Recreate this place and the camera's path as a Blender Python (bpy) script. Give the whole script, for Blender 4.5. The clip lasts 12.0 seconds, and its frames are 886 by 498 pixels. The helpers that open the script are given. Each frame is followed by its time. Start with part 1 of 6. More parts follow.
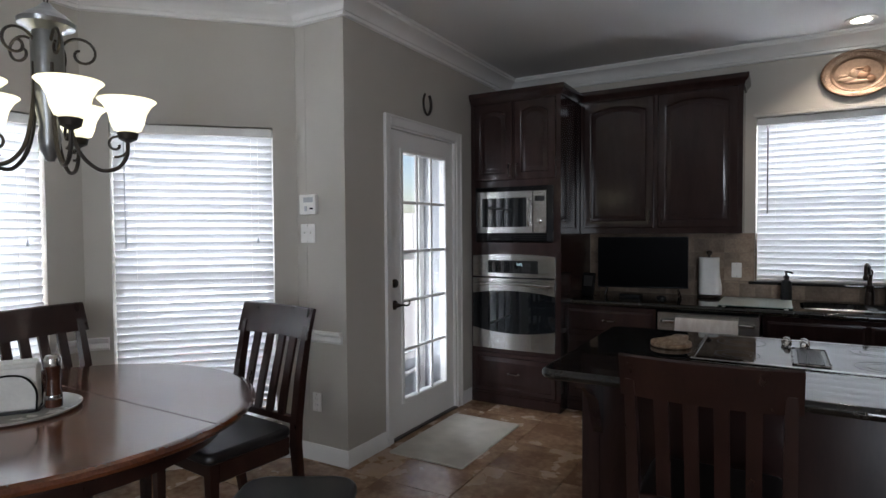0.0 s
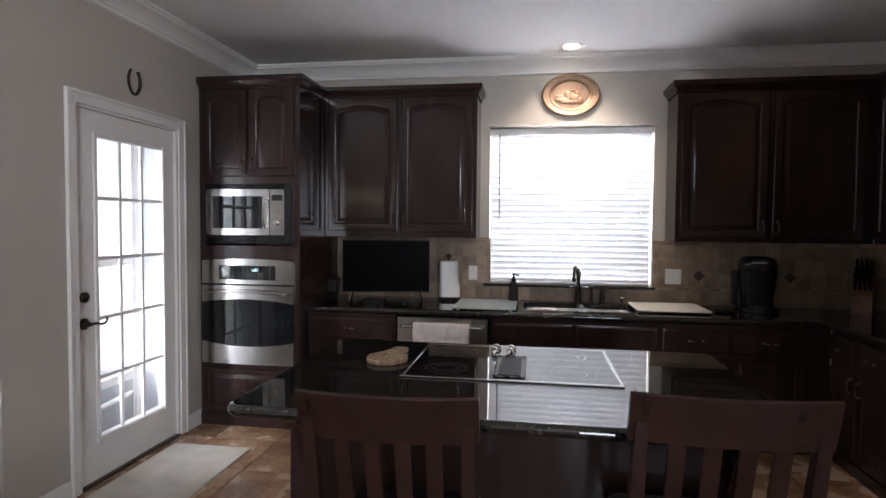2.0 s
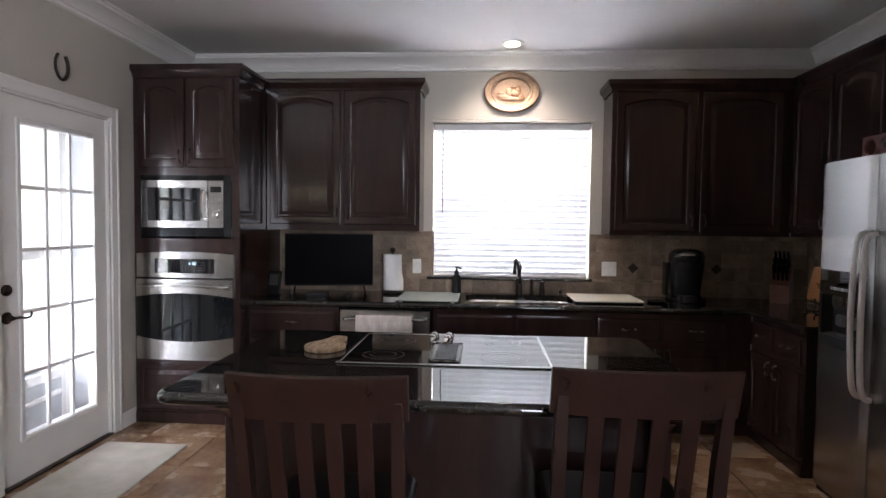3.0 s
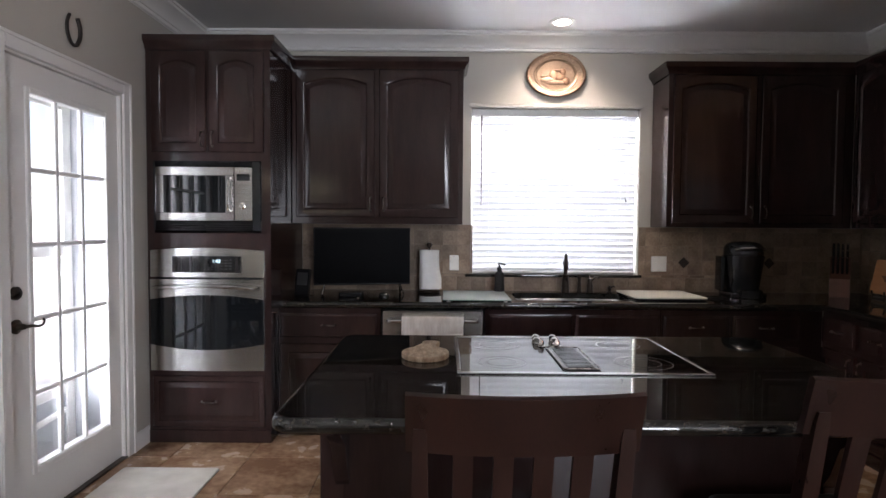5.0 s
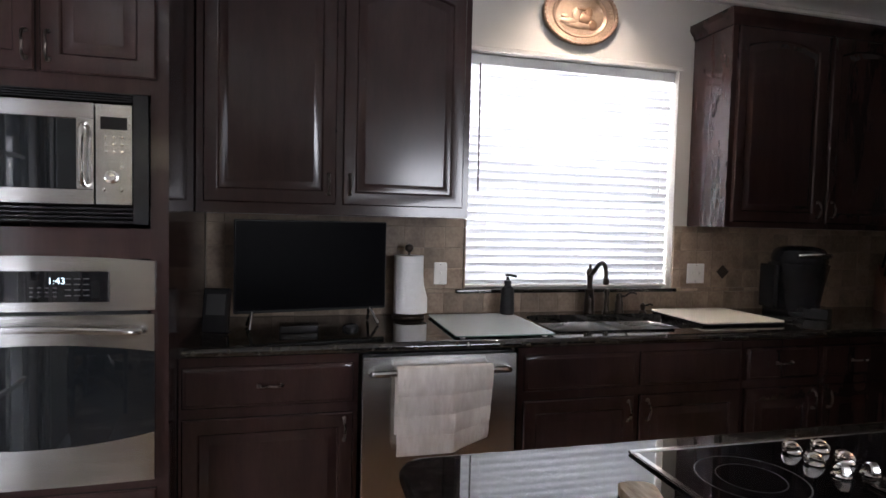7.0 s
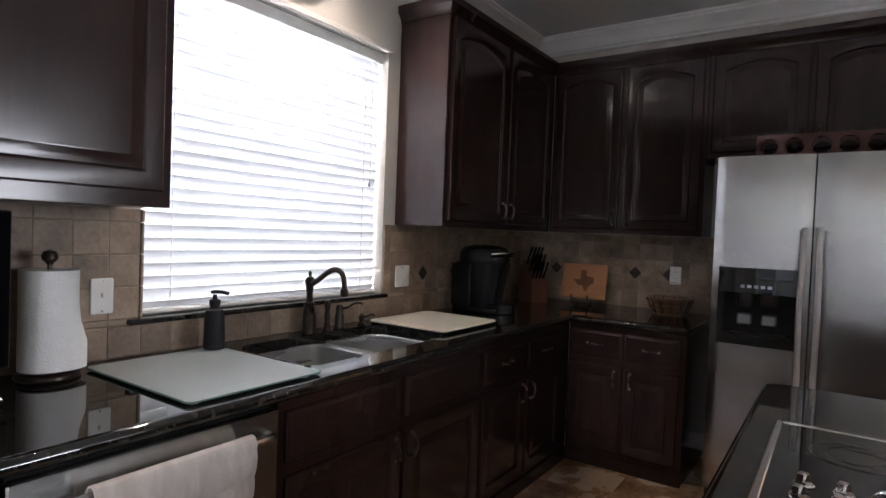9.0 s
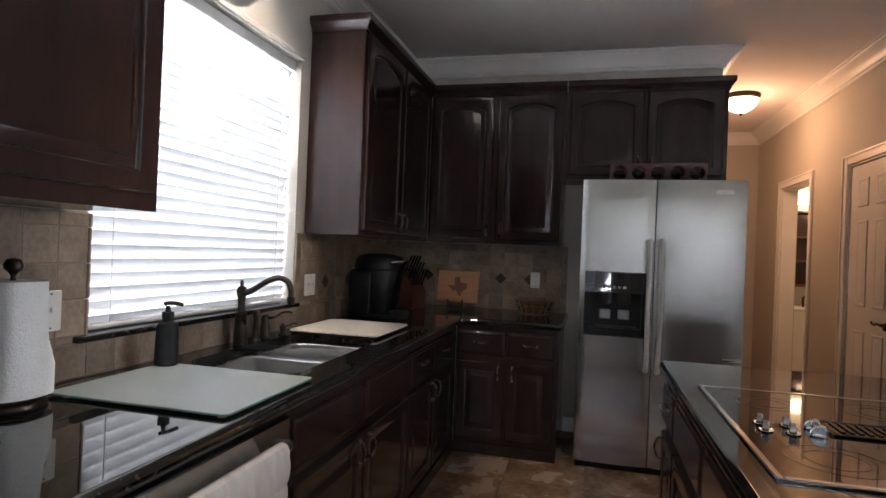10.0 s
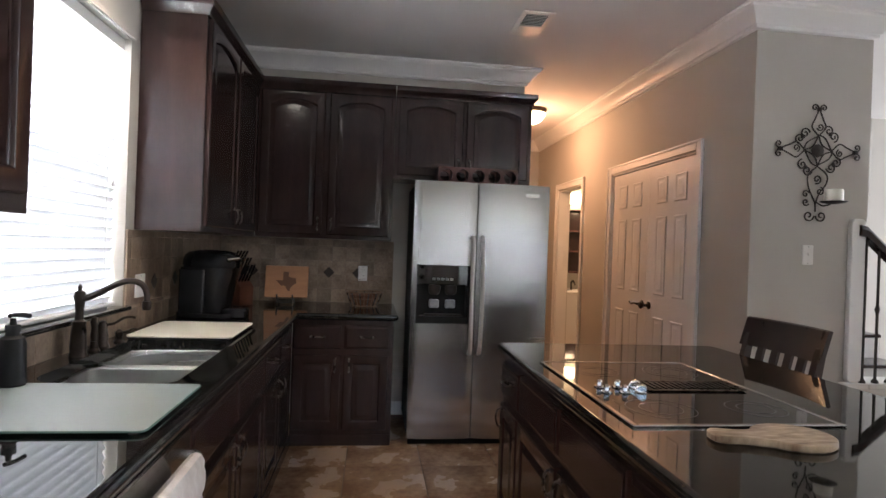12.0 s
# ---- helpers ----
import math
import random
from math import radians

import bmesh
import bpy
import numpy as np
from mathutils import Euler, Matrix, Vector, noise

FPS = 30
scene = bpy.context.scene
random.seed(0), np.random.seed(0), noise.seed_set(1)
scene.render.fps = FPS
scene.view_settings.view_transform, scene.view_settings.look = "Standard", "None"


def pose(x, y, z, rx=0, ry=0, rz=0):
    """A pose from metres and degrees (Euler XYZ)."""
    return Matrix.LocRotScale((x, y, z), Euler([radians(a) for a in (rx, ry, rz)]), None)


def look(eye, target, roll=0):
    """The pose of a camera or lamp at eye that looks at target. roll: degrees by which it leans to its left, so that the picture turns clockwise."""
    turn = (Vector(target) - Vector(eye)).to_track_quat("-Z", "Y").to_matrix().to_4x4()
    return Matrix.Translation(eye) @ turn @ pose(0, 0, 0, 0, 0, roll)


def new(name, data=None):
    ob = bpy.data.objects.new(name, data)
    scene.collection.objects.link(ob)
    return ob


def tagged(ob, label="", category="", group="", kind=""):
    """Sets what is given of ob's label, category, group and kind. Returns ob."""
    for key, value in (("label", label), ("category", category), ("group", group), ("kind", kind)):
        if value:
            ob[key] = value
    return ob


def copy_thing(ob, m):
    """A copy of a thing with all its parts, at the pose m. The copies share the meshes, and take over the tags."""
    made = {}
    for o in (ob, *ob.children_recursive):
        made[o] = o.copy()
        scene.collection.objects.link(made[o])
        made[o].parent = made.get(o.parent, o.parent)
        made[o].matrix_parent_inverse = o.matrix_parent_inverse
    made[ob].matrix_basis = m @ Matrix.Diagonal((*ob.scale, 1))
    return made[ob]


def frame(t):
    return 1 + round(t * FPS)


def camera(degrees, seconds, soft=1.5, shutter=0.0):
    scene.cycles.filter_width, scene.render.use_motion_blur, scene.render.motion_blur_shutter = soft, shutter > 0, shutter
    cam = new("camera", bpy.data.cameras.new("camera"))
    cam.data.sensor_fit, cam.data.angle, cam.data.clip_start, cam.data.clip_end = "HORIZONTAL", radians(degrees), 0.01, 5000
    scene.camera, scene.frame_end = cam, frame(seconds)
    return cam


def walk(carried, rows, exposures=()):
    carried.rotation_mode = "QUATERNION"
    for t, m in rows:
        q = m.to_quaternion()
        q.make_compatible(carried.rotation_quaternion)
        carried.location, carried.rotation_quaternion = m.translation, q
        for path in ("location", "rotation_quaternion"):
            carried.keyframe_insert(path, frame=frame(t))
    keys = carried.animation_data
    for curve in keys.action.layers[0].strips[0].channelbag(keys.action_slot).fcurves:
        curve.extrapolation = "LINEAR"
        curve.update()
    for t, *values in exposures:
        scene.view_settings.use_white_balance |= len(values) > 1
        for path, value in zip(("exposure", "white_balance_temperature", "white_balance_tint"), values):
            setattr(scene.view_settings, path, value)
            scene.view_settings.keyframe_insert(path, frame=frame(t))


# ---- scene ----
cam = camera(75.3, 12.0)
PATH = [
    (0, (0.762, 2.818, 1.403), (-0.245, 4.545, 1.337), -0.4),
    (0.5, (0.705, 3.067, 1.438), (-0.106, 4.893, 1.35), -0.3),
    (1, (0.742, 3.178, 1.47), (0.113, 5.074, 1.38), -0.0),
    (1.5, (0.848, 3.203, 1.49), (0.412, 5.153, 1.403), 0.2),
    (2, (0.965, 3.185, 1.461), (0.655, 5.159, 1.377), 0.5),
    (2.5, (1.027, 3.151, 1.423), (0.818, 5.138, 1.345), 0.5),
    (2.7, (1.031, 3.143, 1.419), (0.855, 5.134, 1.339), 0.6),
    (4.3, (0.79, 3.228, 1.396), (0.723, 5.224, 1.294), 0.4),
    (4.5, (0.684, 3.245, 1.364), (0.637, 5.243, 1.285), 0.5),
    (5, (0.41, 3.481, 1.355), (0.408, 5.48, 1.274), 0.4),
    (5.5, (0.17, 3.826, 1.367), (0.209, 5.824, 1.281), 0.8),
    (6, (-0.097, 4.181, 1.388), (0.045, 6.174, 1.285), 0.9),
    (6.5, (-0.206, 4.582, 1.334), (0.07, 6.561, 1.249), 0.9),
    (7, (-0.227, 4.901, 1.351), (0.262, 6.838, 1.253), 1.4),
    (7.5, (-0.269, 5.199, 1.322), (0.553, 7.021, 1.252), 1.8),
    (7.7, (-0.256, 5.316, 1.306), (0.71, 7.066, 1.237), 1.6),
    (9.3, (-0.526, 6.032, 1.326), (1.248, 6.954, 1.286), 2.5),
    (9.5, (-0.627, 6.171, 1.311), (1.221, 6.936, 1.287), 2.6),
    (10, (-0.793, 6.331, 1.29), (1.145, 6.827, 1.297), 2.3),
    (10.5, (-0.932, 6.494, 1.319), (1.051, 6.753, 1.314), 2.4),
    (11, (-0.955, 6.576, 1.283), (1.043, 6.664, 1.3), 2.1),
    (11.5, (-0.98, 6.619, 1.316), (1.019, 6.563, 1.314), 2.2),
    (12, (-0.967, 6.655, 1.319), (1.018, 6.41, 1.316), 2.1),
]
EXPOSURES = [(0.0, 0.38, 6350, 13), (0.8, 0.46, 6430, 15), (2.5, 1.36, 6500, 18), (4.5, 1.40, 6500, 18), (5.5, 1.18, 6500, 18), (6.5, 1.13, 6500, 18), (7.5, 1.43, 6500, 18), (9.5, 1.16, 6500, 16), (10.5, 1.46, 6500, 14), (12.0, 1.75, 6500, 14)]
walk(cam, [(t, look(eye, target, roll)) for t, eye, target, roll in PATH], EXPOSURES)



# ---- world and lights ----
world = bpy.data.worlds.new("sky")
scene.world = world
world.use_nodes = True
wn, wl = world.node_tree.nodes, world.node_tree.links
sky = wn.new("ShaderNodeTexSky")
sky.sky_type, sky.sun_disc = "NISHITA", False
sky.dust_density, sky.ozone_density, sky.air_density = 1.5, 0.6, 1.0
sky.sun_elevation, sky.sun_rotation = radians(50), radians(200)
wn["Background"].inputs["Strength"].default_value = 0.15
wl.new(sky.outputs["Color"], wn["Background"].inputs["Color"])

sun = new("sun", bpy.data.lights.new("sun", "SUN"))
sun.data.energy, sun.data.angle, sun.data.color = 4.0, radians(12), (1.0, 0.97, 0.93)
sun.matrix_world = look((0, 0, 20), (6, 14, 0))


def area_light(name, eye, target, w, h, watts, color):
    ob = new(name, bpy.data.lights.new(name, "AREA"))
    ob.data.shape, ob.data.size, ob.data.size_y, ob.data.energy, ob.data.color = "RECTANGLE", w, h, watts, color
    ob.matrix_world = look(eye, target)
    return ob


def point_light(name, place, watts, color, radius):
    ob = new(name, bpy.data.lights.new(name, "POINT"))
    ob.location, ob.data.energy, ob.data.color, ob.data.shadow_soft_size = place, watts, color, radius
    return ob


DAY = (0.85, 0.92, 1.0)
area_light("daylight_kitchen_window", (1.23, 8.36, 1.98), (1.23, 7.6, 1.40), 1.3, 1.3, 150, DAY)
area_light("daylight_bay_window", (-2.65, 5.45, 1.6), (-1.9, 4.7, 1.0), 1.0, 1.9, 90, DAY)
area_light("daylight_bay_window_west", (-3.15, 4.0, 1.6), (-2.0, 4.0, 1.0), 0.95, 1.9, 165, DAY)
# Added fill light just inside the unseen south wall, brightens the whole room.
area_light("fill_light_south", (2.9, -2.2, 1.6), (2.2, 6.0, 1.3), 2.0, 2.0, 95, DAY)
spot = new("recessed_lamp_light", bpy.data.lights.new("recessed_lamp_light", "SPOT"))
spot.data.energy, spot.data.color, spot.data.spot_size, spot.data.spot_blend = 58, (1.0, 0.88, 0.73), radians(125), 0.9
spot.data.shadow_soft_size = 0.05
spot.matrix_world = look((1.22, 7.50, 2.755), (1.22, 7.56, 0))
point_light("hall_lamp_light", (4.75, 5.09, 2.38), 7.6, (1.0, 0.50, 0.27), 0.14)
point_light("bath_lamp_light", (5.9, 3.7, 2.0), 12, (1.0, 0.66, 0.4), 0.08)


# ---- materials ----
def material(name, low, high=None, rough=0.5, metal=0.0, scale=8.0, fine=120.0, bump=0.1, coat=0.0, stretch=(1, 1, 1), piece=0.0, spec=0.5, detail=4.0, rvar=0.08, bdist=0.01, stops=(0.35, 0.65)):
    m = bpy.data.materials.new(name)
    m.use_nodes = True
    n, l = m.node_tree.nodes, m.node_tree.links
    b = n["Principled BSDF"]
    high = high or tuple(min(1, c * 1.15) for c in low)
    tc, mp = n.new("ShaderNodeTexCoord"), n.new("ShaderNodeMapping")
    mp.inputs["Scale"].default_value = stretch
    l.new(tc.outputs["Object"], mp.inputs["Vector"])
    big, small = n.new("ShaderNodeTexNoise"), n.new("ShaderNodeTexNoise")
    for t, s in ((big, scale), (small, fine)):
        l.new(mp.outputs["Vector"], t.inputs["Vector"])
        t.inputs["Scale"].default_value = s
        t.inputs["Detail"].default_value = detail
    mix = n.new("ShaderNodeMix")
    mix.data_type = "FLOAT"
    mix.inputs[0].default_value = 0.3
    l.new(big.outputs["Fac"], mix.inputs[2])
    l.new(small.outputs["Fac"], mix.inputs[3])
    ramp = n.new("ShaderNodeValToRGB")
    ramp.color_ramp.elements[0].position, ramp.color_ramp.elements[1].position = stops
    ramp.color_ramp.elements[0].color, ramp.color_ramp.elements[1].color = (*low, 1), (*high, 1)
    l.new(mix.outputs[0], ramp.inputs["Fac"])
    out = ramp.outputs["Color"]
    if piece:
        info, hsv, mr = n.new("ShaderNodeObjectInfo"), n.new("ShaderNodeHueSaturation"), n.new("ShaderNodeMapRange")
        mr.inputs["To Min"].default_value, mr.inputs["To Max"].default_value = 1 - piece, 1 + piece
        l.new(info.outputs["Random"], mr.inputs["Value"])
        l.new(mr.outputs["Result"], hsv.inputs["Value"])
        l.new(out, hsv.inputs["Color"])
        out = hsv.outputs["Color"]
        add = n.new("ShaderNodeVectorMath")
        sc = n.new("ShaderNodeMath")
        sc.operation = "MULTIPLY"
        sc.inputs[1].default_value = 37.0
        l.new(info.outputs["Random"], sc.inputs[0])
        l.new(mp.outputs["Vector"], add.inputs[0])
        l.new(sc.outputs[0], add.inputs[1])
        l.new(add.outputs[0], big.inputs["Vector"])
    l.new(out, b.inputs["Base Color"])
    rr = n.new("ShaderNodeMapRange")
    rr.inputs["To Min"].default_value, rr.inputs["To Max"].default_value = max(0.01, rough - rvar), min(1, rough + rvar)
    l.new(big.outputs["Fac"], rr.inputs["Value"])
    l.new(rr.outputs["Result"], b.inputs["Roughness"])
    b.inputs["Metallic"].default_value = metal
    b.inputs["Coat Weight"].default_value = coat
    b.inputs["Coat Roughness"].default_value = 0.12
    b.inputs["Specular IOR Level"].default_value = spec
    if bump:
        bp = n.new("ShaderNodeBump")
        bp.inputs["Strength"].default_value, bp.inputs["Distance"].default_value = bump, bdist
        l.new(small.outputs["Fac"], bp.inputs["Height"])
        l.new(bp.outputs["Normal"], b.inputs["Normal"])
    return m


def brushed(m, amount, rotation):
    b = m.node_tree.nodes["Principled BSDF"]
    b.inputs["Anisotropic"].default_value, b.inputs["Anisotropic Rotation"].default_value = amount, rotation
    return m


def glow(name, color, strength):
    m = material(name, color, rough=0.5, bump=0)
    b = m.node_tree.nodes["Principled BSDF"]
    b.inputs["Emission Color"].default_value = (*color, 1)
    b.inputs["Emission Strength"].default_value = strength
    return m


def slat_material(name, color, through_share, rough):
    m = bpy.data.materials.new(name)
    m.use_nodes = True
    n, l = m.node_tree.nodes, m.node_tree.links
    b = n["Principled BSDF"]
    b.inputs["Base Color"].default_value, b.inputs["Roughness"].default_value = (*color, 1), rough
    tr, mx = n.new("ShaderNodeBsdfTranslucent"), n.new("ShaderNodeMixShader")
    tr.inputs["Color"].default_value = (*color, 1)
    mx.inputs[0].default_value = through_share
    l.new(b.outputs[0], mx.inputs[1])
    l.new(tr.outputs[0], mx.inputs[2])
    l.new(mx.outputs[0], n["Material Output"].inputs["Surface"])
    return m


def glass_material(name, color=(1, 1, 1), rough=0.0):
    m = bpy.data.materials.new(name)
    m.use_nodes = True
    b = m.node_tree.nodes["Principled BSDF"]
    b.inputs["Base Color"].default_value, b.inputs["Roughness"].default_value = (*color, 1), rough
    b.inputs["Transmission Weight"].default_value, b.inputs["IOR"].default_value = 1.0, 1.45
    return m


M_WALL = material("greige_wall_paint", (0.46, 0.435, 0.39), (0.49, 0.465, 0.42), rough=0.7, scale=1.5, fine=260, bump=0.12, bdist=0.003)
M_CEIL = material("white_ceiling_paint", (0.76, 0.755, 0.75), (0.8, 0.795, 0.79), rough=0.85, scale=2, fine=220, bump=0.15, bdist=0.003)
M_TRIM = material("white_trim_paint", (0.76, 0.75, 0.73), (0.80, 0.79, 0.77), rough=0.35, scale=3, fine=90, bump=0.03)
M_WOOD = material("espresso_cabinet_wood", (0.024, 0.0128, 0.0118), (0.035, 0.0185, 0.0170), rough=0.14, rvar=0.015, scale=3.0, fine=30, bump=0.002, coat=0.0, spec=0.45, stretch=(4, 4, 0.6), bdist=0.002)
# Cabinet wood again, with the shade inside recesses put into its colour.
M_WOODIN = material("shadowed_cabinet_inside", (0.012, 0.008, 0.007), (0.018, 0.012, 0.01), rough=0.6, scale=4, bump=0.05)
M_CHAIR = material("dark_cherry_chair_wood", (0.017, 0.0068, 0.0054), (0.031, 0.0120, 0.0092), rough=0.3, scale=5, fine=60, bump=0.05, coat=0.3, stretch=(3, 3, 1), bdist=0.002)
M_TABLE = material("cherry_table_veneer", (0.09, 0.028, 0.012), (0.19, 0.062, 0.027), rough=0.16, scale=2.5, fine=26, bump=0.02, coat=0.6, stretch=(0.8, 5, 5), bdist=0.001)
M_LEATHER = material("black_leather", (0.012, 0.011, 0.011), (0.02, 0.018, 0.018), rough=0.35, scale=10, fine=260, bump=0.25, bdist=0.002)
M_STEEL = material("brushed_stainless_steel", (0.5, 0.5, 0.49), (0.6, 0.6, 0.585), rough=0.16, metal=1.0, scale=1.2, fine=7, bump=0.10, stretch=(0.3, 0.3, 9), rvar=0.05, bdist=0.002)
M_FRIDGE = material("refrigerator_stainless_steel", (0.46, 0.46, 0.455), (0.53, 0.53, 0.52), rough=0.26, metal=1.0, scale=1.5, fine=9, bump=0.02, stretch=(0.3, 0.3, 8), rvar=0.03, bdist=0.002)
M_STEELV = material("appliance_stainless_steel", (0.5, 0.49, 0.47), (0.6, 0.59, 0.57), rough=0.24, metal=1.0, scale=3, fine=60, bump=0.0, stretch=(1, 1, 14), rvar=0.04, bdist=0.001)
brushed(M_STEEL, 0.85, 0.0)
brushed(M_FRIDGE, 0.98, 0.0)
brushed(M_STEELV, 0.8, 0.25)
M_SATIN = material("satin_handle_steel", (0.62, 0.61, 0.59), (0.68, 0.67, 0.65), rough=0.38, metal=0.7, scale=6, fine=90, bump=0.02, bdist=0.001)
M_PEWTER = material("brushed_pewter", (0.20, 0.21, 0.22), (0.30, 0.31, 0.32), rough=0.3, metal=0.8, scale=6, fine=40, bump=0.05)
M_CHROME = material("polished_metal", (0.7, 0.69, 0.67), rough=0.12, metal=1.0, scale=6, bump=0)
M_BRONZE = material("oil_rubbed_bronze", (0.03, 0.022, 0.018), (0.055, 0.04, 0.03), rough=0.3, metal=0.7, scale=14, bump=0.05, bdist=0.001)
M_PULL = material("aged_pewter_pull", (0.075, 0.062, 0.054), (0.12, 0.10, 0.088), rough=0.28, metal=0.9, scale=30, bump=0.05, bdist=0.001)
M_IRON = material("dark_wrought_iron", (0.035, 0.03, 0.028), (0.06, 0.052, 0.045), rough=0.5, metal=0.6, scale=20, bump=0.15, bdist=0.002)
M_BLACK = material("black_plastic", (0.010, 0.010, 0.011), (0.016, 0.016, 0.017), rough=0.22, scale=12, bump=0.02, spec=0.35)
M_TVSCREEN = material("matt_screen", (0.004, 0.004, 0.0045), (0.005, 0.005, 0.006), rough=0.3, scale=3, bump=0, rvar=0.02, spec=0.01)
M_BEZEL = material("dark_bezel_plastic", (0.006, 0.006, 0.006), (0.008, 0.008, 0.008), rough=0.35, scale=12, bump=0, spec=0.15)
M_SINK = material("satin_sink_steel", (0.62, 0.62, 0.61), (0.70, 0.70, 0.69), rough=0.27, metal=1.0, scale=2, fine=90, bump=0.03, stretch=(1, 1, 8), bdist=0.001)
M_MATT = material("matt_black_coating", (0.012, 0.012, 0.013), (0.018, 0.018, 0.019), rough=0.5, scale=12, bump=0.05, spec=0.2)
M_SCREEN = material("dark_screen_glass", (0.006, 0.006, 0.007), (0.008, 0.008, 0.009), rough=0.03, scale=3, bump=0, rvar=0.02, spec=0.7)
M_OVGLASS = material("black_oven_glass", (0.006, 0.007, 0.008), (0.009, 0.010, 0.011), rough=0.03, scale=3, bump=0, rvar=0.01, spec=0.5)
M_WHITE = material("white_plastic", (0.74, 0.73, 0.70), rough=0.35, scale=10, bump=0)
M_PAPER = material("white_paper_towel", (0.78, 0.77, 0.75), (0.83, 0.82, 0.80), rough=0.9, scale=30, fine=160, bump=0.5, bdist=0.004)
M_CLOTH = material("cream_striped_towel", (0.56, 0.50, 0.45), (0.70, 0.65, 0.60), rough=0.95, scale=12, fine=170, bump=0.6, bdist=0.004, stretch=(3, 1, 1))
M_MAT = material("pale_beige_door_mat", (0.46, 0.43, 0.37), (0.58, 0.545, 0.48), rough=0.95, scale=9, fine=230, bump=0.7, bdist=0.006)
M_OAK = material("light_oak_board", (0.36, 0.16, 0.07), (0.46, 0.21, 0.095), rough=0.45, scale=4, fine=40, bump=0.04, stretch=(1, 1, 6), bdist=0.001)
M_OAKD = material("burnt_in_wood", (0.13, 0.05, 0.022), (0.17, 0.07, 0.03), rough=0.5, scale=9, bump=0)
M_OLIVE = material("olive_wood_board", (0.20, 0.12, 0.065), (0.60, 0.47, 0.33), rough=0.5, scale=9, fine=30, bump=0.08, stretch=(5, 1.2, 1), bdist=0.002)
M_COPPER = material("hammered_copper", (0.22, 0.145, 0.095), (0.30, 0.20, 0.135), rough=0.42, metal=0.5, scale=30, fine=90, bump=0.25, bdist=0.003)
M_PLAQUEL = material("rubbed_bright_copper", (0.36, 0.25, 0.17), rough=0.35, metal=0.6, scale=30, bump=0)
M_COPPERD = material("darkened_copper", (0.17, 0.095, 0.055), (0.27, 0.155, 0.095), rough=0.45, metal=0.7, scale=30, fine=90, bump=0.3, bdist=0.003)
M_GRAN = material("black_speckled_granite", (0.008, 0.008, 0.0075), (0.088, 0.076, 0.062), rough=0.03, scale=48, fine=150, bump=0, rvar=0.01, spec=0.85, stops=(0.50, 0.78), detail=4)
M_FLOOR = material("brown_mottled_floor_tile", (0.17, 0.09, 0.05), (0.36, 0.235, 0.145), rough=0.26, scale=4.0, fine=26, bump=0.1, piece=0.08, detail=10, bdist=0.003, stops=(0.40, 0.60))
M_GROUT = material("tan_grout", (0.13, 0.095, 0.068), (0.18, 0.135, 0.10), rough=0.9, scale=20, bump=0.2)
M_STONE = material("tumbled_travertine", (0.17, 0.115, 0.078), (0.33, 0.25, 0.18), rough=0.55, scale=11, fine=70, bump=0.3, piece=0.24, detail=6, bdist=0.003)
M_STONEG = material("travertine_grout", (0.22, 0.17, 0.125), (0.28, 0.22, 0.165), rough=0.9, scale=30, bump=0.2)
M_DIAM = material("dark_bronze_insert_tile", (0.03, 0.02, 0.015), (0.055, 0.038, 0.028), rough=0.35, metal=0.3, scale=30, bump=0.2)
M_BLIND = slat_material("white_blind_slat", (0.80, 0.805, 0.81), 0.11, 0.5)
M_SHEER = slat_material("white_sheer_cloth", (0.82, 0.83, 0.85), 0.6, 0.9)
M_GLASS = glass_material("window_glass")
M_GBOARD = material("frosted_glass_board", (0.29, 0.335, 0.325), (0.33, 0.375, 0.365), rough=0.32, scale=4, bump=0, rvar=0.03, spec=0.7)
M_GBEDGE = material("green_glass_edge", (0.10, 0.17, 0.145), rough=0.2, scale=9, bump=0)
M_CREAM = material("cream_cutting_board", (0.66, 0.60, 0.50), (0.70, 0.64, 0.54), rough=0.5, scale=9, fine=120, bump=0.1)
M_PLATE = material("grey_ceramic", (0.42, 0.43, 0.42), (0.48, 0.49, 0.48), rough=0.25, scale=12, bump=0)
M_NAPKIN = material("white_napkin", (0.72, 0.71, 0.68), rough=0.9, scale=20, bump=0.2)
M_WALNUT = material("dark_walnut_grinder", (0.05, 0.018, 0.010), (0.09, 0.035, 0.02), rough=0.2, scale=12, bump=0)
M_SHADE = glow("lit_alabaster_shade", (1.0, 0.93, 0.66), 1.0)
M_HALLSH = glow("lit_hall_lamp_glass", (1.0, 0.74, 0.42), 4.0)
M_BULB = glow("lit_recessed_bulb", (1.0, 0.93, 0.80), 14.0)
M_BLUE = glow("oven_clock_digits", (0.55, 0.78, 0.85), 0.8)
M_RACK = material("red_brown_rack_wood", (0.07, 0.022, 0.017), (0.11, 0.035, 0.027), rough=0.45, scale=9, bump=0.08)
M_BASKET = material("brown_wire_basket", (0.16, 0.085, 0.045), (0.26, 0.15, 0.085), rough=0.45, scale=20, metal=0.3, bump=0.2)
M_KNIFEB = material("knife_block_wood", (0.10, 0.035, 0.02), (0.15, 0.055, 0.032), rough=0.4, scale=8, bump=0.05)
M_CONC = material("patio_concrete", (0.34, 0.33, 0.31), (0.42, 0.41, 0.39), rough=0.9, scale=3, fine=80, bump=0.2)
M_GRASS = material("lawn", (0.05, 0.075, 0.025), (0.09, 0.12, 0.045), rough=0.95, scale=3, fine=90, bump=0.6)
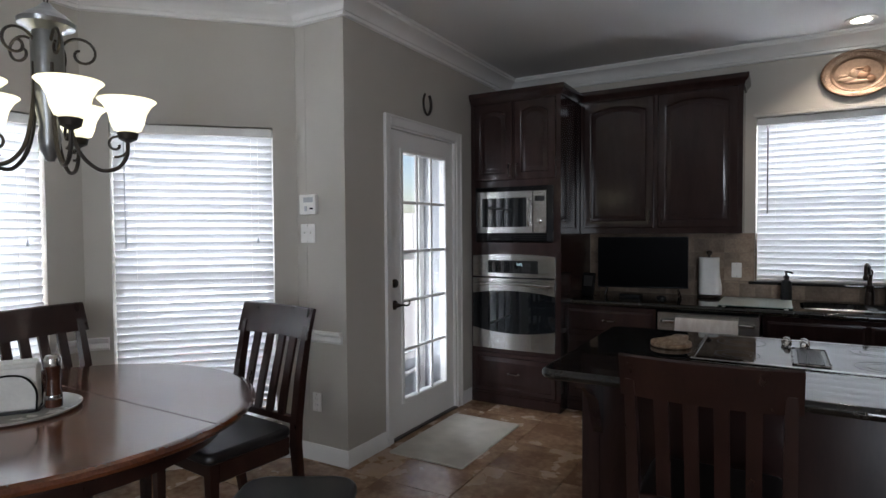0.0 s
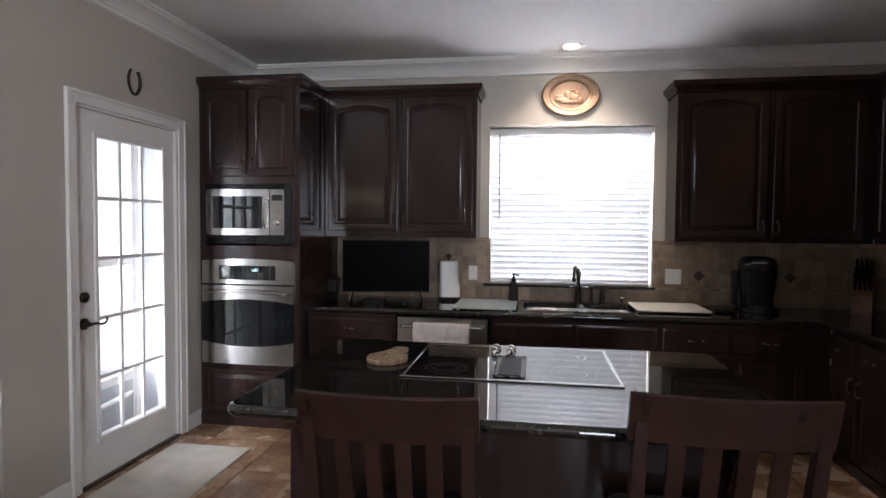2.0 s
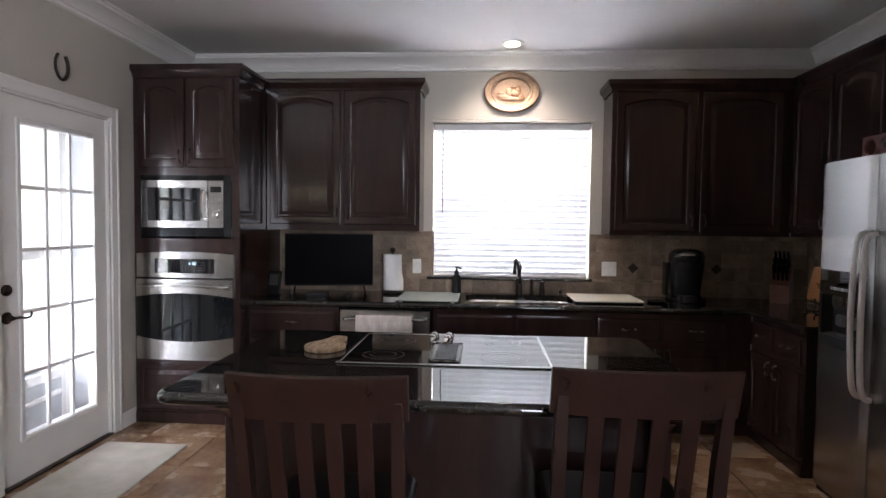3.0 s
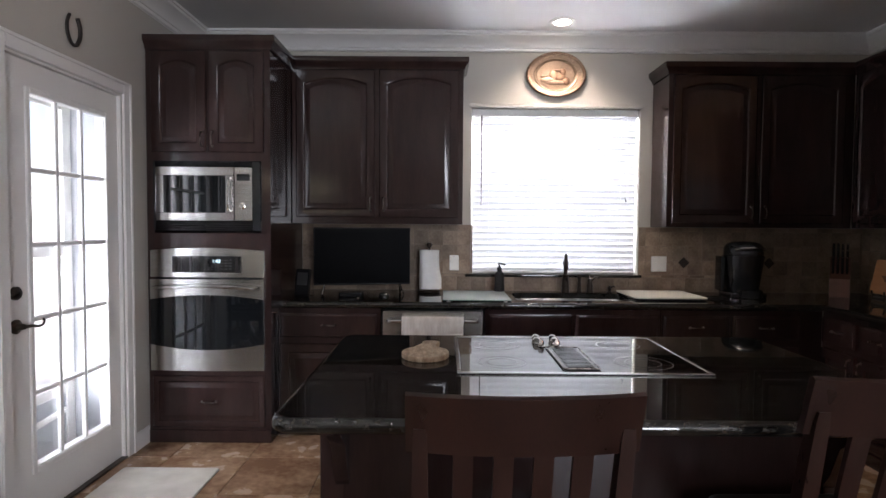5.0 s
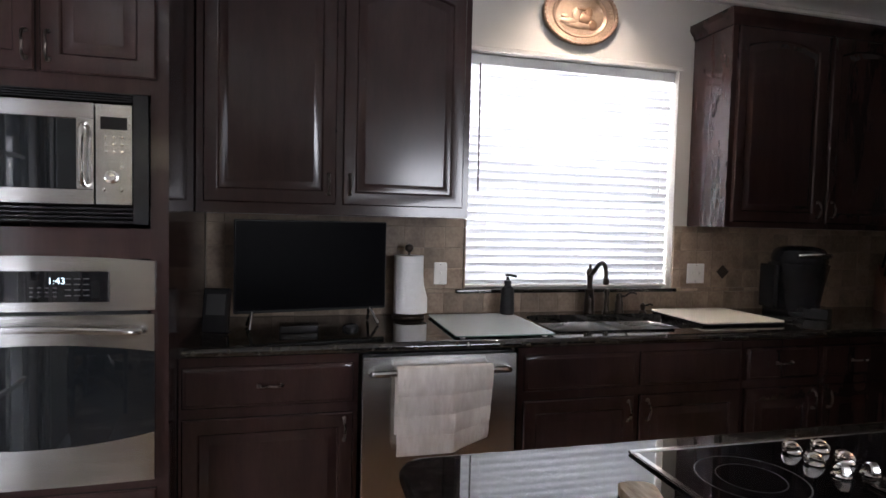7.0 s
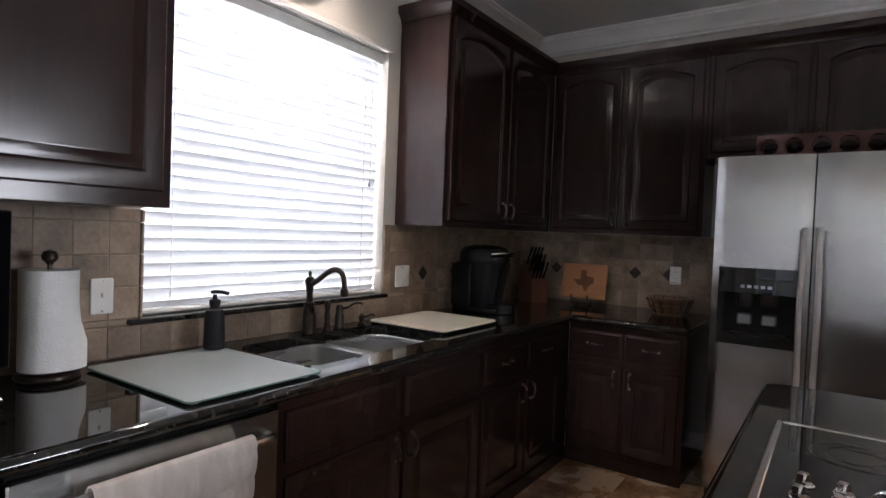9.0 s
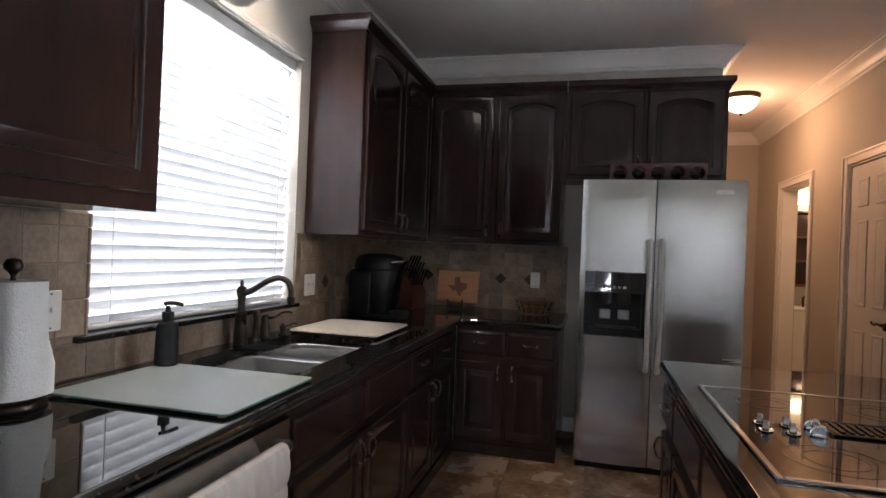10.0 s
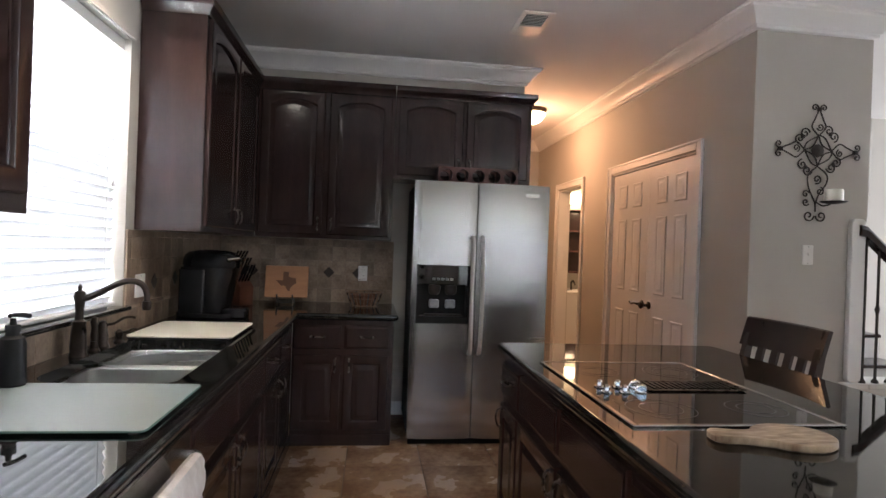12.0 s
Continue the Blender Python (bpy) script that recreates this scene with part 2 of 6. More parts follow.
M_FENCE = material("weathered_fence_wood", (0.62, 0.61, 0.59), (0.72, 0.71, 0.69), rough=0.9, scale=5, fine=60, bump=0.3, stretch=(4, 4, 0.5))
M_SIDING = material("pale_house_siding", (0.66, 0.65, 0.62), (0.72, 0.71, 0.68), rough=0.8, scale=1, bump=0.1)
M_POST = material("grey_painted_post", (0.42, 0.44, 0.46), (0.48, 0.50, 0.52), rough=0.6, scale=4, bump=0.05)
M_LEAF = material("garden_leaf", (0.045, 0.085, 0.03), (0.09, 0.14, 0.05), rough=0.6, scale=9, bump=0)
M_TERRA = material("terracotta", (0.38, 0.15, 0.08), (0.46, 0.19, 0.11), rough=0.8, scale=9, bump=0.1)
M_CANDLE = material("ivory_candle", (0.78, 0.74, 0.66), rough=0.5, scale=9, bump=0)
M_SLATE = material("grey_printed_glass_mark", (0.035, 0.035, 0.035), rough=0.3, scale=9, bump=0)


# ---- mesh helpers ----
def finish(bm, name, mat, parent=None, label="", smooth=True, kind=""):
    bmesh.ops.recalc_face_normals(bm, faces=bm.faces)
    me = bpy.data.meshes.new(name)
    bm.to_mesh(me)
    bm.free()
    me.materials.append(mat)
    if smooth:
        me.polygons.foreach_set("use_smooth", [True] * len(me.polygons))
        me.set_sharp_from_angle(angle=radians(35))
    ob = new(name, me)
    if parent:
        ob.parent = parent
    return tagged(ob, label=label, kind=kind)


def part(name, bm, mat, parent, label=""):
    return finish(bm, name, mat, parent, label)


def thing(name, m, label, category, group=""):
    ob = new(name)
    ob.empty_display_size = 0.1
    ob.matrix_basis = m
    return tagged(ob, label=label, category=category, group=group)


def loft(bm, loops, cap=True, closed=True):
    rows = [[bm.verts.new(p) for p in lp] for lp in loops]
    for a, b in zip(rows, rows[1:]):
        n = len(a)
        for i in range(n if closed else n - 1):
            j = (i + 1) % n
            bm.faces.new((a[i], a[j], b[j], b[i]))
    if cap:
        bm.faces.new(rows[0][::-1])
        bm.faces.new(rows[-1])
    return bm


def box(bm, x0, x1, y0, y1, z0, z1, e=0.0):
    x0, x1, y0, y1, z0, z1 = min(x0, x1), max(x0, x1), min(y0, y1), max(y0, y1), min(z0, z1), max(z0, z1)
    if e <= 0:
        loops = [[(x0, y0, z), (x1, y0, z), (x1, y1, z), (x0, y1, z)] for z in (z0, z1)]
        return loft(bm, loops)

    def ring(i, z):
        a, b, c, d = x0 + i, x1 - i, y0 + i, y1 - i
        return [(a + e, c, z), (b - e, c, z), (b, c + e, z), (b, d - e, z), (b - e, d, z), (a + e, d, z), (a, d - e, z), (a, c + e, z)]
    e = min(e, (x1 - x0) / 3, (y1 - y0) / 3, (z1 - z0) / 3)
    return loft(bm, [ring(e, z0), ring(0, z0 + e), ring(0, z1 - e), ring(e, z1)])


def bx(*a):
    return box(bmesh.new(), *a)


def slab(bm, x0, x1, y0, y1, z0, z1, r, er, seg=6, es=4):
    """A plate with rounded corners r and rounded edges er."""
    def ring(i, z):
        out = []
        for cx, cy, a0 in ((x1 - r, y1 - r, 0), (x0 + r, y1 - r, 90), (x0 + r, y0 + r, 180), (x1 - r, y0 + r, 270)):
            for k in range(seg + 1):
                a = radians(a0 + 90 * k / seg)
                out.append((cx + (r - i) * math.cos(a), cy + (r - i) * math.sin(a), z))
        return out
    er = min(er, (z1 - z0) / 2, r)
    loops = [ring(er * (1 - math.sin(radians(90 * k / es))), z0 + er * (1 - math.cos(radians(90 * k / es)))) for k in range(es + 1)]
    loops += [ring(er * (1 - math.cos(radians(90 * k / es))), z1 - er * (1 - math.sin(radians(90 * k / es)))) for k in range(es + 1)]
    if r > er + 0.002:
        loops = [ring(er + 0.001, z0)] + loops + [ring(er + 0.001, z1)]
    return loft(bm, loops)


def circle(r, z, n=24, rx=1.0, ry=1.0, cx=0.0, cy=0.0):
    return [(cx + r * rx * math.cos(2 * math.pi * i / n), cy + r * ry * math.sin(2 * math.pi * i / n), z) for i in range(n)]


def lathe(bm, prof, n=24, cx=0.0, cy=0.0, rx=1.0, ry=1.0, cap=True):
    return loft(bm, [circle(max(r, 0.0004), z, n, rx, ry, cx, cy) for r, z in prof], cap)


def tube(bm, pts, r, n=8, cap=True, r1=None, flat=1.0):
    pts = [Vector(p) for p in pts]
    up, loops = None, []
    for i, p in enumerate(pts):
        d = (pts[min(i + 1, len(pts) - 1)] - pts[max(i - 1, 0)]).normalized()
        if up is None:
            up = d.orthogonal().normalized()
        side = d.cross(up)
        side = side.normalized() if side.length > 1e-5 else d.orthogonal().normalized()
        up = side.cross(d).normalized()
        rr = r + ((r1 - r) * i / (len(pts) - 1) if r1 is not None else 0)
        loops.append([p + rr * (math.cos(2 * math.pi * k / n) * side * flat + math.sin(2 * math.pi * k / n) * up) for k in range(n)])
    return loft(bm, loops, cap)


def curve_points(ctrl, n=8):
    """A smooth curve through the points."""
    c = [Vector(p) for p in ctrl]
    c = [c[0] * 2 - c[1]] + c + [c[-1] * 2 - c[-2]]
    out = []
    for i in range(1, len(c) - 2):
        for k in range(n):
            t = k / n
            out.append(0.5 * ((2 * c[i]) + (c[i + 1] - c[i - 1]) * t + (2 * c[i - 1] - 5 * c[i] + 4 * c[i + 1] - c[i + 2]) * t * t + (3 * c[i] - c[i - 1] - 3 * c[i + 1] + c[i + 2]) * t ** 3))
    return out + [c[-2]]


def turned(bm, m):
    bmesh.ops.transform(bm, matrix=m, verts=bm.verts)
    return bm


def strip(bm, profile, path, closed=False):
    """Sweeps a profile of (out, z) along a plan path of (x, y); out is to the left of the way."""
    n = len(path)
    loops = []
    for i, p in enumerate(path):
        p = Vector(p)
        a = Vector(path[i - 1]) if i > 0 or closed else None
        b = Vector(path[(i + 1) % n]) if i < n - 1 or closed else None
        d0 = (p - a).normalized() if a is not None else (b - p).normalized()
        d1 = (b - p).normalized() if b is not None else d0
        n0, n1 = Vector((-d0.y, d0.x)), Vector((-d1.y, d1.x))
        m = (n0 + n1).normalized()
        k = 1 / max(0.3, m.dot(n0))
        loops.append([(p.x + m.x * k * o, p.y + m.y * k * o, z) for o, z in profile])
    if closed:
        loops.append(loops[0])
    return loft(bm, loops, not closed)


# ---- structure ----
H = 2.77
NORTH, WEST, EAST = 7.80, -1.42, 3.56


def structure(name, bm, mat, label="", smooth=False):
    return finish(bm, name, mat, None, label, smooth, "structure")


structure("floor", bx(-3.0, 8.0, -2.6, 8.1, -0.12, -0.008), M_GROUT, "tan grout bed under brown mottled floor tiles")
structure("ceiling", bx(-3.0, 8.0, -2.6, 8.1, H, H + 0.12), M_CEIL, "flat white painted ceiling")

bm = bmesh.new()
box(bm, -1.6, 0.615, NORTH, 8.0, 0, H)
box(bm, 1.87, 3.76, NORTH, 8.0, 0, H)
box(bm, 0.615, 1.87, NORTH, 8.0, 0, 0.985)
box(bm, 0.615, 1.87, NORTH, 8.0, 2.235, H)
structure("wall_north", bm, M_WALL, "greige painted kitchen wall with a window opening")

bm = bmesh.new()
DY0, DY1, DZ = 5.88, 6.76, 2.085
box(bm, WEST - 0.30, WEST, 5.43, DY0, 0, H)
box(bm, WEST - 0.30, WEST, DY1, NORTH, 0, H)
box(bm, WEST - 0.30, WEST, DY0, DY1, DZ, H)
structure("wall_west", bm, M_WALL, "greige painted wall round the glazed patio door")


def wall_run(name, x0, y0, x1, y1, holes, label, thick=0.14):
    """A wall from one plan point to another, its room face on the right of the way; holes are (u0, u1, z0, z1)."""
    d = Vector((x1 - x0, y1 - y0))
    length, d = d.length, d.normalized()
    bm, u = bmesh.new(), 0.0
    for a, b, c, e in holes:
        box(bm, u, a, 0, thick, 0, H)
        box(bm, a, b, 0, thick, 0, c)
        box(bm, a, b, 0, thick, e, H)
        u = b
    box(bm, u, length, 0, thick, 0, H)
    ob = structure(name, bm, M_WALL, label)
    ob.matrix_basis = pose(x0, y0, 0, 0, 0, math.degrees(math.atan2(d.y, d.x)))
    return ob


wall_run("wall_bay_return", -1.80, 5.43, WEST - 0.302, 5.43, [], "short greige wall beside the dining bay", 0.12)
wall_run("wall_bay_north", -2.63, 4.60, -1.80, 5.43, [(0.14, 1.035, 0.22, 2.03)], "angled greige bay wall with a window")
wall_run("wall_bay_west", -2.63, 3.43, -2.63, 4.60, [(0.12, 0.98, 0.22, 2.03)], "greige bay wall with a window")
wall_run("wall_bay_south", -1.80, 2.60, -2.63, 3.43, [(0.14, 1.035, 0.22, 2.03)], "angled greige bay wall with a window")
wall_run("wall_west_south", -1.80, -2.4, -1.80, 2.60, [], "plain greige wall")
# The opening in the south wall is added, out of view, behind the fill light.
wall_run("wall_south", 8.0, -2.4, -1.8, -2.4, [(4.1, 6.1, 0.5, 2.4)], "greige wall with an added unseen window opening")

bm = bmesh.new()
box(bm, EAST, EAST + 0.14, 5.48, NORTH, 0, H)
structure("wall_east", bm, M_WALL, "greige wall behind the refrigerator")
bm = bmesh.new()
box(bm, EAST + 0.14, 6.6, 5.48, 5.62, 0, H)
structure("wall_hall_north", bm, M_WALL, "hall wall past the refrigerator")
bm = bmesh.new()
HX = 6.45
BX0, BX1 = 4.80, 5.56
CX0, CX1 = 2.665, 4.045
box(bm, 2.10, CX0, 4.36, 4.50, 0, H)
box(bm, CX0, CX1, 4.36, 4.50, 2.04, H)
box(bm, CX1, BX0, 4.36, 4.50, 0, H)
box(bm, BX0, BX1, 4.36, 4.50, 2.04, H)
box(bm, BX1, HX + 0.12, 4.36, 4.50, 0, H)
structure("wall_hall_south", bm, M_WALL, "hall wall with closet doors and a bathroom doorway")
structure("wall_hall_end", bx(HX, HX + 0.12, 4.5, 5.48, 0, H), M_WALL, "end wall of the hall")
structure("wall_sconce", bx(2.10, 2.24, 3.755, 4.36, 0, H), M_WALL, "short greige wall that carries the iron sconce")
structure("wall_closet_back", bx(2.2405, 4.6, 3.755, 3.85, 0, H), M_WALL, "plain wall behind the closet")
structure("wall_bath_side", bx(4.6, 4.7, 2.4, 4.36, 0, H), M_WALL, "bathroom side wall")
structure("wall_bath_back", bx(4.7, 6.6, 2.4, 2.5, 0, H), M_WALL, "bathroom back wall")
structure("wall_bath_end", bx(6.6, 6.7, 2.4, 4.36, 0, H), M_WALL, "bathroom end wall")
structure("wall_stair_back", bx(4.2, 4.32, -2.4, 3.70, 0, H), M_WALL, "wall behind the stairs")

CROWN = [(0, H), (0.115, H), (0.115, H - 0.016), (0.105, H - 0.018), (0.10, H - 0.032), (0.075, H - 0.045), (0.05, H - 0.066), (0.034, H - 0.09), (0.030, H - 0.102), (0.020, H - 0.104), (0.018, H - 0.122), (0.0, H - 0.128)]
BASE = [(0, 0), (0.016, 0), (0.016, 0.075), (0.010, 0.09), (0.006, 0.10), (0, 0.10)]
RAIL = [(0, 0.73), (0.012, 0.73), (0.022, 0.745), (0.014, 0.77), (0.032, 0.785), (0.032, 0.800), (0, 0.800)]
bay = [(-1.80, 2.60), (-2.63, 3.43), (-2.63, 4.60), (-1.80, 5.43), (WEST, 5.43)]
room = [(3.56, 5.48), (3.56, NORTH), (WEST, NORTH), (WEST, 5.43), (-1.80, 5.43), (-2.63, 4.60), (-2.63, 3.43), (-1.80, 2.60), (-1.80, -2.4)]
bm = bmesh.new()
for a, b, c, d in ((DY0 + 0.0005, DY0 + 0.012, 0, DZ), (DY1 - 0.012, DY1 - 0.0005, 0, DZ), (DY0 + 0.012, DY1 - 0.012, DZ - 0.012, DZ - 0.0005)):
    box(bm, WEST - 0.305, WEST - 0.132, a, b, c, d)
structure("door_reveal", bm, M_POST, "grey painted outer door reveal")
structure("crown_moulding", strip(bmesh.new(), CROWN, [(6.4, 5.48), *room]), M_TRIM, "white stepped crown moulding", True)
structure("crown_moulding", strip(bmesh.new(), CROWN, [(2.24, 3.755), (2.10, 3.755), (2.10, 4.50), (HX, 4.50), (HX, 5.48)]), M_TRIM, "white stepped crown moulding", True)
structure("baseboard", strip(bmesh.new(), BASE, [(WEST, DY0 - 0.075), (WEST, 5.43), (-1.80, 5.43), (-2.63, 4.60), (-2.63, 3.43), (-1.80, 2.60), (-1.80, -2.4)]), M_TRIM, "white baseboard", True)
structure("baseboard", strip(bmesh.new(), BASE, [(WEST, 7.03), (WEST, DY1 + 0.075)]), M_TRIM, "white baseboard", True)
structure("baseboard", strip(bmesh.new(), BASE, [(EAST, 5.5), (EAST, 6.48)]), M_TRIM, "white baseboard", True)
structure("baseboard", strip(bmesh.new(), BASE, [(2.24, 3.755), (2.10, 3.755), (2.10, 4.50), (CX0 - 0.08, 4.50)]), M_TRIM, "white baseboard", True)
structure("baseboard", strip(bmesh.new(), BASE, [(CX1 + 0.08, 4.50), (BX0 - 0.08, 4.50)]), M_TRIM, "white baseboard", True)
structure("chair_rail", strip(bmesh.new(), RAIL, [(WEST - 0.03, 5.43), (-1.80, 5.43), (-1.865, 5.365)]), M_TRIM, "white chair rail", True)
structure("chair_rail", strip(bmesh.new(), RAIL, [(-2.545, 4.685), (-2.63, 4.60), (-2.63, 4.44)]), M_TRIM, "white chair rail", True)


def casing(name, w, h, m, label):
    """Door casing round an opening w by h in the plane y = 0, its face to -y."""
    bm = bmesh.new()
    for x0, x1, z0, z1 in ((-0.07, 0.0, 0, h + 0.07), (w, w + 0.07, 0, h + 0.07), (0.0, w, h, h + 0.07)):
        box(bm, x0, x1, -0.016, 0, z0, z1, 0.004)
    for x0, x1, z0, z1 in ((-0.07, -0.052, 0, h + 0.07), (w + 0.052, w + 0.07, 0, h + 0.07), (-0.052, w + 0.052, h + 0.052, h + 0.07)):
        box(bm, x0, x1, -0.024, -0.0165, z0, z1, 0.003)
    for x0, x1, z0, z1 in ((0.0005, 0.012, 0, h), (w - 0.012, w - 0.0005, 0, h), (0.012, w - 0.012, h - 0.012, h - 0.0005)):
        box(bm, x0, x1, 0, 0.13, z0, z1)
    ob = structure(name, bm, M_TRIM, label, True)
    ob.matrix_basis = m
    return ob


# plan turns: a face to -y in local terms looks to +x, -x or +y of the room
def facing(side, x, y, z=0):
    return pose(x, y, z, 0, 0, {"south": 0, "east": 90, "north": 180, "west": -90}[side])


casing("door_casing", DY1 - DY0, DZ, facing("east", WEST, DY0), "white door casing")
casing("door_casing", CX1 - CX0, 2.04, facing("north", CX1, 4.50), "white double door casing")
casing("door_casing", BX1 - BX0, 2.04, facing("north", BX1, 4.50), "white bathroom door casing")


# ---- joinery ----
def outline(x0, x1, z0, z1, arch, y, n=10):
    """A loop in the plane y, with an arched top."""
    pts = [(x0, y, z0), (x1, y, z0)]
    for k in range(n + 1):
        a = 1 - 2 * k / n
        pts.append(((x0 + x1) / 2 + (x1 - x0) / 2 * a, y, z1 - arch * a * a))
    return pts


def raised_door(bm, x, z, w, h, arch=0.0, y=0.0, t=0.02, stile=0.058):
    """A raised-panel front: its face lies at y - t, its back at y."""
    f = y - t

    def lp(i, yy, a=0.0):
        return outline(x + i, x + w - i, z + i, z + h - i, a, yy)
    s = stile
    return loft(bm, [lp(0, y), lp(0, f + 0.005), lp(0.005, f), lp(s - 0.006, f, arch), lp(s, f + 0.003, arch), lp(s + 0.004, f + 0.010, arch),
                     lp(s + 0.014, f + 0.010, arch), lp(s + 0.036, f + 0.0015, arch), lp(s + 0.040, f + 0.0015, arch)])


def plain_front(bm, x, z, w, h, y=0.0, t=0.02):
    """A drawer front with a moulded edge and a plain face."""
    f = y - t
    return loft(bm, [outline(x + i, x + w - i, z + i, z + h - i, 0, yy) for i, yy in ((0, y), (0, f + 0.009), (0.004, f + 0.005), (0.011, f + 0.004), (0.016, f))])


def pull(bm, x, z, y, length, upright):
    """A slim bowed pull with splayed ends."""
    a = length / 2
    pts = curve_points([(-a, 0, 0), (-a * 0.96, -0.014, 0), (-a * 0.6, -0.023, 0), (0, -0.027, 0.003), (a * 0.6, -0.023, 0), (a * 0.96, -0.014, 0), (a, 0, 0)], 4)
    sub = bmesh.new()
    tube(sub, pts, 0.0045, 8)
    for e in (-a, a):
        sub2 = bmesh.new()
        turned(lathe(sub2, [(0.009, 0), (0.009, 0.003), (0.005, 0.006)], 10), pose(e, 0, 0, 90))
        me = bpy.data.meshes.new("rosette")
        sub2.to_mesh(me)
        sub2.free()
        sub.from_mesh(me)
        bpy.data.meshes.remove(me)
    if upright:
        turned(sub, pose(0, 0, 0, 0, 90))
    turned(sub, pose(x, y, z))
    me = bpy.data.meshes.new("pull")
    sub.to_mesh(me)
    sub.free()
    bm.from_mesh(me)
    bpy.data.meshes.remove(me)
    return bm


def cabinet(name, m, w, z0, z1, depth, fronts, label, category="cabinet", crown=0.0, left_end=True, plinth=0.0, holes=(), crown_ends=(0, 0), low=0.0):
    """A cabinet unit. Local x runs along its front, which lies at y = 0 and looks to -y; the body goes back to depth."""
    c = thing(name, m, label, category, "kitchen cabinets")
    if holes:
        hx0, hx1 = holes[0][0], holes[0][1]
        part("side", bx(0, hx0, 0, depth, z0, z1), M_WOOD, c)
        part("side", bx(hx1, w, 0, depth, z0, z1), M_WOOD, c)
        zz = z0
        for _, _, a, b in holes:
            part("rail", bx(hx0, hx1, 0, depth, zz, a), M_WOOD, c)
            # Recess back takes the darkened wood colour for shade.
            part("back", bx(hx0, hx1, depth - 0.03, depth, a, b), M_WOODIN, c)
            zz = b
        part("rail", bx(hx0, hx1, 0, depth, zz, z1), M_WOOD, c)
    elif low:
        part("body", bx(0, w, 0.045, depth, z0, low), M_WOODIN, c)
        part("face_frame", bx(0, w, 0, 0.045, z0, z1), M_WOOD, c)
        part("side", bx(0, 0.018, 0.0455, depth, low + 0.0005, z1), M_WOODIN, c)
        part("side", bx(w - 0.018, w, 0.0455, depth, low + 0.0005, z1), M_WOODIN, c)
    else:
        part("body", bx(0, w, 0, depth, z0, z1), M_WOOD, c)
    if plinth:
        part("plinth", box(bmesh.new(), 0, w, -0.012, -0.0005, 0, plinth, 0.004), M_WOOD, c)
    if crown:
        prof = [(0.0, z1 - 0.045), (0.008, z1 - 0.045), (0.012, z1 - 0.025), (0.03, z1 - 0.005), (0.036, z1 + 0.004), (0.036, z1 + crown), (0, z1 + crown)]
        path = [(w, 0), (0, 0)]
        if crown_ends[1]:
            path.insert(0, (w, depth - 0.002))
        if crown_ends[0]:
            path.append((0, depth - 0.002))
        sub = strip(bmesh.new(), [(o + 0.0006, z) for o, z in prof], path)
        part("cornice", sub, M_WOOD, c)
    for kind, x, z, fw, fh, arch, hx, hz in fronts:
        front = plain_front(bmesh.new(), x, z, fw, fh, -0.0005) if arch < 0 else raised_door(bmesh.new(), x, z, fw, fh, arch, -0.0005, 0.02, 0.058 if kind == "door" else 0.036)
        d = part(kind, front, M_WOOD, c)
        if hx is not None:
            part("handle", pull(bmesh.new(), hx, hz, -0.0205, 0.085, kind == "door"), M_PULL, d, "aged pewter bow pull")
    return c


DARKC = "dark espresso wood"
# tall oven unit
oven_unit = cabinet("oven_cabinet", pose(-1.405, 7.0, 0), 0.755, 0.0, 2.455, 0.79, [
    ("door", 0.035, 1.79, 0.335, 0.61, 0.035, 0.345, 1.87),
    ("door", 0.385, 1.79, 0.335, 0.61, 0.035, 0.410, 1.87),
    ("drawer", 0.03, 0.10, 0.69, 0.32, 0.0, 0.375, 0.26)],
    "tall " + DARKC + " cabinet holding microwave and wall oven", "cabinet", 0.035, plinth=0.08, holes=((0.045, 0.70, 0.47, 1.20), (0.045, 0.70, 1.30, 1.74)), crown_ends=(0, 1))

# uppers
cabinet("wall_cabinet", pose(-0.645, 7.49, 0), 1.185, 1.365, 2.475, 0.305, [
    ("door", 0.03, 1.41, 0.545, 1.015, 0.04, 0.545, 1.50),
    ("door", 0.605, 1.41, 0.55, 1.015, 0.04, 0.637, 1.50)],
    DARKC + " two-door arched wall cabinet beside the oven unit", "cabinet", 0.035, crown_ends=(0, 1))
cabinet("wall_cabinet", pose(1.96, 7.49, 0), 1.285, 1.355, 2.455, 0.305, [
    ("door", 0.03, 1.385, 0.575, 1.02, 0.04, 0.575, 1.46),
    ("door", 0.64, 1.385, 0.575, 1.02, 0.04, 0.672, 1.46)],
    DARKC + " two-door arched wall cabinet beside the window", "cabinet", 0.035, crown_ends=(1, 0))
cabinet("wall_cabinet", facing("west", 3.25, 7.487), 0.967, 1.357, 2.455, 0.305, [
    ("door", 0.02, 1.385, 0.445, 1.02, 0.04, 0.435, 1.46),
    ("door", 0.50, 1.385, 0.445, 1.02, 0.04, 0.53, 1.46)],
    DARKC + " two-door arched wall cabinet over the corner worktop", "cabinet", 0.035)
cabinet("wall_cabinet", facing("west", 3.25, 6.517), 1.02, 1.815, 2.455, 0.305, [
    ("door", 0.025, 1.845, 0.475, 0.565, 0.04, 0.47, 1.93),
    ("door", 0.525, 1.845, 0.465, 0.565, 0.04, 0.555, 1.93)],
    "short " + DARKC + " wall cabinet over the refrigerator", "cabinet", 0.035, crown_ends=(0, 1))


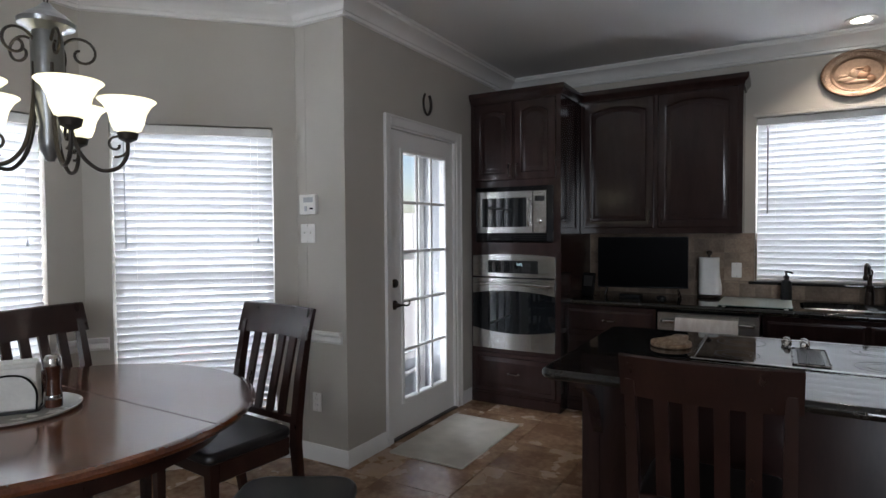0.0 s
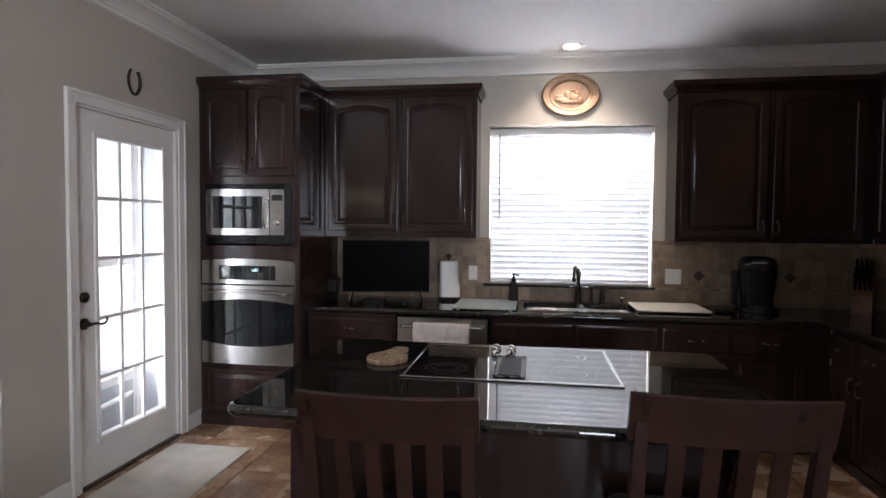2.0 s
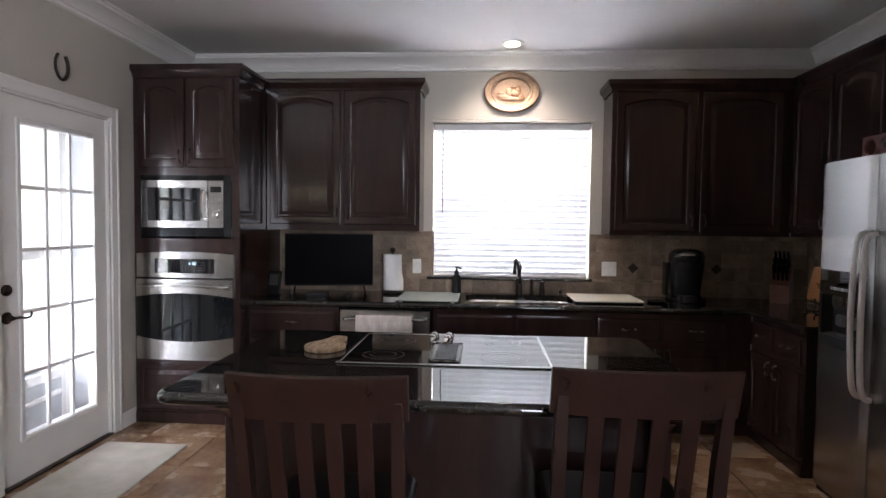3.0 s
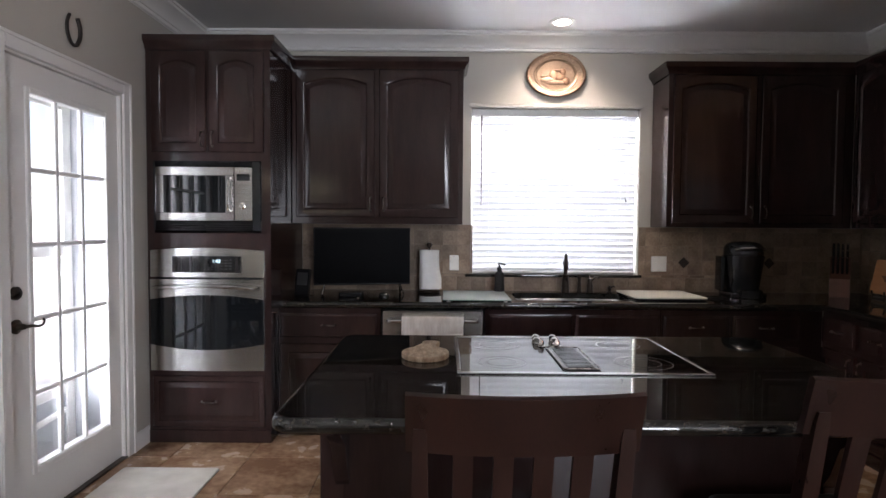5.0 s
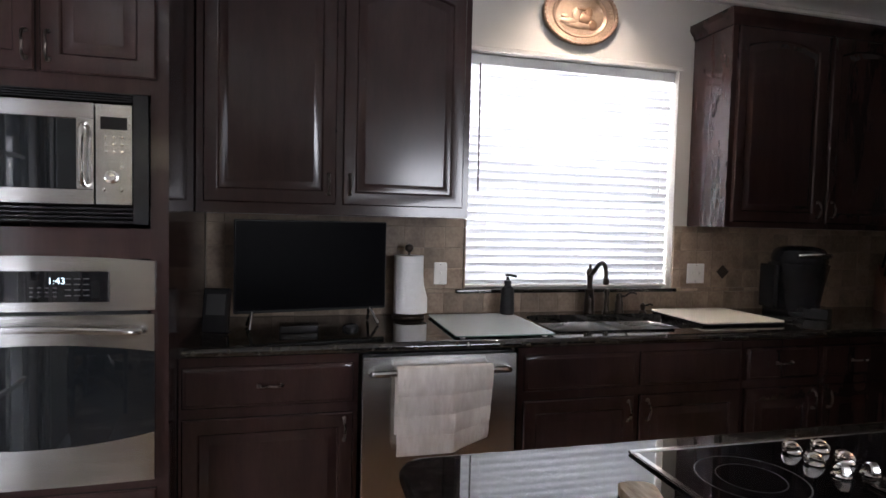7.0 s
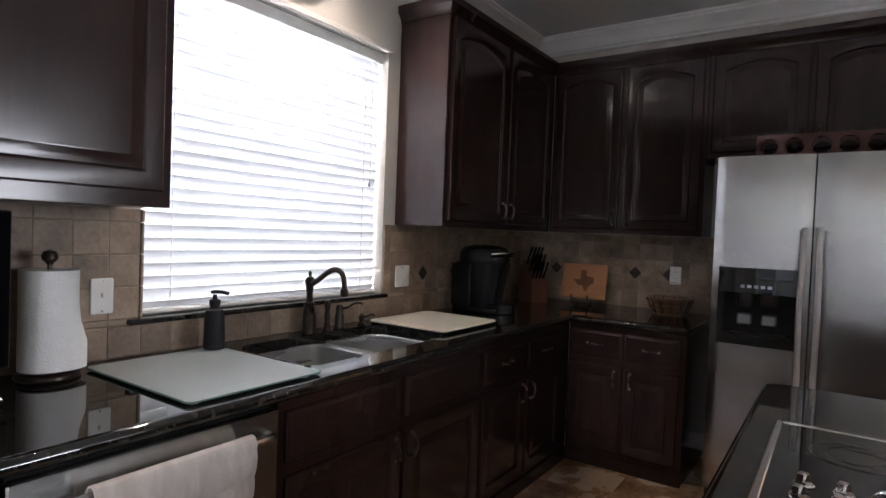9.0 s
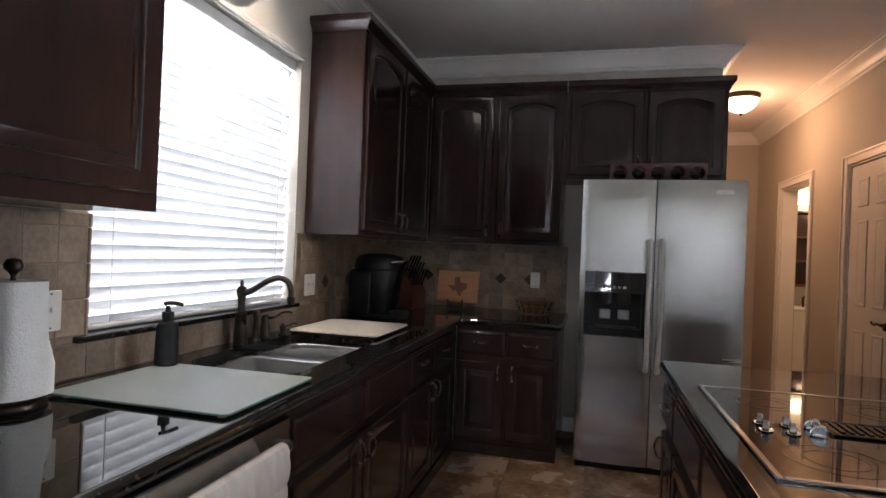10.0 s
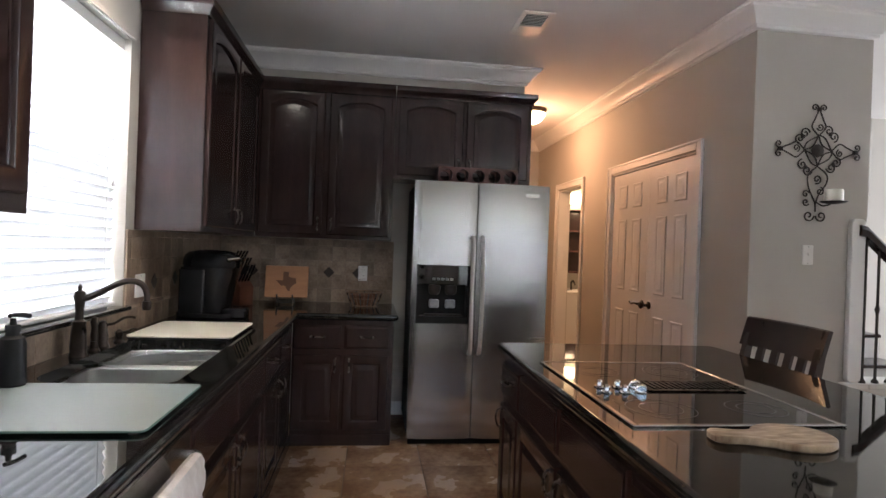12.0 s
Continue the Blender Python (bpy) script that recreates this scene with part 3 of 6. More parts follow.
def base_unit(m, w, depth, cols, label, drawer_pull=True, low=0.0):
    """A base unit whose columns are (x, width, handle side)."""
    fr = []
    for x, cw, side in cols:
        fr.append(("drawer", x, 0.635, cw, 0.155, -1, x + cw / 2 if drawer_pull else None, 0.715))
        fr.append(("door", x, 0.105, cw, 0.49, 0, x + cw - 0.035 if side > 0 else x + 0.035, 0.53))
    return cabinet("base_cabinet", m, w, 0.0, 0.822, depth, fr, label, "cabinet", plinth=0.075, low=low)


base_unit(pose(-0.647, 7.15, 0), 0.655, 0.64, [(0.012, 0.625, 1)], DARKC + " base cabinet between the oven unit and dishwasher")
base_unit(pose(0.68, 7.15, 0), 1.125, 0.64, [(0.025, 0.53, 1), (0.58, 0.53, -1)], DARKC + " sink base cabinet with false drawer fronts", False, 0.60)
base_unit(pose(1.808, 7.15, 0), 1.035, 0.64, [(0.012, 0.42, 1), (0.455, 0.43, -1)], DARKC + " base cabinet by the inside corner")
base_unit(facing("west", 2.85, 7.148), 0.655, 0.70, [(0.01, 0.305, 1), (0.335, 0.29, -1)], DARKC + " base cabinet beside the refrigerator")

# ---- worktop ----
CT, CB = 0.868, 0.828
SX0, SX1, SY0, SY1 = 0.90, 1.70, 7.25, 7.685
FY, FX = 7.128, 2.828


def plate_cells(xs, ys, keep, flat, deep):
    """A connected plate of cells, pushed back from flat(x, y) by the vector deep."""
    b = bmesh.new()
    vs = {}
    for i, x in enumerate(xs[:-1]):
        for j, y in enumerate(ys[:-1]):
            if keep((x + xs[i + 1]) / 2, (y + ys[j + 1]) / 2):
                q = []
                for p in ((x, y), (xs[i + 1], y), (xs[i + 1], ys[j + 1]), (x, ys[j + 1])):
                    if p not in vs:
                        vs[p] = b.verts.new(flat(*p))
                    q.append(vs[p])
                b.faces.new(q)
    g = bmesh.ops.extrude_face_region(b, geom=list(b.faces), use_keep_orig=True)
    bmesh.ops.translate(b, verts=[v for v in g["geom"] if isinstance(v, bmesh.types.BMVert)], vec=deep)
    return b


wt = plate_cells([-0.648, SX0, SX1, FX, EAST - 0.001], [6.485, FY, SY0, SY1, NORTH - 0.001],
                 lambda x, y: (y > FY or x > FX) and not (SX0 < x < SX1 and SY0 < y < SY1), lambda x, y: (x, y, CT), (0, 0, CB - CT))
wtop = finish(wt, "worktop", M_GRAN, None, "polished black speckled granite worktop with a sink cutout")
tagged(wtop, category="worktop")
eb = tube(bmesh.new(), [(-0.64, FY, 0.848), (FX, FY, 0.848)], 0.0199, 12)
part("edge", eb, M_GRAN, wtop)
part("edge", tube(bmesh.new(), [(FX, FY + 0.015, 0.848), (FX, 6.485, 0.848)], 0.0199, 12), M_GRAN, wtop)
part("edge", tube(bmesh.new(), [(FX - 0.015, 6.485, 0.848), (EAST - 0.002, 6.485, 0.848)], 0.0199, 12), M_GRAN, wtop)

# rounded corners of the cutout
def corner(cx, cy, r, a0):
    """The stone between a square corner and its arc."""
    b = bmesh.new()
    c = (cx + r * math.sqrt(2) * math.cos(radians(a0 + 45)), cy + r * math.sqrt(2) * math.sin(radians(a0 + 45)))
    arc = [(cx + r * math.cos(radians(a0 + 9 * k)), cy + r * math.sin(radians(a0 + 9 * k))) for k in range(11)]
    loft(b, [[(x, y, z) for x, y in [c] + arc] for z in (CB, CT)])
    part("cutout_corner", b, M_GRAN, wtop)


for cx_, cy_, r_, a_ in ((SX0 + 0.10, SY1 - 0.10, 0.10, 90), (SX1 - 0.10, SY1 - 0.10, 0.10, 0), (SX0 + 0.055, SY0 + 0.055, 0.055, 180), (SX1 - 0.055, SY0 + 0.055, 0.055, 270)):
    corner(cx_, cy_, r_, a_)

# sink
sink = thing("double_sink", pose(0, 0, 0), "stainless steel double bowl sink set under the granite", "sink")
RB, RS = 0.10, 0.06
for x0, x1, y0, y1, dz, radii in ((SX0 - 0.006, 1.328, SY0 - 0.006, SY1 + 0.006, 0.20, (RS, RB + 0.006, RS, RS)), (1.352, SX1 + 0.006, SY0 - 0.006, SY1 + 0.006, 0.17, (RB + 0.006, RS, RS, RS))):
    sb = bmesh.new()

    def ring(i, z, x0=x0, x1=x1, y0=y0, y1=y1, radii=radii):
        out = []
        for (sx, sy, a0), r in zip(((1, 1, 0), (0, 1, 90), (0, 0, 180), (1, 0, 270)), radii):
            cx, cy = (x1 - r if sx else x0 + r), (y1 - r if sy else y0 + r)
            out += [(cx + (r - i) * math.cos(radians(a0 + 10 * k)), cy + (r - i) * math.sin(radians(a0 + 10 * k)), z) for k in range(10)]
        return out
    loft(sb, [ring(0.0, CB - dz), ring(0.0, CB - 0.0015), ring(0.014, CB - 0.0015), ring(0.018, CB - 0.006), ring(0.021, CB - dz + 0.04), ring(0.030, CB - dz + 0.014), ring(0.050, CB - dz + 0.006)])
    bowl = part("bowl", sb, M_SINK, sink)
    part("drain", turned(lathe(bmesh.new(), [(0.04, 0), (0.04, 0.004), (0.03, 0.006), (0.012, 0.002)], 16), pose((x0 + x1) / 2, (y0 + y1) / 2, CB - dz + 0.0065)), M_CHROME, bowl)
part("divider", box(bmesh.new(), 1.3285, 1.3515, SY0 + 0.03, SY1 - 0.03, CB - 0.02, CB - 0.001, 0.004), M_SINK, sink)

# faucet
fc = thing("kitchen_faucet", pose(1.315, 7.725, CT), "oil-rubbed bronze gooseneck faucet behind the sink", "faucet")
part("body", lathe(bmesh.new(), [(0.030, 0), (0.031, 0.008), (0.027, 0.018), (0.029, 0.03), (0.026, 0.08), (0.022, 0.118), (0.024, 0.122), (0.024, 0.13), (0.015, 0.136), (0.0135, 0.165), (0.017, 0.20), (0.022, 0.222), (0.016, 0.24), (0.007, 0.245), (0.008, 0.26), (0.003, 0.268)], 20), M_BRONZE, fc)
part("spout", tube(bmesh.new(), curve_points([(0, -0.008, 0.212), (-0.012, -0.06, 0.232), (-0.027, -0.135, 0.272), (-0.038, -0.19, 0.288), (-0.047, -0.235, 0.276), (-0.050, -0.252, 0.245), (-0.050, -0.254, 0.215)], 6), 0.0125, 12, r1=0.0105), M_BRONZE, fc)
part("nozzle", turned(lathe(bmesh.new(), [(0.0135, 0), (0.016, 0.01), (0.016, 0.028), (0.0135, 0.032)], 14), pose(-0.050, -0.254, 0.184)), M_BRONZE, fc)
sp = thing("side_sprayer", pose(1.415, 7.715, CT), "oil-rubbed bronze side sprayer next to the faucet", "sprayer")
part("base", lathe(bmesh.new(), [(0.022, 0), (0.022, 0.006), (0.015, 0.014), (0.013, 0.04)], 16), M_BRONZE, sp)
part("head", lathe(bmesh.new(), [(0.012, 0.0402), (0.014, 0.06), (0.011, 0.09), (0.016, 0.115), (0.012, 0.13), (0.004, 0.135)], 16), M_BRONZE, sp)
lv = thing("faucet_lever", pose(1.495, 7.72, CT), "oil-rubbed bronze lever valve next to the faucet", "faucet handle")
part("base", lathe(bmesh.new(), [(0.026, 0), (0.027, 0.008), (0.021, 0.018), (0.022, 0.05), (0.017, 0.075), (0.019, 0.09), (0.013, 0.105), (0.004, 0.11)], 18), M_BRONZE, lv)
part("lever", tube(bmesh.new(), curve_points([(0, -0.01, 0.092), (0.01, -0.04, 0.098), (0.02, -0.07, 0.118), (0.03, -0.095, 0.122), (0.034, -0.112, 0.118)], 5), 0.0055, 8), M_BRONZE, lv)
sd = thing("soap_pump", pose(1.64, 7.715, CT), "small bronze soap pump by the sink", "soap pump")
part("base", lathe(bmesh.new(), [(0.021, 0), (0.021, 0.006), (0.011, 0.014), (0.014, 0.028), (0.016, 0.042), (0.008, 0.05), (0.004, 0.054)], 16), M_BRONZE, sd)
part("spout", tube(bmesh.new(), curve_points([(0, -0.008, 0.04), (0.006, -0.03, 0.044), (0.012, -0.05, 0.054), (0.016, -0.068, 0.05)], 5), 0.005, 8), M_BRONZE, sd)

# ---- island ----
isl = thing("kitchen_island", pose(0, 0, 0), "dark espresso wood island base under black granite", "kitchen island")
IX0, IX1, IY0, IY1 = 0.012, 1.745, 5.36, 6.0
part("body", bx(IX0, IX1, IY0, IY1, 0, CB - 0.002), M_WOOD, isl)
part("plinth", box(bmesh.new(), IX0 - 0.012, IX0 - 0.0005, IY0, IY1, 0, 0.09, 0.003), M_WOOD, isl)
part("plinth", box(bmesh.new(), IX0, IX1, IY1 + 0.0005, IY1 + 0.012, 0, 0.09, 0.003), M_WOOD, isl)
part("corner_post", box(bmesh.new(), IX0 - 0.004, IX0 + 0.075, IY0 - 0.016, IY0 - 0.0005, 0.0, CB - 0.003, 0.004), M_WOOD, isl)
part("corner_post", box(bmesh.new(), IX1 - 0.075, IX1 + 0.004, IY0 - 0.016, IY0 - 0.0005, 0.0, CB - 0.003, 0.004), M_WOOD, isl)
for bxx in (0.06, 1.66):
    bk = bmesh.new()
    loft(bk, [[(bxx + s, y, z) for y, z in ((IY0 - 0.017, 0.50), (IY0 - 0.06, 0.56), (IY0 - 0.10, 0.66), (IY0 - 0.20, 0.74), (IY0 - 0.30, 0.77), (IY0 - 0.30, CB - 0.003), (IY0 - 0.017, CB - 0.003))] for s in (0.0, 0.045)])
    part("bracket", bk, M_WOOD, isl)
for k, (x, cw) in enumerate(((0.02, 0.30), (0.345, 0.50), (0.87, 0.50), (1.395, 0.32))):
    for kind, z, h in (("drawer", 0.635, 0.155), ("door", 0.105, 0.49)):
        front = plain_front(bmesh.new(), x, z, cw, h, -0.0005) if kind == "drawer" else raised_door(bmesh.new(), x, z, cw, h, 0, -0.0005, 0.02, 0.058)
        d = part(kind, turned(front, facing("north", IX1, IY1)), M_WOOD, isl)
        hx, hz = (x + cw / 2, 0.715) if kind == "drawer" else (x + cw - 0.035 if k % 2 else x + 0.035, 0.53)
        if kind == "door" or k in (0, 3):
            part("handle", turned(pull(bmesh.new(), hx, hz, -0.0205, 0.085, kind == "door"), facing("north", IX1, IY1)), M_PULL, d, "aged pewter bow pull")
itop = finish(slab(bmesh.new(), -0.032, 1.803, 4.895, 6.037, CB, CT, 0.06, 0.019), "island_worktop", M_GRAN, None, "polished black speckled granite island top with rounded corners")
tagged(itop, category="worktop")

# cooktop
cook = thing("cooktop", pose(0, 0, 0), "black glass electric cooktop with stainless frame in the island", "cooktop")
KX0, KX1, KY0, KY1, KZ = 0.456, 1.306, 5.345, 5.963, CT + 0.0005
cf = bmesh.new()
for a, b, c, d in ((KX0, KX1, KY0, KY0 + 0.016), (KX0, KX1, KY1 - 0.016, KY1), (KX0, KX0 + 0.016, KY0 + 0.016, KY1 - 0.016), (KX1 - 0.016, KX1, KY0 + 0.016, KY1 - 0.016)):
    box(cf, a, b, c, d, KZ, KZ + 0.007, 0.0025)
part("frame", cf, M_STEEL, cook, "stainless steel frame")
part("glass_top", bx(KX0 + 0.0162, KX1 - 0.0162, KY0 + 0.0162, KY1 - 0.0162, KZ, KZ + 0.005), M_SCREEN, cook, "black glass surface")
for cx, cy, r in ((0.62, 5.50, 0.085), (0.62, 5.80, 0.10), (1.12, 5.50, 0.10), (1.12, 5.80, 0.085)):
    for rr in (r, r * 0.62):
        part("burner_mark", lathe(bmesh.new(), [(rr - 0.0012, KZ + 0.0052), (rr + 0.0012, KZ + 0.0052), (rr + 0.0012, KZ + 0.0056), (rr - 0.0012, KZ + 0.0056), (rr - 0.0012, KZ + 0.0052)], 48, cx, cy, cap=False), M_SLATE, cook, "grey printed burner ring")
vent = part("vent_frame", slab(slab(bmesh.new(), 0.82, 0.94, 5.395, 5.735, KZ + 0.0052, KZ + 0.009, 0.01, 0.002), 0.83, 0.93, 5.405, 5.725, KZ + 0.0092, KZ + 0.0098, 0.008, 0.0002), M_BLACK, cook, "black downdraft vent")
part("vent_rim", tube(bmesh.new(), [(0.818, 5.393, KZ + 0.010), (0.942, 5.393, KZ + 0.010), (0.942, 5.737, KZ + 0.010), (0.818, 5.737, KZ + 0.010), (0.818, 5.395, KZ + 0.010)], 0.0025, 6), M_PULL, cook, "thin dark metal rim round the vent")
for k in range(15):
    part("vent_slat", bx(0.836, 0.924, 5.414 + k * 0.0205, 5.422 + k * 0.0205, KZ + 0.0099, KZ + 0.013), M_BLACK, vent)
for kx, ky, tilt in ((0.805, 5.772, 90), (0.868, 5.765, 90), (0.80, 5.828, 0), (0.872, 5.822, 0), (0.805, 5.888, 0), (0.875, 5.884, 0)):
    kb = lathe(bmesh.new(), [(0.017, 0), (0.018, 0.002), (0.016, 0.005), (0.004, 0.006)], 20)
    fin = [(-0.019, 0.0055), (-0.019, 0.016), (-0.015, 0.024), (-0.005, 0.027), (0.006, 0.023), (0.014, 0.016), (0.019, 0.0055)]
    loft(kb, [[(x * f, y, 0.0055 + (z - 0.0055) * f) for x, z in fin] for f, y in ((0.86, -0.0085), (1.0, -0.0055), (1.0, 0.0055), (0.86, 0.0085))])
    part("control_knob", turned(kb, pose(kx, ky, KZ + 0.0052, 0, 0, tilt - 20)), M_CHROME, cook, "chrome control knob")

# ---- appliances ----
mw = thing("microwave", pose(-1.345, 6.985, 1.375), "stainless microwave with black window built into the tall unit", "microwave")
part("body", box(bmesh.new(), 0.004, 0.586, 0.012, 0.40, 0.002, 0.326, 0.003), M_BLACK, mw)
part("front_frame", box(box(box(box(bmesh.new(), 0, 0.475, 0, 0.012, 0.275, 0.328, 0.002), 0, 0.475, 0, 0.012, 0, 0.05, 0.002), 0, 0.045, 0, 0.012, 0.0502, 0.2748), 0.425, 0.475, 0, 0.012, 0.0502, 0.2748), M_STEELV, mw, "brushed steel door frame")
part("window", bx(0.0452, 0.4248, 0.003, 0.0118, 0.0502, 0.2748), M_OVGLASS, mw, "black glass window")
part("control_panel", box(bmesh.new(), 0.478, 0.59, 0, 0.012, 0, 0.328, 0.003), M_STEELV, mw, "brushed steel control panel")
part("display", bx(0.495, 0.573, -0.0015, -0.0002, 0.245, 0.285), M_SCREEN, mw, "black display")
for i in range(3):
    for j in range(3):
        part("button", turned(lathe(bmesh.new(), [(0.0052, 0), (0.0052, 0.003), (0.003, 0.005)], 10), pose(0.508 + i * 0.025, -0.0002, 0.222 - j * 0.024, 90)), M_CHROME, mw)
part("dial", turned(lathe(bmesh.new(), [(0.022, 0), (0.021, 0.006), (0.016, 0.008), (0.014, 0.02), (0.003, 0.021)], 20), pose(0.527, -0.0002, 0.092, 90)), M_CHROME, mw, "chrome dial")
for i, j in ((0.503, 0.05), (0.555, 0.05), (0.555, 0.125)):
    part("button", turned(lathe(bmesh.new(), [(0.006, 0), (0.006, 0.003), (0.003, 0.005)], 10), pose(i, -0.0002, j, 90)), M_CHROME, mw)
part("handle", tube(bmesh.new(), curve_points([(0.45, -0.0002, 0.26), (0.45, -0.02, 0.256), (0.45, -0.036, 0.235), (0.45, -0.04, 0.16), (0.45, -0.036, 0.085), (0.45, -0.02, 0.066), (0.45, -0.0002, 0.062)], 5), 0.008, 10), M_CHROME, mw, "chrome bar handle")
part("trim_kit", bx(-0.012, 0.0, -0.004, 0.01, -0.06, 0.36), M_BLACK, mw)
part("trim_kit", bx(0.592, 0.636, -0.004, 0.01, -0.06, 0.36), M_BLACK, mw)
for k in range(4):
    part("vent_louvre", box(bmesh.new(), -0.0, 0.592, -0.002, 0.02, -0.058 + k * 0.014, -0.05 + k * 0.014, 0.002), M_BLACK, mw)
    part("vent_louvre", box(bmesh.new(), -0.0, 0.592, -0.002, 0.02, 0.334 + k * 0.008, 0.339 + k * 0.008, 0.001), M_BLACK, mw)

ov = thing("wall_oven", pose(-1.385, 6.975, 0.455), "stainless wall oven with black curved glass door", "oven")
OW, OH = 0.695, 0.75
part("body", bx(0.025, OW - 0.025, 0.0245, 0.55, 0.02, 0.74), M_BLACK, ov)


def band(z0a, z0c, z1a, z1c, y0, y1, mat, label, name, dx=0.0):
    """A panel whose lower and upper edges bow towards the middle."""
    b, n = bmesh.new(), 20
    rows = []
    for k in range(n + 1):
        a = 2 * k / n - 1
        u = dx + (OW - 2 * dx) * k / n
        lo, hi = z0c + (z0a - z0c) * a * a, z1c + (z1a - z1c) * a * a
        bow = 0.012 * a * a
        rows.append([(u, y0 + bow, lo), (u, y1 + 0.012, lo), (u, y1 + 0.012, hi), (u, y0 + bow, hi)])
    loft(b, rows)
    return part(name, b, mat, ov, label)


band(0.575, 0.575, OH - 0.012, OH + 0.004, 0.0, 0.012, M_STEELV, "brushed steel control panel", "control_panel")
door = band(0.437, 0.467, 0.562, 0.562, -0.008, 0.012, M_STEELV, "brushed steel door top", "door_rail")
band(0.0, 0.0, 0.163, 0.128, -0.008, 0.012, M_STEELV, "brushed steel door bottom", "door_rail")
band(0.165, 0.130, 0.435, 0.465, -0.004, 0.012, M_OVGLASS, "black glass oven window", "window")
part("display", box(bmesh.new(), 0.14, 0.56, -0.004, -0.0002, 0.605, 0.705, 0.0015), M_SCREEN, ov, "black display panel")
for k in range(4):
    for j in range(3):
        part("key_mark", bx(0.335 + k * 0.022, 0.345 + k * 0.022, -0.0052, -0.0042, 0.622 + j * 0.014, 0.626 + j * 0.014), M_SLATE, ov)
for k in range(3):
    for j in range(4):
        part("key_mark", bx(0.435 + k * 0.026, 0.452 + k * 0.026, -0.0052, -0.0042, 0.625 + j * 0.018, 0.629 + j * 0.018), M_SLATE, ov)
part("handle", tube(bmesh.new(), curve_points([(0.03, -0.0085, 0.51), (0.05, -0.035, 0.512), (0.13, -0.05, 0.518), (0.35, -0.058, 0.528), (0.565, -0.05, 0.518), (0.645, -0.035, 0.512), (0.665, -0.0085, 0.51)], 6), 0.012, 10), M_STEELV, ov, "brushed steel bar handle")


def lettering(name, text, size, m, mat, parent, label):
    cu = bpy.data.curves.new(name, "FONT")
    cu.body, cu.size, cu.extrude = text, size, 0.0003
    ob = new(name, cu)
    cu.materials.append(mat)
    dg = bpy.context.evaluated_depsgraph_get()
    me = bpy.data.meshes.new_from_object(ob.evaluated_get(dg))
    bpy.data.objects.remove(ob)
    o2 = new(name, me)
    o2.parent, o2.matrix_basis = parent, m
    return tagged(o2, label=label)


lettering("clock_digits", "1:43", 0.03, pose(0.385, -0.0048, 0.664, 90), M_BLUE, ov, "pale lit clock digits")

dw = thing("dishwasher", pose(0.018, 7.125, 0), "stainless dishwasher with bar handle under the worktop", "dishwasher")
part("body", bx(0.01, 0.64, 0.03, 0.6, 0.03, 0.815), M_BLACK, dw)
part("door", box(bmesh.new(), 0.004, 0.648, 0, 0.028, 0.10, 0.812, 0.004), M_STEELV, dw, "brushed steel door")
part("handle", tube(bmesh.new(), curve_points([(0.04, -0.0005, 0.745), (0.05, -0.028, 0.748), (0.12, -0.04, 0.752), (0.325, -0.044, 0.758), (0.53, -0.04, 0.752), (0.60, -0.028, 0.748), (0.61, -0.0005, 0.745)], 5), 0.0135, 10), M_STEELV, dw, "brushed steel bar handle")
part("kick_plate", bx(0.01, 0.64, 0.02, 0.0295, 0.0, 0.098), M_BLACK, dw)

# towel over the dishwasher handle
TX0, TX1 = 0.15, 0.54
tw = bmesh.new()
rows = []
prof = [(7.121, z) for z in (0.50, 0.56, 0.62, 0.68, 0.73)] + [(7.108, 0.760), (7.094, 0.778), (7.080, 0.783), (7.066, 0.778), (7.058, 0.762)]
prof += [(7.058, 0.745 - 0.0156 * k) for k in range(21)]
n = 90
for k in range(n + 1):
    u = k / n
    x = TX0 + (TX1 - TX0) * u
    line = []
    for i, (y, z) in enumerate(prof):
        f = max(0, i - 9) / 21
        seam = abs(math.sin(math.pi * (0.745 - z) / 0.078)) if i > 9 else 0
        wob = (0.0022 * math.sin(u * 29 + math.floor((0.745 - z) / 0.078) * 1.7) + 0.0009 * math.sin(u * 131)) * seam
        fold = 0.010 * f * (1 if u > 0.60 else 0) * min(1, (u - 0.60) * 12) if u > 0.60 else 0
        rise = 0.05 * f * max(0, (u - 0.58)) / 0.42
        inw = -0.018 * f * max(0, (u - 0.58)) / 0.42
        line.append((x + inw, y - wob - 0.004 - 0.008 * seam ** 0.6 + fold, z + rise))
    back = [(p[0], p[1] + (0.004 if i > 7 else -0.004), p[2] - (0.004 if 4 <= i <= 9 else 0)) for i, p in enumerate(line)]
    rows.append(line + back[::-1])
loft(tw, rows)
tagged(finish(tw, "dish_towel", M_CLOTH, None, "cream striped dish towel hung over the dishwasher handle"), category="towel")

# refrigerator
fr = thing("refrigerator", facing("west", 2.83, 6.385), "stainless side-by-side refrigerator with black water dispenser", "refrigerator")
FW, FH, SPL = 0.925, 1.765, 0.43
part("body", box(bmesh.new(), 0.004, FW - 0.004, 0.07, 0.72, 0.04, FH - 0.015, 0.006), M_MATT, fr, "dark grey body")
part("base_grille", bx(0.01, FW - 0.01, 0.035, 0.069, 0.002, 0.043), M_BLACK, fr)


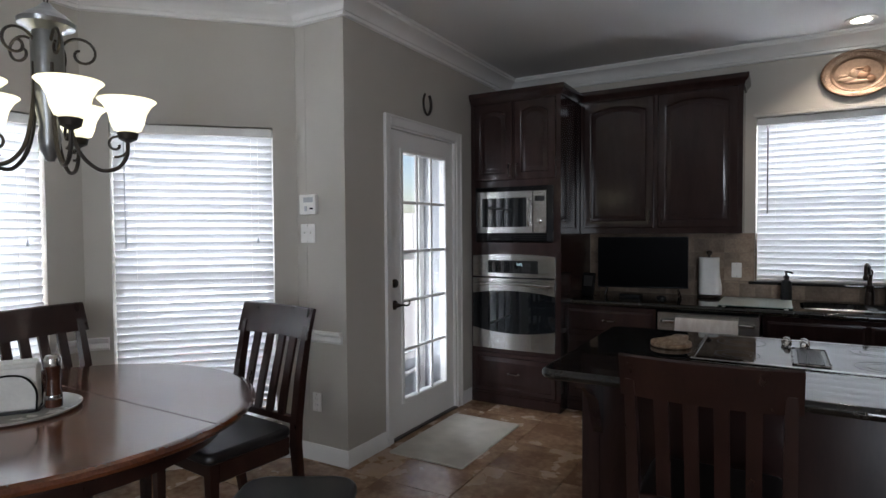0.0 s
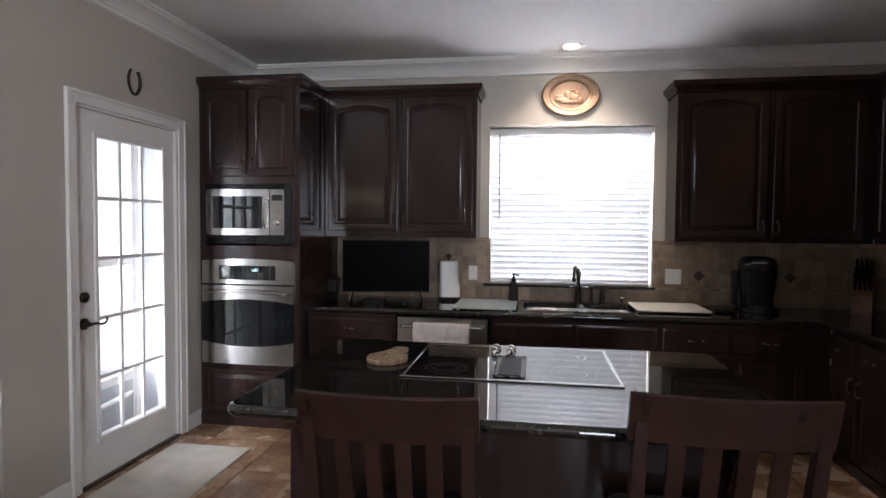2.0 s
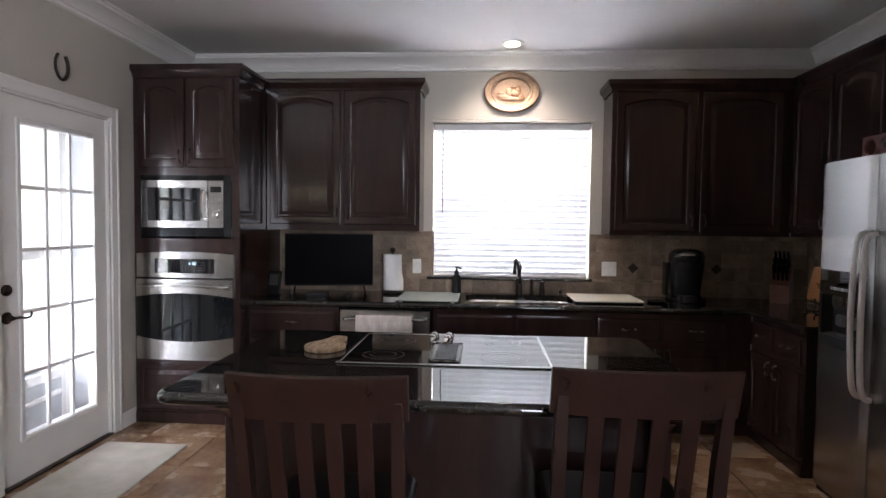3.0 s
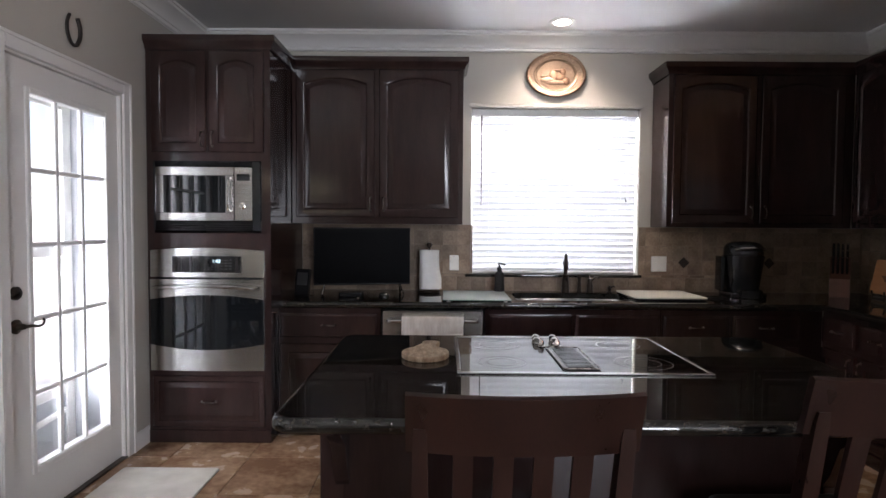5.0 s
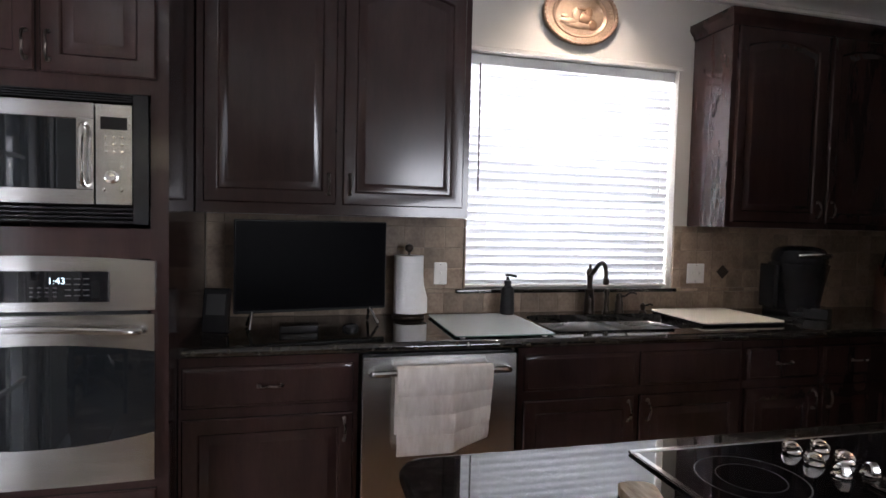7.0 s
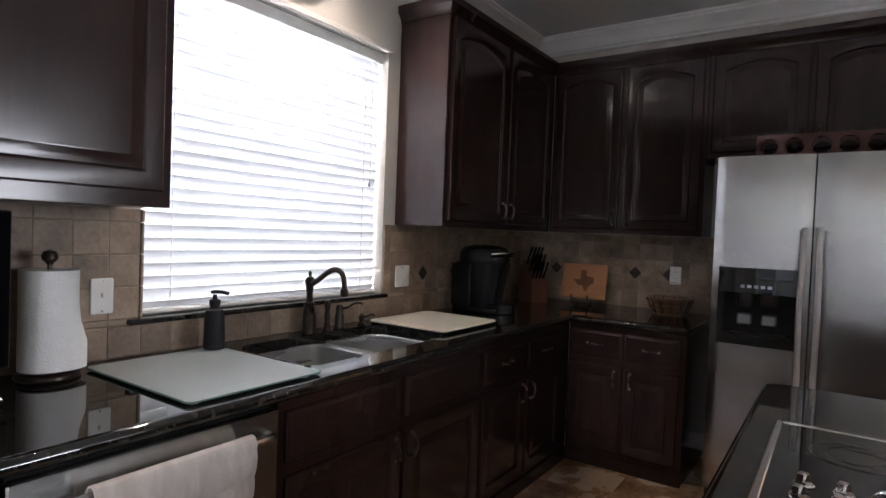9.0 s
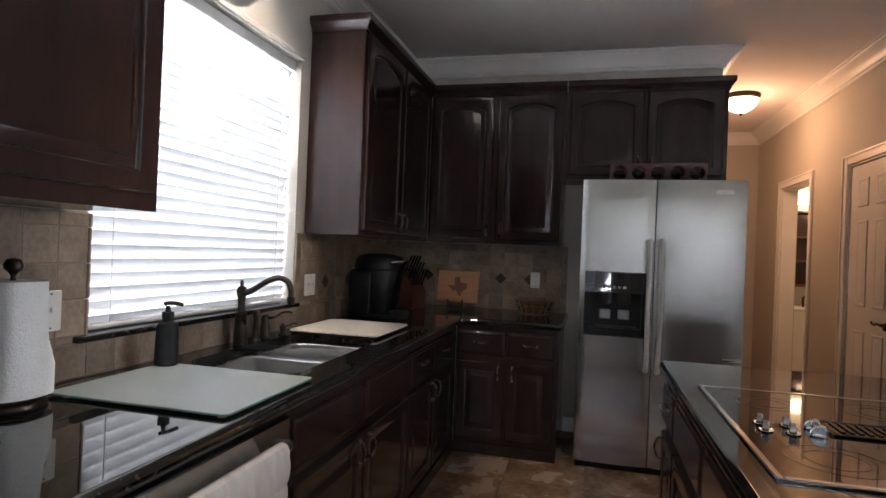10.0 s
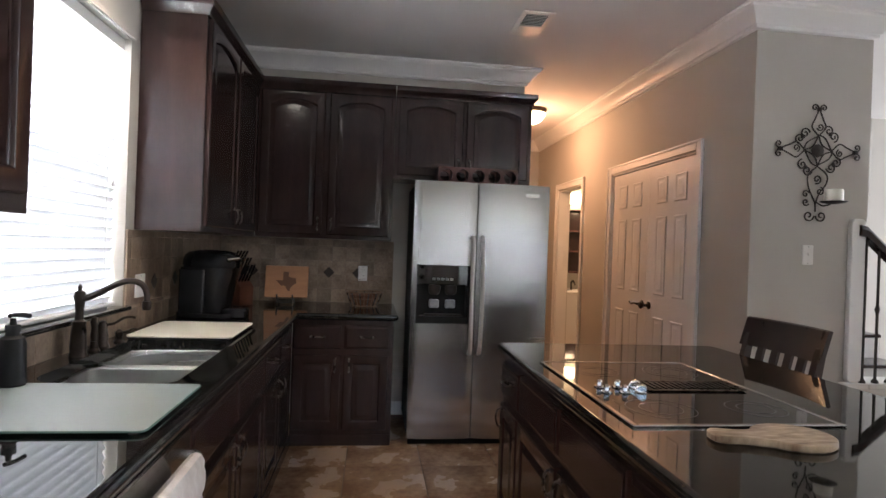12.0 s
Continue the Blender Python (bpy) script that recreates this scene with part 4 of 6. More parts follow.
def fridge_door(x0, x1, hole):
    z0, z1 = 0.045, FH
    xs, zs = [x0 + (x1 - x0) * k / 8 for k in range(9)], [z0, z1]
    if hole:
        xs, zs = sorted(set([x0, x1, hole[0], hole[1]] + [x for x in xs if hole[0] + 0.01 < x < hole[1] - 0.01])), [z0, hole[2], hole[3], z1]

    def keep(x, z):
        return not (hole and hole[0] < x < hole[1] and hole[2] < z < hole[3])

    def flat(x, z):
        s = 2 * (x - x0) / (x1 - x0) - 1
        return (x, 0.010 * s * s + (0.010 if abs(s) > 0.97 else 0), z)
    return part("door", plate_cells(xs, zs, keep, flat, (0, 0.052, 0)), M_FRIDGE, fr, "brushed steel door")


DH = (0.032, 0.392, 0.815, 1.205)
fd = fridge_door(0.0, SPL - 0.003, DH)
fridge_door(SPL + 0.003, FW, None)
x0, x1, z0, z1 = DH
disp = part("dispenser", bx(x0 + 0.0255, x1 - 0.0255, 0.060, 0.064, z0 + 0.0505, z1 - 0.1305), M_MATT, fr, "black ice and water dispenser")
part("control_panel", box(bmesh.new(), x0 + 0.0005, x1 - 0.0005, 0.0, 0.064, z1 - 0.13, z1 - 0.0005, 0.003), M_SCREEN, disp, "glossy black control panel")
part("sill", box(bmesh.new(), x0 + 0.0005, x1 - 0.0005, 0.0, 0.064, z0 + 0.0005, z0 + 0.05, 0.003), M_MATT, disp)
for a, b2 in ((x0 + 0.0005, x0 + 0.025), (x1 - 0.025, x1 - 0.0005)):
    part("side", bx(a, b2, 0.0, 0.064, z0 + 0.0505, z1 - 0.1305), M_MATT, disp)
for sx in (0.155, 0.265):
    part("spout", lathe(bmesh.new(), [(0.020, z1 - 0.20), (0.038, z1 - 0.185), (0.042, z1 - 0.15), (0.036, z1 - 0.1315)], 18, sx, 0.03, ry=0.6), M_IRON, disp, "dark grey spout")
part("tray", box(bmesh.new(), 0.09, 0.34, 0.0, 0.058, z0 + 0.051, z0 + 0.062, 0.003), M_IRON, disp)
part("paddle", box(bmesh.new(), 0.12, 0.19, 0.03, 0.055, z0 + 0.10, z0 + 0.16, 0.012), M_PEWTER, disp)
part("paddle", box(bmesh.new(), 0.23, 0.30, 0.03, 0.055, z0 + 0.10, z0 + 0.16, 0.012), M_PEWTER, disp)
for k in range(5):
    part("button", box(bmesh.new(), 0.135 + k * 0.03, 0.155 + k * 0.03, -0.006, -0.0002, z1 - 0.10, z1 - 0.085, 0.003), M_POST, disp)
part("emblem", turned(slab(bmesh.new(), -0.05, 0.05, -0.014, 0.014, 0, 0.003, 0.013, 0.001), pose(0.80, 0.003, 1.695, 90)), M_CHROME, fr, "oval chrome emblem")
for hx, bend in ((SPL - 0.033, -1), (SPL + 0.033, 1)):
    part("handle", tube(bmesh.new(), curve_points([(hx, 0.002, 0.62), (hx, -0.03, 0.635), (hx, -0.048, 0.72), (hx + bend * 0.004, -0.058, 1.0), (hx, -0.048, 1.30), (hx, -0.03, 1.385), (hx, 0.002, 1.40)], 6), 0.0135, 10), M_SATIN, fr, "brushed steel bar handle")

# wine rack on the refrigerator
rk = thing("bottle_rack", facing("west", 2.94, 6.225, 1.7655), "red-brown wooden five-hole bottle rack on the refrigerator", "wine rack")
RW, RH, RN = 0.56, 0.115, 5
for yy0, yy1, side_ in ((0.0, 0.018, "front_frame"), (0.16, 0.178, "back_frame")):
    rb = bmesh.new()
    for k in range(RN):
        cx = RW * (k + 0.5) / RN
        hw = RW / RN / 2
        inner = [(cx + 0.043 * math.cos(math.pi * 2 * i / 24), RH / 2 + 0.043 * math.sin(math.pi * 2 * i / 24)) for i in range(24)]
        outer = []
        for i in range(24):
            a = math.pi * 2 * i / 24
            c, s = math.cos(a), math.sin(a)
            q = min(hw / max(abs(c), 1e-6), RH / 2 / max(abs(s), 1e-6))
            outer.append((cx + c * q, RH / 2 + s * q))
        loops = [[(x, yy0, z) for x, z in inner], [(x, yy0, z) for x, z in outer], [(x, yy1, z) for x, z in outer], [(x, yy1, z) for x, z in inner], [(x, yy0, z) for x, z in inner]]
        loft(rb, loops, False)
    part(side_, rb, M_RACK, rk)
for k in range(RN + 1):
    part("divider", bx(max(0.0, RW * k / RN - 0.004), min(RW, RW * k / RN + 0.004), 0.0185, 0.1595, 0.004, RH - 0.004), M_RACK, rk)
bt = thing("wine_bottle", facing("west", 2.95, 6.225 - 0.168, 1.7655), "dark wine bottle lying in the rack", "bottle")
part("glass_body", turned(lathe(bmesh.new(), [(0.037, 0), (0.038, 0.005), (0.038, 0.19), (0.014, 0.25), (0.0135, 0.31), (0.016, 0.312)], 18), pose(0, 0.30, 0.0575, 90)), M_BLACK, bt)

# ---- doors ----
pd = tagged(thing("patio_door", facing("east", WEST - 0.02, DY0), "white closed patio door with fifteen-pane glazing", "door"), kind="structure")
DW_ = DY1 - DY0
g0, g1, gz0, gz1 = 0.170, 0.738, 0.245, 1.93
bm = bmesh.new()
D0, D1 = 0.0125, DW_ - 0.0125
for a, b, c, d in ((D0, g0, 0.012, 2.07), (g1, D1, 0.012, 2.07), (g0, g1, 0.012, gz0), (g0, g1, gz1, 2.07)):
    box(bm, a, b, 0.0, 0.044, c, d)
part("leaf", bm, M_TRIM, pd)
bm = bmesh.new()
for a, b, c, d in ((g0 - 0.028, g0, gz0 - 0.028, gz1 + 0.028), (g1, g1 + 0.028, gz0 - 0.028, gz1 + 0.028), (g0, g1, gz0 - 0.028, gz0), (g0, g1, gz1, gz1 + 0.028)):
    box(bm, a, b, -0.012, -0.0004, c, d, 0.004)
part("glazing_frame", bm, M_TRIM, pd)
pw, ph = (g1 - g0) / 3, (gz1 - gz0) / 5
for k in (1, 2):
    part("muntin", box(bmesh.new(), g0 + pw * k - 0.011, g0 + pw * k + 0.011, -0.002, 0.018, gz0, gz1, 0.004), M_TRIM, pd)
for k in (1, 2, 3, 4):
    for j in range(3):
        part("muntin", box(bmesh.new(), g0 + pw * j + (0.0112 if j else 0), g0 + pw * (j + 1) - (0.0112 if j < 2 else 0), -0.001, 0.017, gz0 + ph * k - 0.011, gz0 + ph * k + 0.011, 0.004), M_TRIM, pd)
gl = part("pane", bx(g0, g1, 0.020, 0.024, gz0, gz1), M_GLASS, pd)
gl.visible_shadow = False
part("threshold", box(bmesh.new(), 0.0, DW_, -0.03, 0.06, 0.0, 0.011, 0.003), M_BRONZE, pd, "dark bronze threshold")
for z in (0.25, 1.03, 1.80):
    h = part("hinge", turned(lathe(bmesh.new(), [(0.007, -0.045), (0.007, 0.045)], 10), pose(DW_ - 0.008, -0.004, z)), M_TRIM, pd, "white painted hinge")
part("deadbolt", turned(lathe(bmesh.new(), [(0.030, 0), (0.030, 0.012), (0.024, 0.018), (0.006, 0.02)], 20), pose(0.065, -0.0005, 1.05, 90)), M_BRONZE, pd, "oil-rubbed bronze deadbolt")
ro = part("rosette", turned(lathe(bmesh.new(), [(0.032, 0), (0.032, 0.008), (0.018, 0.016), (0.011, 0.045), (0.004, 0.047)], 20), pose(0.065, -0.0005, 0.905, 90)), M_BRONZE, pd, "oil-rubbed bronze rosette")
part("lever", tube(bmesh.new(), curve_points([(0.065, -0.045, 0.905), (0.10, -0.052, 0.905), (0.135, -0.05, 0.897), (0.165, -0.048, 0.898), (0.182, -0.046, 0.912), (0.175, -0.046, 0.925)], 5), 0.0075, 8, r1=0.005), M_BRONZE, ro)


def six_panel(name, w, h, m, label, knob_side, lever=False):
    d = tagged(thing(name, m, label, "door"), kind="structure")
    b = bmesh.new()
    box(b, 0, w, 0.0, 0.035, 0.008, h)
    part("leaf", b, M_TRIM, d)
    pw2 = (w - 0.125 * 2 - 0.11) / 2
    for k in range(2):
        x = 0.125 + k * (pw2 + 0.11)
        for z, ph2 in ((0.22, 0.63), (1.02, 0.60), (1.72, 0.20)):
            def lp(i, y, x=x, z=z, ph2=ph2):
                return [(x + i, y, z + i), (x + pw2 - i, y, z + i), (x + pw2 - i, y, z + ph2 - i), (x + i, y, z + ph2 - i)]
            pb = bmesh.new()
            loft(pb, [lp(0, -0.0005), lp(0.005, -0.007), lp(0.011, -0.007), lp(0.021, -0.0018), lp(0.026, -0.0018), lp(0.044, -0.008), lp(0.049, -0.008)])
            part("panel", pb, M_TRIM, d)
    kx = 0.055 if knob_side < 0 else w - 0.055
    r = part("rosette", turned(lathe(bmesh.new(), [(0.031, 0), (0.031, 0.006), (0.012, 0.014), (0.011, 0.05), (0.004, 0.052)], 18), pose(kx, -0.0005, 0.93, 90)), M_BRONZE, d, "oil-rubbed bronze rosette")
    s = -knob_side
    if lever:
        part("lever", tube(bmesh.new(), curve_points([(kx, -0.05, 0.93), (kx + s * 0.04, -0.055, 0.935), (kx + s * 0.08, -0.052, 0.925), (kx + s * 0.115, -0.05, 0.93), (kx + s * 0.125, -0.05, 0.94)], 5), 0.0075, 8), M_BRONZE, r)
    else:
        part("knob", turned(lathe(bmesh.new(), [(0.012, 0), (0.026, 0.008), (0.028, 0.02), (0.018, 0.03), (0.003, 0.032)], 18), pose(kx, -0.0525, 0.93, 90)), M_BRONZE, r)
    return d


half = (CX1 - CX0 - 0.028) / 2
# the leaves seen from the kitchen: local x runs to -x
six_panel("closet_door", half, 2.02, facing("north", CX1 - 0.013, 4.488), "white six-panel closet door leaf with bronze lever", 1, True)
six_panel("closet_door", half, 2.02, facing("north", CX1 - 0.015 - half, 4.488), "white six-panel closet door leaf with bronze knob", -1, False)
for z in (0.25, 1.05, 1.82):
    for x in (CX0 + 0.010, CX1 - 0.010):
        tagged(finish(turned(lathe(bmesh.new(), [(0.006, -0.045), (0.006, 0.045)], 8), pose(x, 4.497, z)), "hinge", M_TRIM, None, "small painted hinge on the closet frame", kind="structure"))


# ---- windows and blinds ----
def blind(name, m, w, z0, z1, tilt, label, wand=0.18, sash=True):
    """A slatted blind in an opening, in the local frame: x along, face to -y."""
    b = thing(name, m, label, "blind", "slatted blinds")
    part("head_rail", box(bmesh.new(), 0.004, w - 0.004, -0.028, 0.028, z1 - 0.055, z1 - 0.001, 0.004), M_WHITE, b)
    part("bottom_rail", box(bmesh.new(), 0.006, w - 0.006, -0.026, 0.026, z0 + 0.004, z0 + 0.02, 0.004), M_WHITE, b)
    n = int((z1 - z0 - 0.09) / 0.0435)
    me = None
    for k in range(n):
        z = z1 - 0.078 - k * (z1 - z0 - 0.10) / (n - 1)
        if me is None:
            sl = bmesh.new()
            t, c = 0.0028, 0.025
            pr = [(-c, -0.0), (-c * 0.5, 0.0022), (0, 0.003), (c * 0.5, 0.0022), (c, 0.0), (c, t), (c * 0.5, 0.0022 + t), (0, 0.003 + t), (-c * 0.5, 0.0022 + t), (-c, t)]
            loft(sl, [[(x, y, zz) for y, zz in pr] for x in (0.008, w - 0.008)])
            ob = part("slat", sl, M_BLIND, b)
            me = ob.data
        else:
            ob = new("slat", me)
            ob.parent = b
        ob.matrix_basis = pose(0, 0, z, tilt, 0, 0)
    for x in (0.13, w - 0.13):
        for y in (-0.0265, 0.0265):
            part("ladder_cord", tube(bmesh.new(), [(x, y, z0 + 0.02), (x, y, z1 - 0.05)], 0.0011, 5), M_WHITE, b)
    if wand:
        part("wand", tube(bmesh.new(), [(0.075, -0.034, z1 - 0.05), (0.077, -0.036, z1 - 0.72)], 0.0045 if z0 > 0.9 else 0.003, 6), M_IRON if z0 > 0.9 else M_POST, b, "slender tilt wand")
        part("pull_cord", tube(bmesh.new(), [(w - 0.09, -0.034, z1 - 0.05), (w - 0.09, -0.036, z1 - 0.66)], 0.0012, 5), M_WHITE, b)
        part("cord_tassel", turned(lathe(bmesh.new(), [(0.003, 0.03), (0.008, 0.01), (0.008, 0), (0.004, -0.002)], 10), pose(w - 0.09, -0.036, z1 - 0.69)), M_POST, b, "small grey tassel")
    return b


def window(name, m, w, z0, z1, label, thick):
    """Frame, sashes and glass, at the outer side of the opening."""
    b = tagged(thing(name, m, label, "window"), kind="structure")
    y0, y1 = thick - 0.06, thick - 0.01
    f = bmesh.new()
    for a, c, d, e in ((0, 0.045, z0, z1), (w - 0.045, w, z0, z1), (0.045, w - 0.045, z0, z0 + 0.045), (0.045, w - 0.045, z1 - 0.045, z1)):
        box(f, a, c, y0, y1, d, e, 0.004)
    part("window_frame", f, M_WHITE, b)
    zm = (z0 + z1) / 2
    part("meeting_rail", box(bmesh.new(), 0.046, w - 0.046, y0 + 0.004, y1 - 0.004, zm - 0.02, zm + 0.02, 0.004), M_WHITE, b)
    for a, c in ((z0 + 0.046, zm - 0.021), (zm + 0.021, z1 - 0.046)):
        p = part("pane", bx(0.046, w - 0.046, y0 + 0.02, y0 + 0.024, a, c), M_GLASS, b)
        p.visible_shadow = False
    return b


window("window_1", pose(0.615, NORTH, 0), 1.255, 0.985, 2.235, "white two-sash window over the sink", 0.2)
blind("window_blind", pose(0.615, NORTH + 0.055, 0), 1.255, 0.995, 2.232, -68, "white slatted blind nearly closed in the sink window", True)
sill = finish(slab(bmesh.new(), 0.572, 1.893, NORTH - 0.035, NORTH + 0.12, 0.975, 0.995, 0.008, 0.006), "window_sill", M_GRAN, None, "black granite window sill", kind="structure")
tb = bmesh.new()
for x0_, x1_, z0_, z1_ in ((0.615, 1.87, 2.2355, 2.262),):
    box(tb, x0_ - 0.02, x1_ + 0.02, NORTH - 0.014, NORTH - 0.0005, z0_, z1_, 0.004)
structure("window_head_trim", tb, M_WALL, "painted trim over the sink window", True)

for nm, x, y, a, u0, u1 in (("window_2", -2.63, 4.60, 45, 0.14, 1.035), ("window_3", -2.63, 3.43, 90, 0.12, 0.98), ("window_4", -1.80, 2.60, 135, 0.14, 1.035)):
    m = pose(x, y, 0, 0, 0, a) @ pose(u0, 0, 0)
    window(nm, m, u1 - u0, 0.22, 2.03, "white two-sash bay window", 0.14)
    blind("window_blind", m @ pose(0, 0.035, 0), u1 - u0, 0.225, 2.025, -62, "white slatted blind half closed in the dining bay", True)
    st = box(bmesh.new(), -0.03, u1 - u0 + 0.03, -0.035, -0.0005, 0.195, 0.2195, 0.005)
    o = structure("bay_window_sill", st, M_TRIM, "white painted window sill", True)
    o.matrix_basis = m

# Unseen window added to go with the south fill light.
m = pose(8.0, -2.4, 0, 0, 0, 180) @ pose(4.1, 0, 0)
window("added_window_south", m, 2.0, 0.5, 2.4, "wide white window, added unseen for the south fill light", 0.14)

# ---- wall fittings ----
def wall_plate(name, m, gangs, kind, label, category):
    w = 0.07 + 0.046 * (gangs - 1)
    p = thing(name, m, label, category, "wall plates")
    part("plate", turned(slab(bmesh.new(), -w / 2, w / 2, -0.0575, 0.0575, 0, 0.006, 0.006, 0.003), pose(0, 0, 0, 90)), M_WHITE, p)
    for g in range(gangs):
        x = (g - (gangs - 1) / 2) * 0.046
        k = kind[g] if isinstance(kind, (tuple, list)) else kind
        if k == "switch":
            part("toggle", turned(box(bmesh.new(), -0.004, 0.004, -0.016, -0.0062, -0.003, 0.011, 0.0015), pose(x, 0, 0)), M_WHITE, p)
        else:
            for z in (-0.02, 0.02):
                s = part("socket", turned(slab(bmesh.new(), -0.016, 0.016, -0.014, 0.014, 0.0062, 0.0085, 0.010, 0.001), pose(x, 0, z, 90)), M_WHITE, p)
                part("slots", box(bx(x - 0.007, x - 0.005, -0.0092, -0.0087, z - 0.002, z + 0.007), x + 0.005, x + 0.007, -0.0092, -0.0087, z - 0.002, z + 0.007), M_BLACK, s)
    for z in (-0.048, 0.048):
        part("screw", turned(lathe(bmesh.new(), [(0.003, 0), (0.003, 0.001), (0.001, 0.0016)], 8), pose(0, -0.0062, z, 90)), M_STEEL, p)
    return p


TILEF = NORTH - 0.013
wall_plate("wall_switch", pose(0.49, TILEF, 1.078), 1, "switch", "white single switch plate on the stone tiles by the towel roll", "light switch")
wall_plate("wall_switch", pose(2.025, TILEF, 1.08), 2, ("switch", "switch"), "white double switch plate on the stone tiles by the window", "light switch")
wall_plate("wall_outlet", facing("west", EAST - 0.013, 6.72, 1.10), 1, "socket", "white outlet plate on the stone tiles over the basket", "outlet")
wall_plate("wall_switch", facing("west", 2.10, 4.134, 1.357), 1, "switch", "white single switch plate below the iron sconce", "light switch")
wall_plate("wall_switch", pose(-1.71, 5.43, 1.388), 2, "switch", "white double switch plate under the thermostat", "light switch")
wall_plate("wall_outlet", pose(-1.655, 5.43, 0.36), 1, "socket", "white outlet plate below the chair rail", "outlet")
th = thing("thermostat", pose(-1.69, 5.43, 1.563), "white thermostat with grey display on the short wall", "thermostat")
part("case", turned(slab(bmesh.new(), -0.065, 0.065, -0.06, 0.06, 0.0, 0.028, 0.01, 0.005), pose(0, 0, 0, 90)), M_WHITE, th)
part("display", bx(-0.03, 0.045, -0.0295, -0.0282, 0.012, 0.042), M_POST, th, "grey display")
part("slider", bx(-0.02, -0.005, -0.032, -0.0282, -0.04, -0.01), M_POST, th)
part("button", bx(0.02, 0.045, -0.031, -0.0282, -0.03, -0.02), M_BLACK, th)

hs = bmesh.new()
pts = [(0.048 * math.cos(a) * (1.05 if abs(math.sin(a)) < 0.5 else 1), 0, 0.078 * math.sin(a)) for a in [radians(128 + k * 284 / 28) for k in range(29)]]
tube(hs, pts, 0.010, 8, flat=0.8)
tagged(finish(turned(hs, facing("east", WEST + 0.011, 6.333, 2.305)), "horseshoe", M_IRON, None, "rusty dark iron horseshoe hung open end up over the door"), category="horseshoe")

# oval plate on the wall
pl = thing("oval_plaque", pose(1.235, NORTH - 0.002, 2.478), "hammered copper oval plaque with landscape relief over the window", "plaque")
part("dish", turned(lathe(bmesh.new(), [(0.001, 0.004), (0.140, 0.004), (0.150, 0.014), (0.158, 0.016), (0.166, 0.012), (0.195, 0.018), (0.202, 0.026), (0.214, 0.028), (0.222, 0.022), (0.222, 0.012), (0.19, 0.0), (0.001, 0.0)], 64, ry=0.745, cap=False), pose(0, 0, 0, 90)), M_COPPER, pl)
for k in range(44):
    a = 2 * math.pi * k / 44
    part("rim_bead", turned(lathe(bmesh.new(), [(0.006, 0), (0.006, 0.004), (0.002, 0.007)], 8), pose(0.212 * math.cos(a), -0.026, 0.158 * math.sin(a), 90)), M_COPPERD, pl)
for word, mid, way in (("DONNEZ NOUS", 90, -1), ("NOTRE", 196, 1), ("PAIN", 268, 1), ("QUOTIDIEN", 340, 1)):
    for k, letter in enumerate(word):
        if letter != " ":
            a = radians(mid + way * (k - (len(word) - 1) / 2) * 8.4)
            lettering("letter", letter, 0.028, pose(0.181 * math.cos(a), -0.0185, 0.137 * math.sin(a)) @ pose(0, 0, 0, 0, -(math.degrees(a) - 90 if way < 0 else math.degrees(a) + 90)) @ pose(-0.009, 0, -0.010, 90), M_PLAQUEL, pl, "raised copper letter")
for i, (cx, cz, w, h) in enumerate(((-0.06, -0.035, 0.06, 0.022), (0.03, -0.015, 0.045, 0.03), (0.0, -0.055, 0.09, 0.018), (0.075, -0.045, 0.03, 0.03), (-0.02, 0.0, 0.03, 0.04), (0.05, 0.02, 0.025, 0.03), (-0.085, -0.01, 0.03, 0.014), (0.02, 0.035, 0.05, 0.008))):
    part("relief", turned(lathe(bmesh.new(), [(w, 0), (w * 0.8, 0.004), (w * 0.4, 0.006), (0.001, 0.0065)], 14, ry=h / w), pose(cx, -0.0045, cz, 90)), M_COPPERD if i % 2 else M_COPPER, pl)

# iron cross sconce
sc = thing("iron_sconce", facing("west", 2.10, 4.106, 1.965), "dark wrought iron scroll cross sconce with an ivory candle", "wall sconce")


def scroll(x, z, r, turns, a0, hand, y=-0.02):
    pts = []
    for k in range(26):
        t = k / 25
        a = radians(a0) + hand * t * turns * 2 * math.pi
        rr = r * (1 - 0.82 * t)
        pts.append((x + rr * math.cos(a), y, z + rr * math.sin(a)))
    return pts


K, U = 0.0042, 0.00115
Y = -0.02


def wrought(name, pts, n=6, r=K):
    """A forged bar along plan points in units U."""
    return part(name, tube(bmesh.new(), curve_points([(x * U, Y, z * U) for x, z in pts], n), r, 6), M_IRON, sc)


def volute(x, z, r, turns, a0, way):
    return part("scroll", tube(bmesh.new(), scroll(x * U, z * U, r * U, turns, a0, way), K, 6), M_IRON, sc)


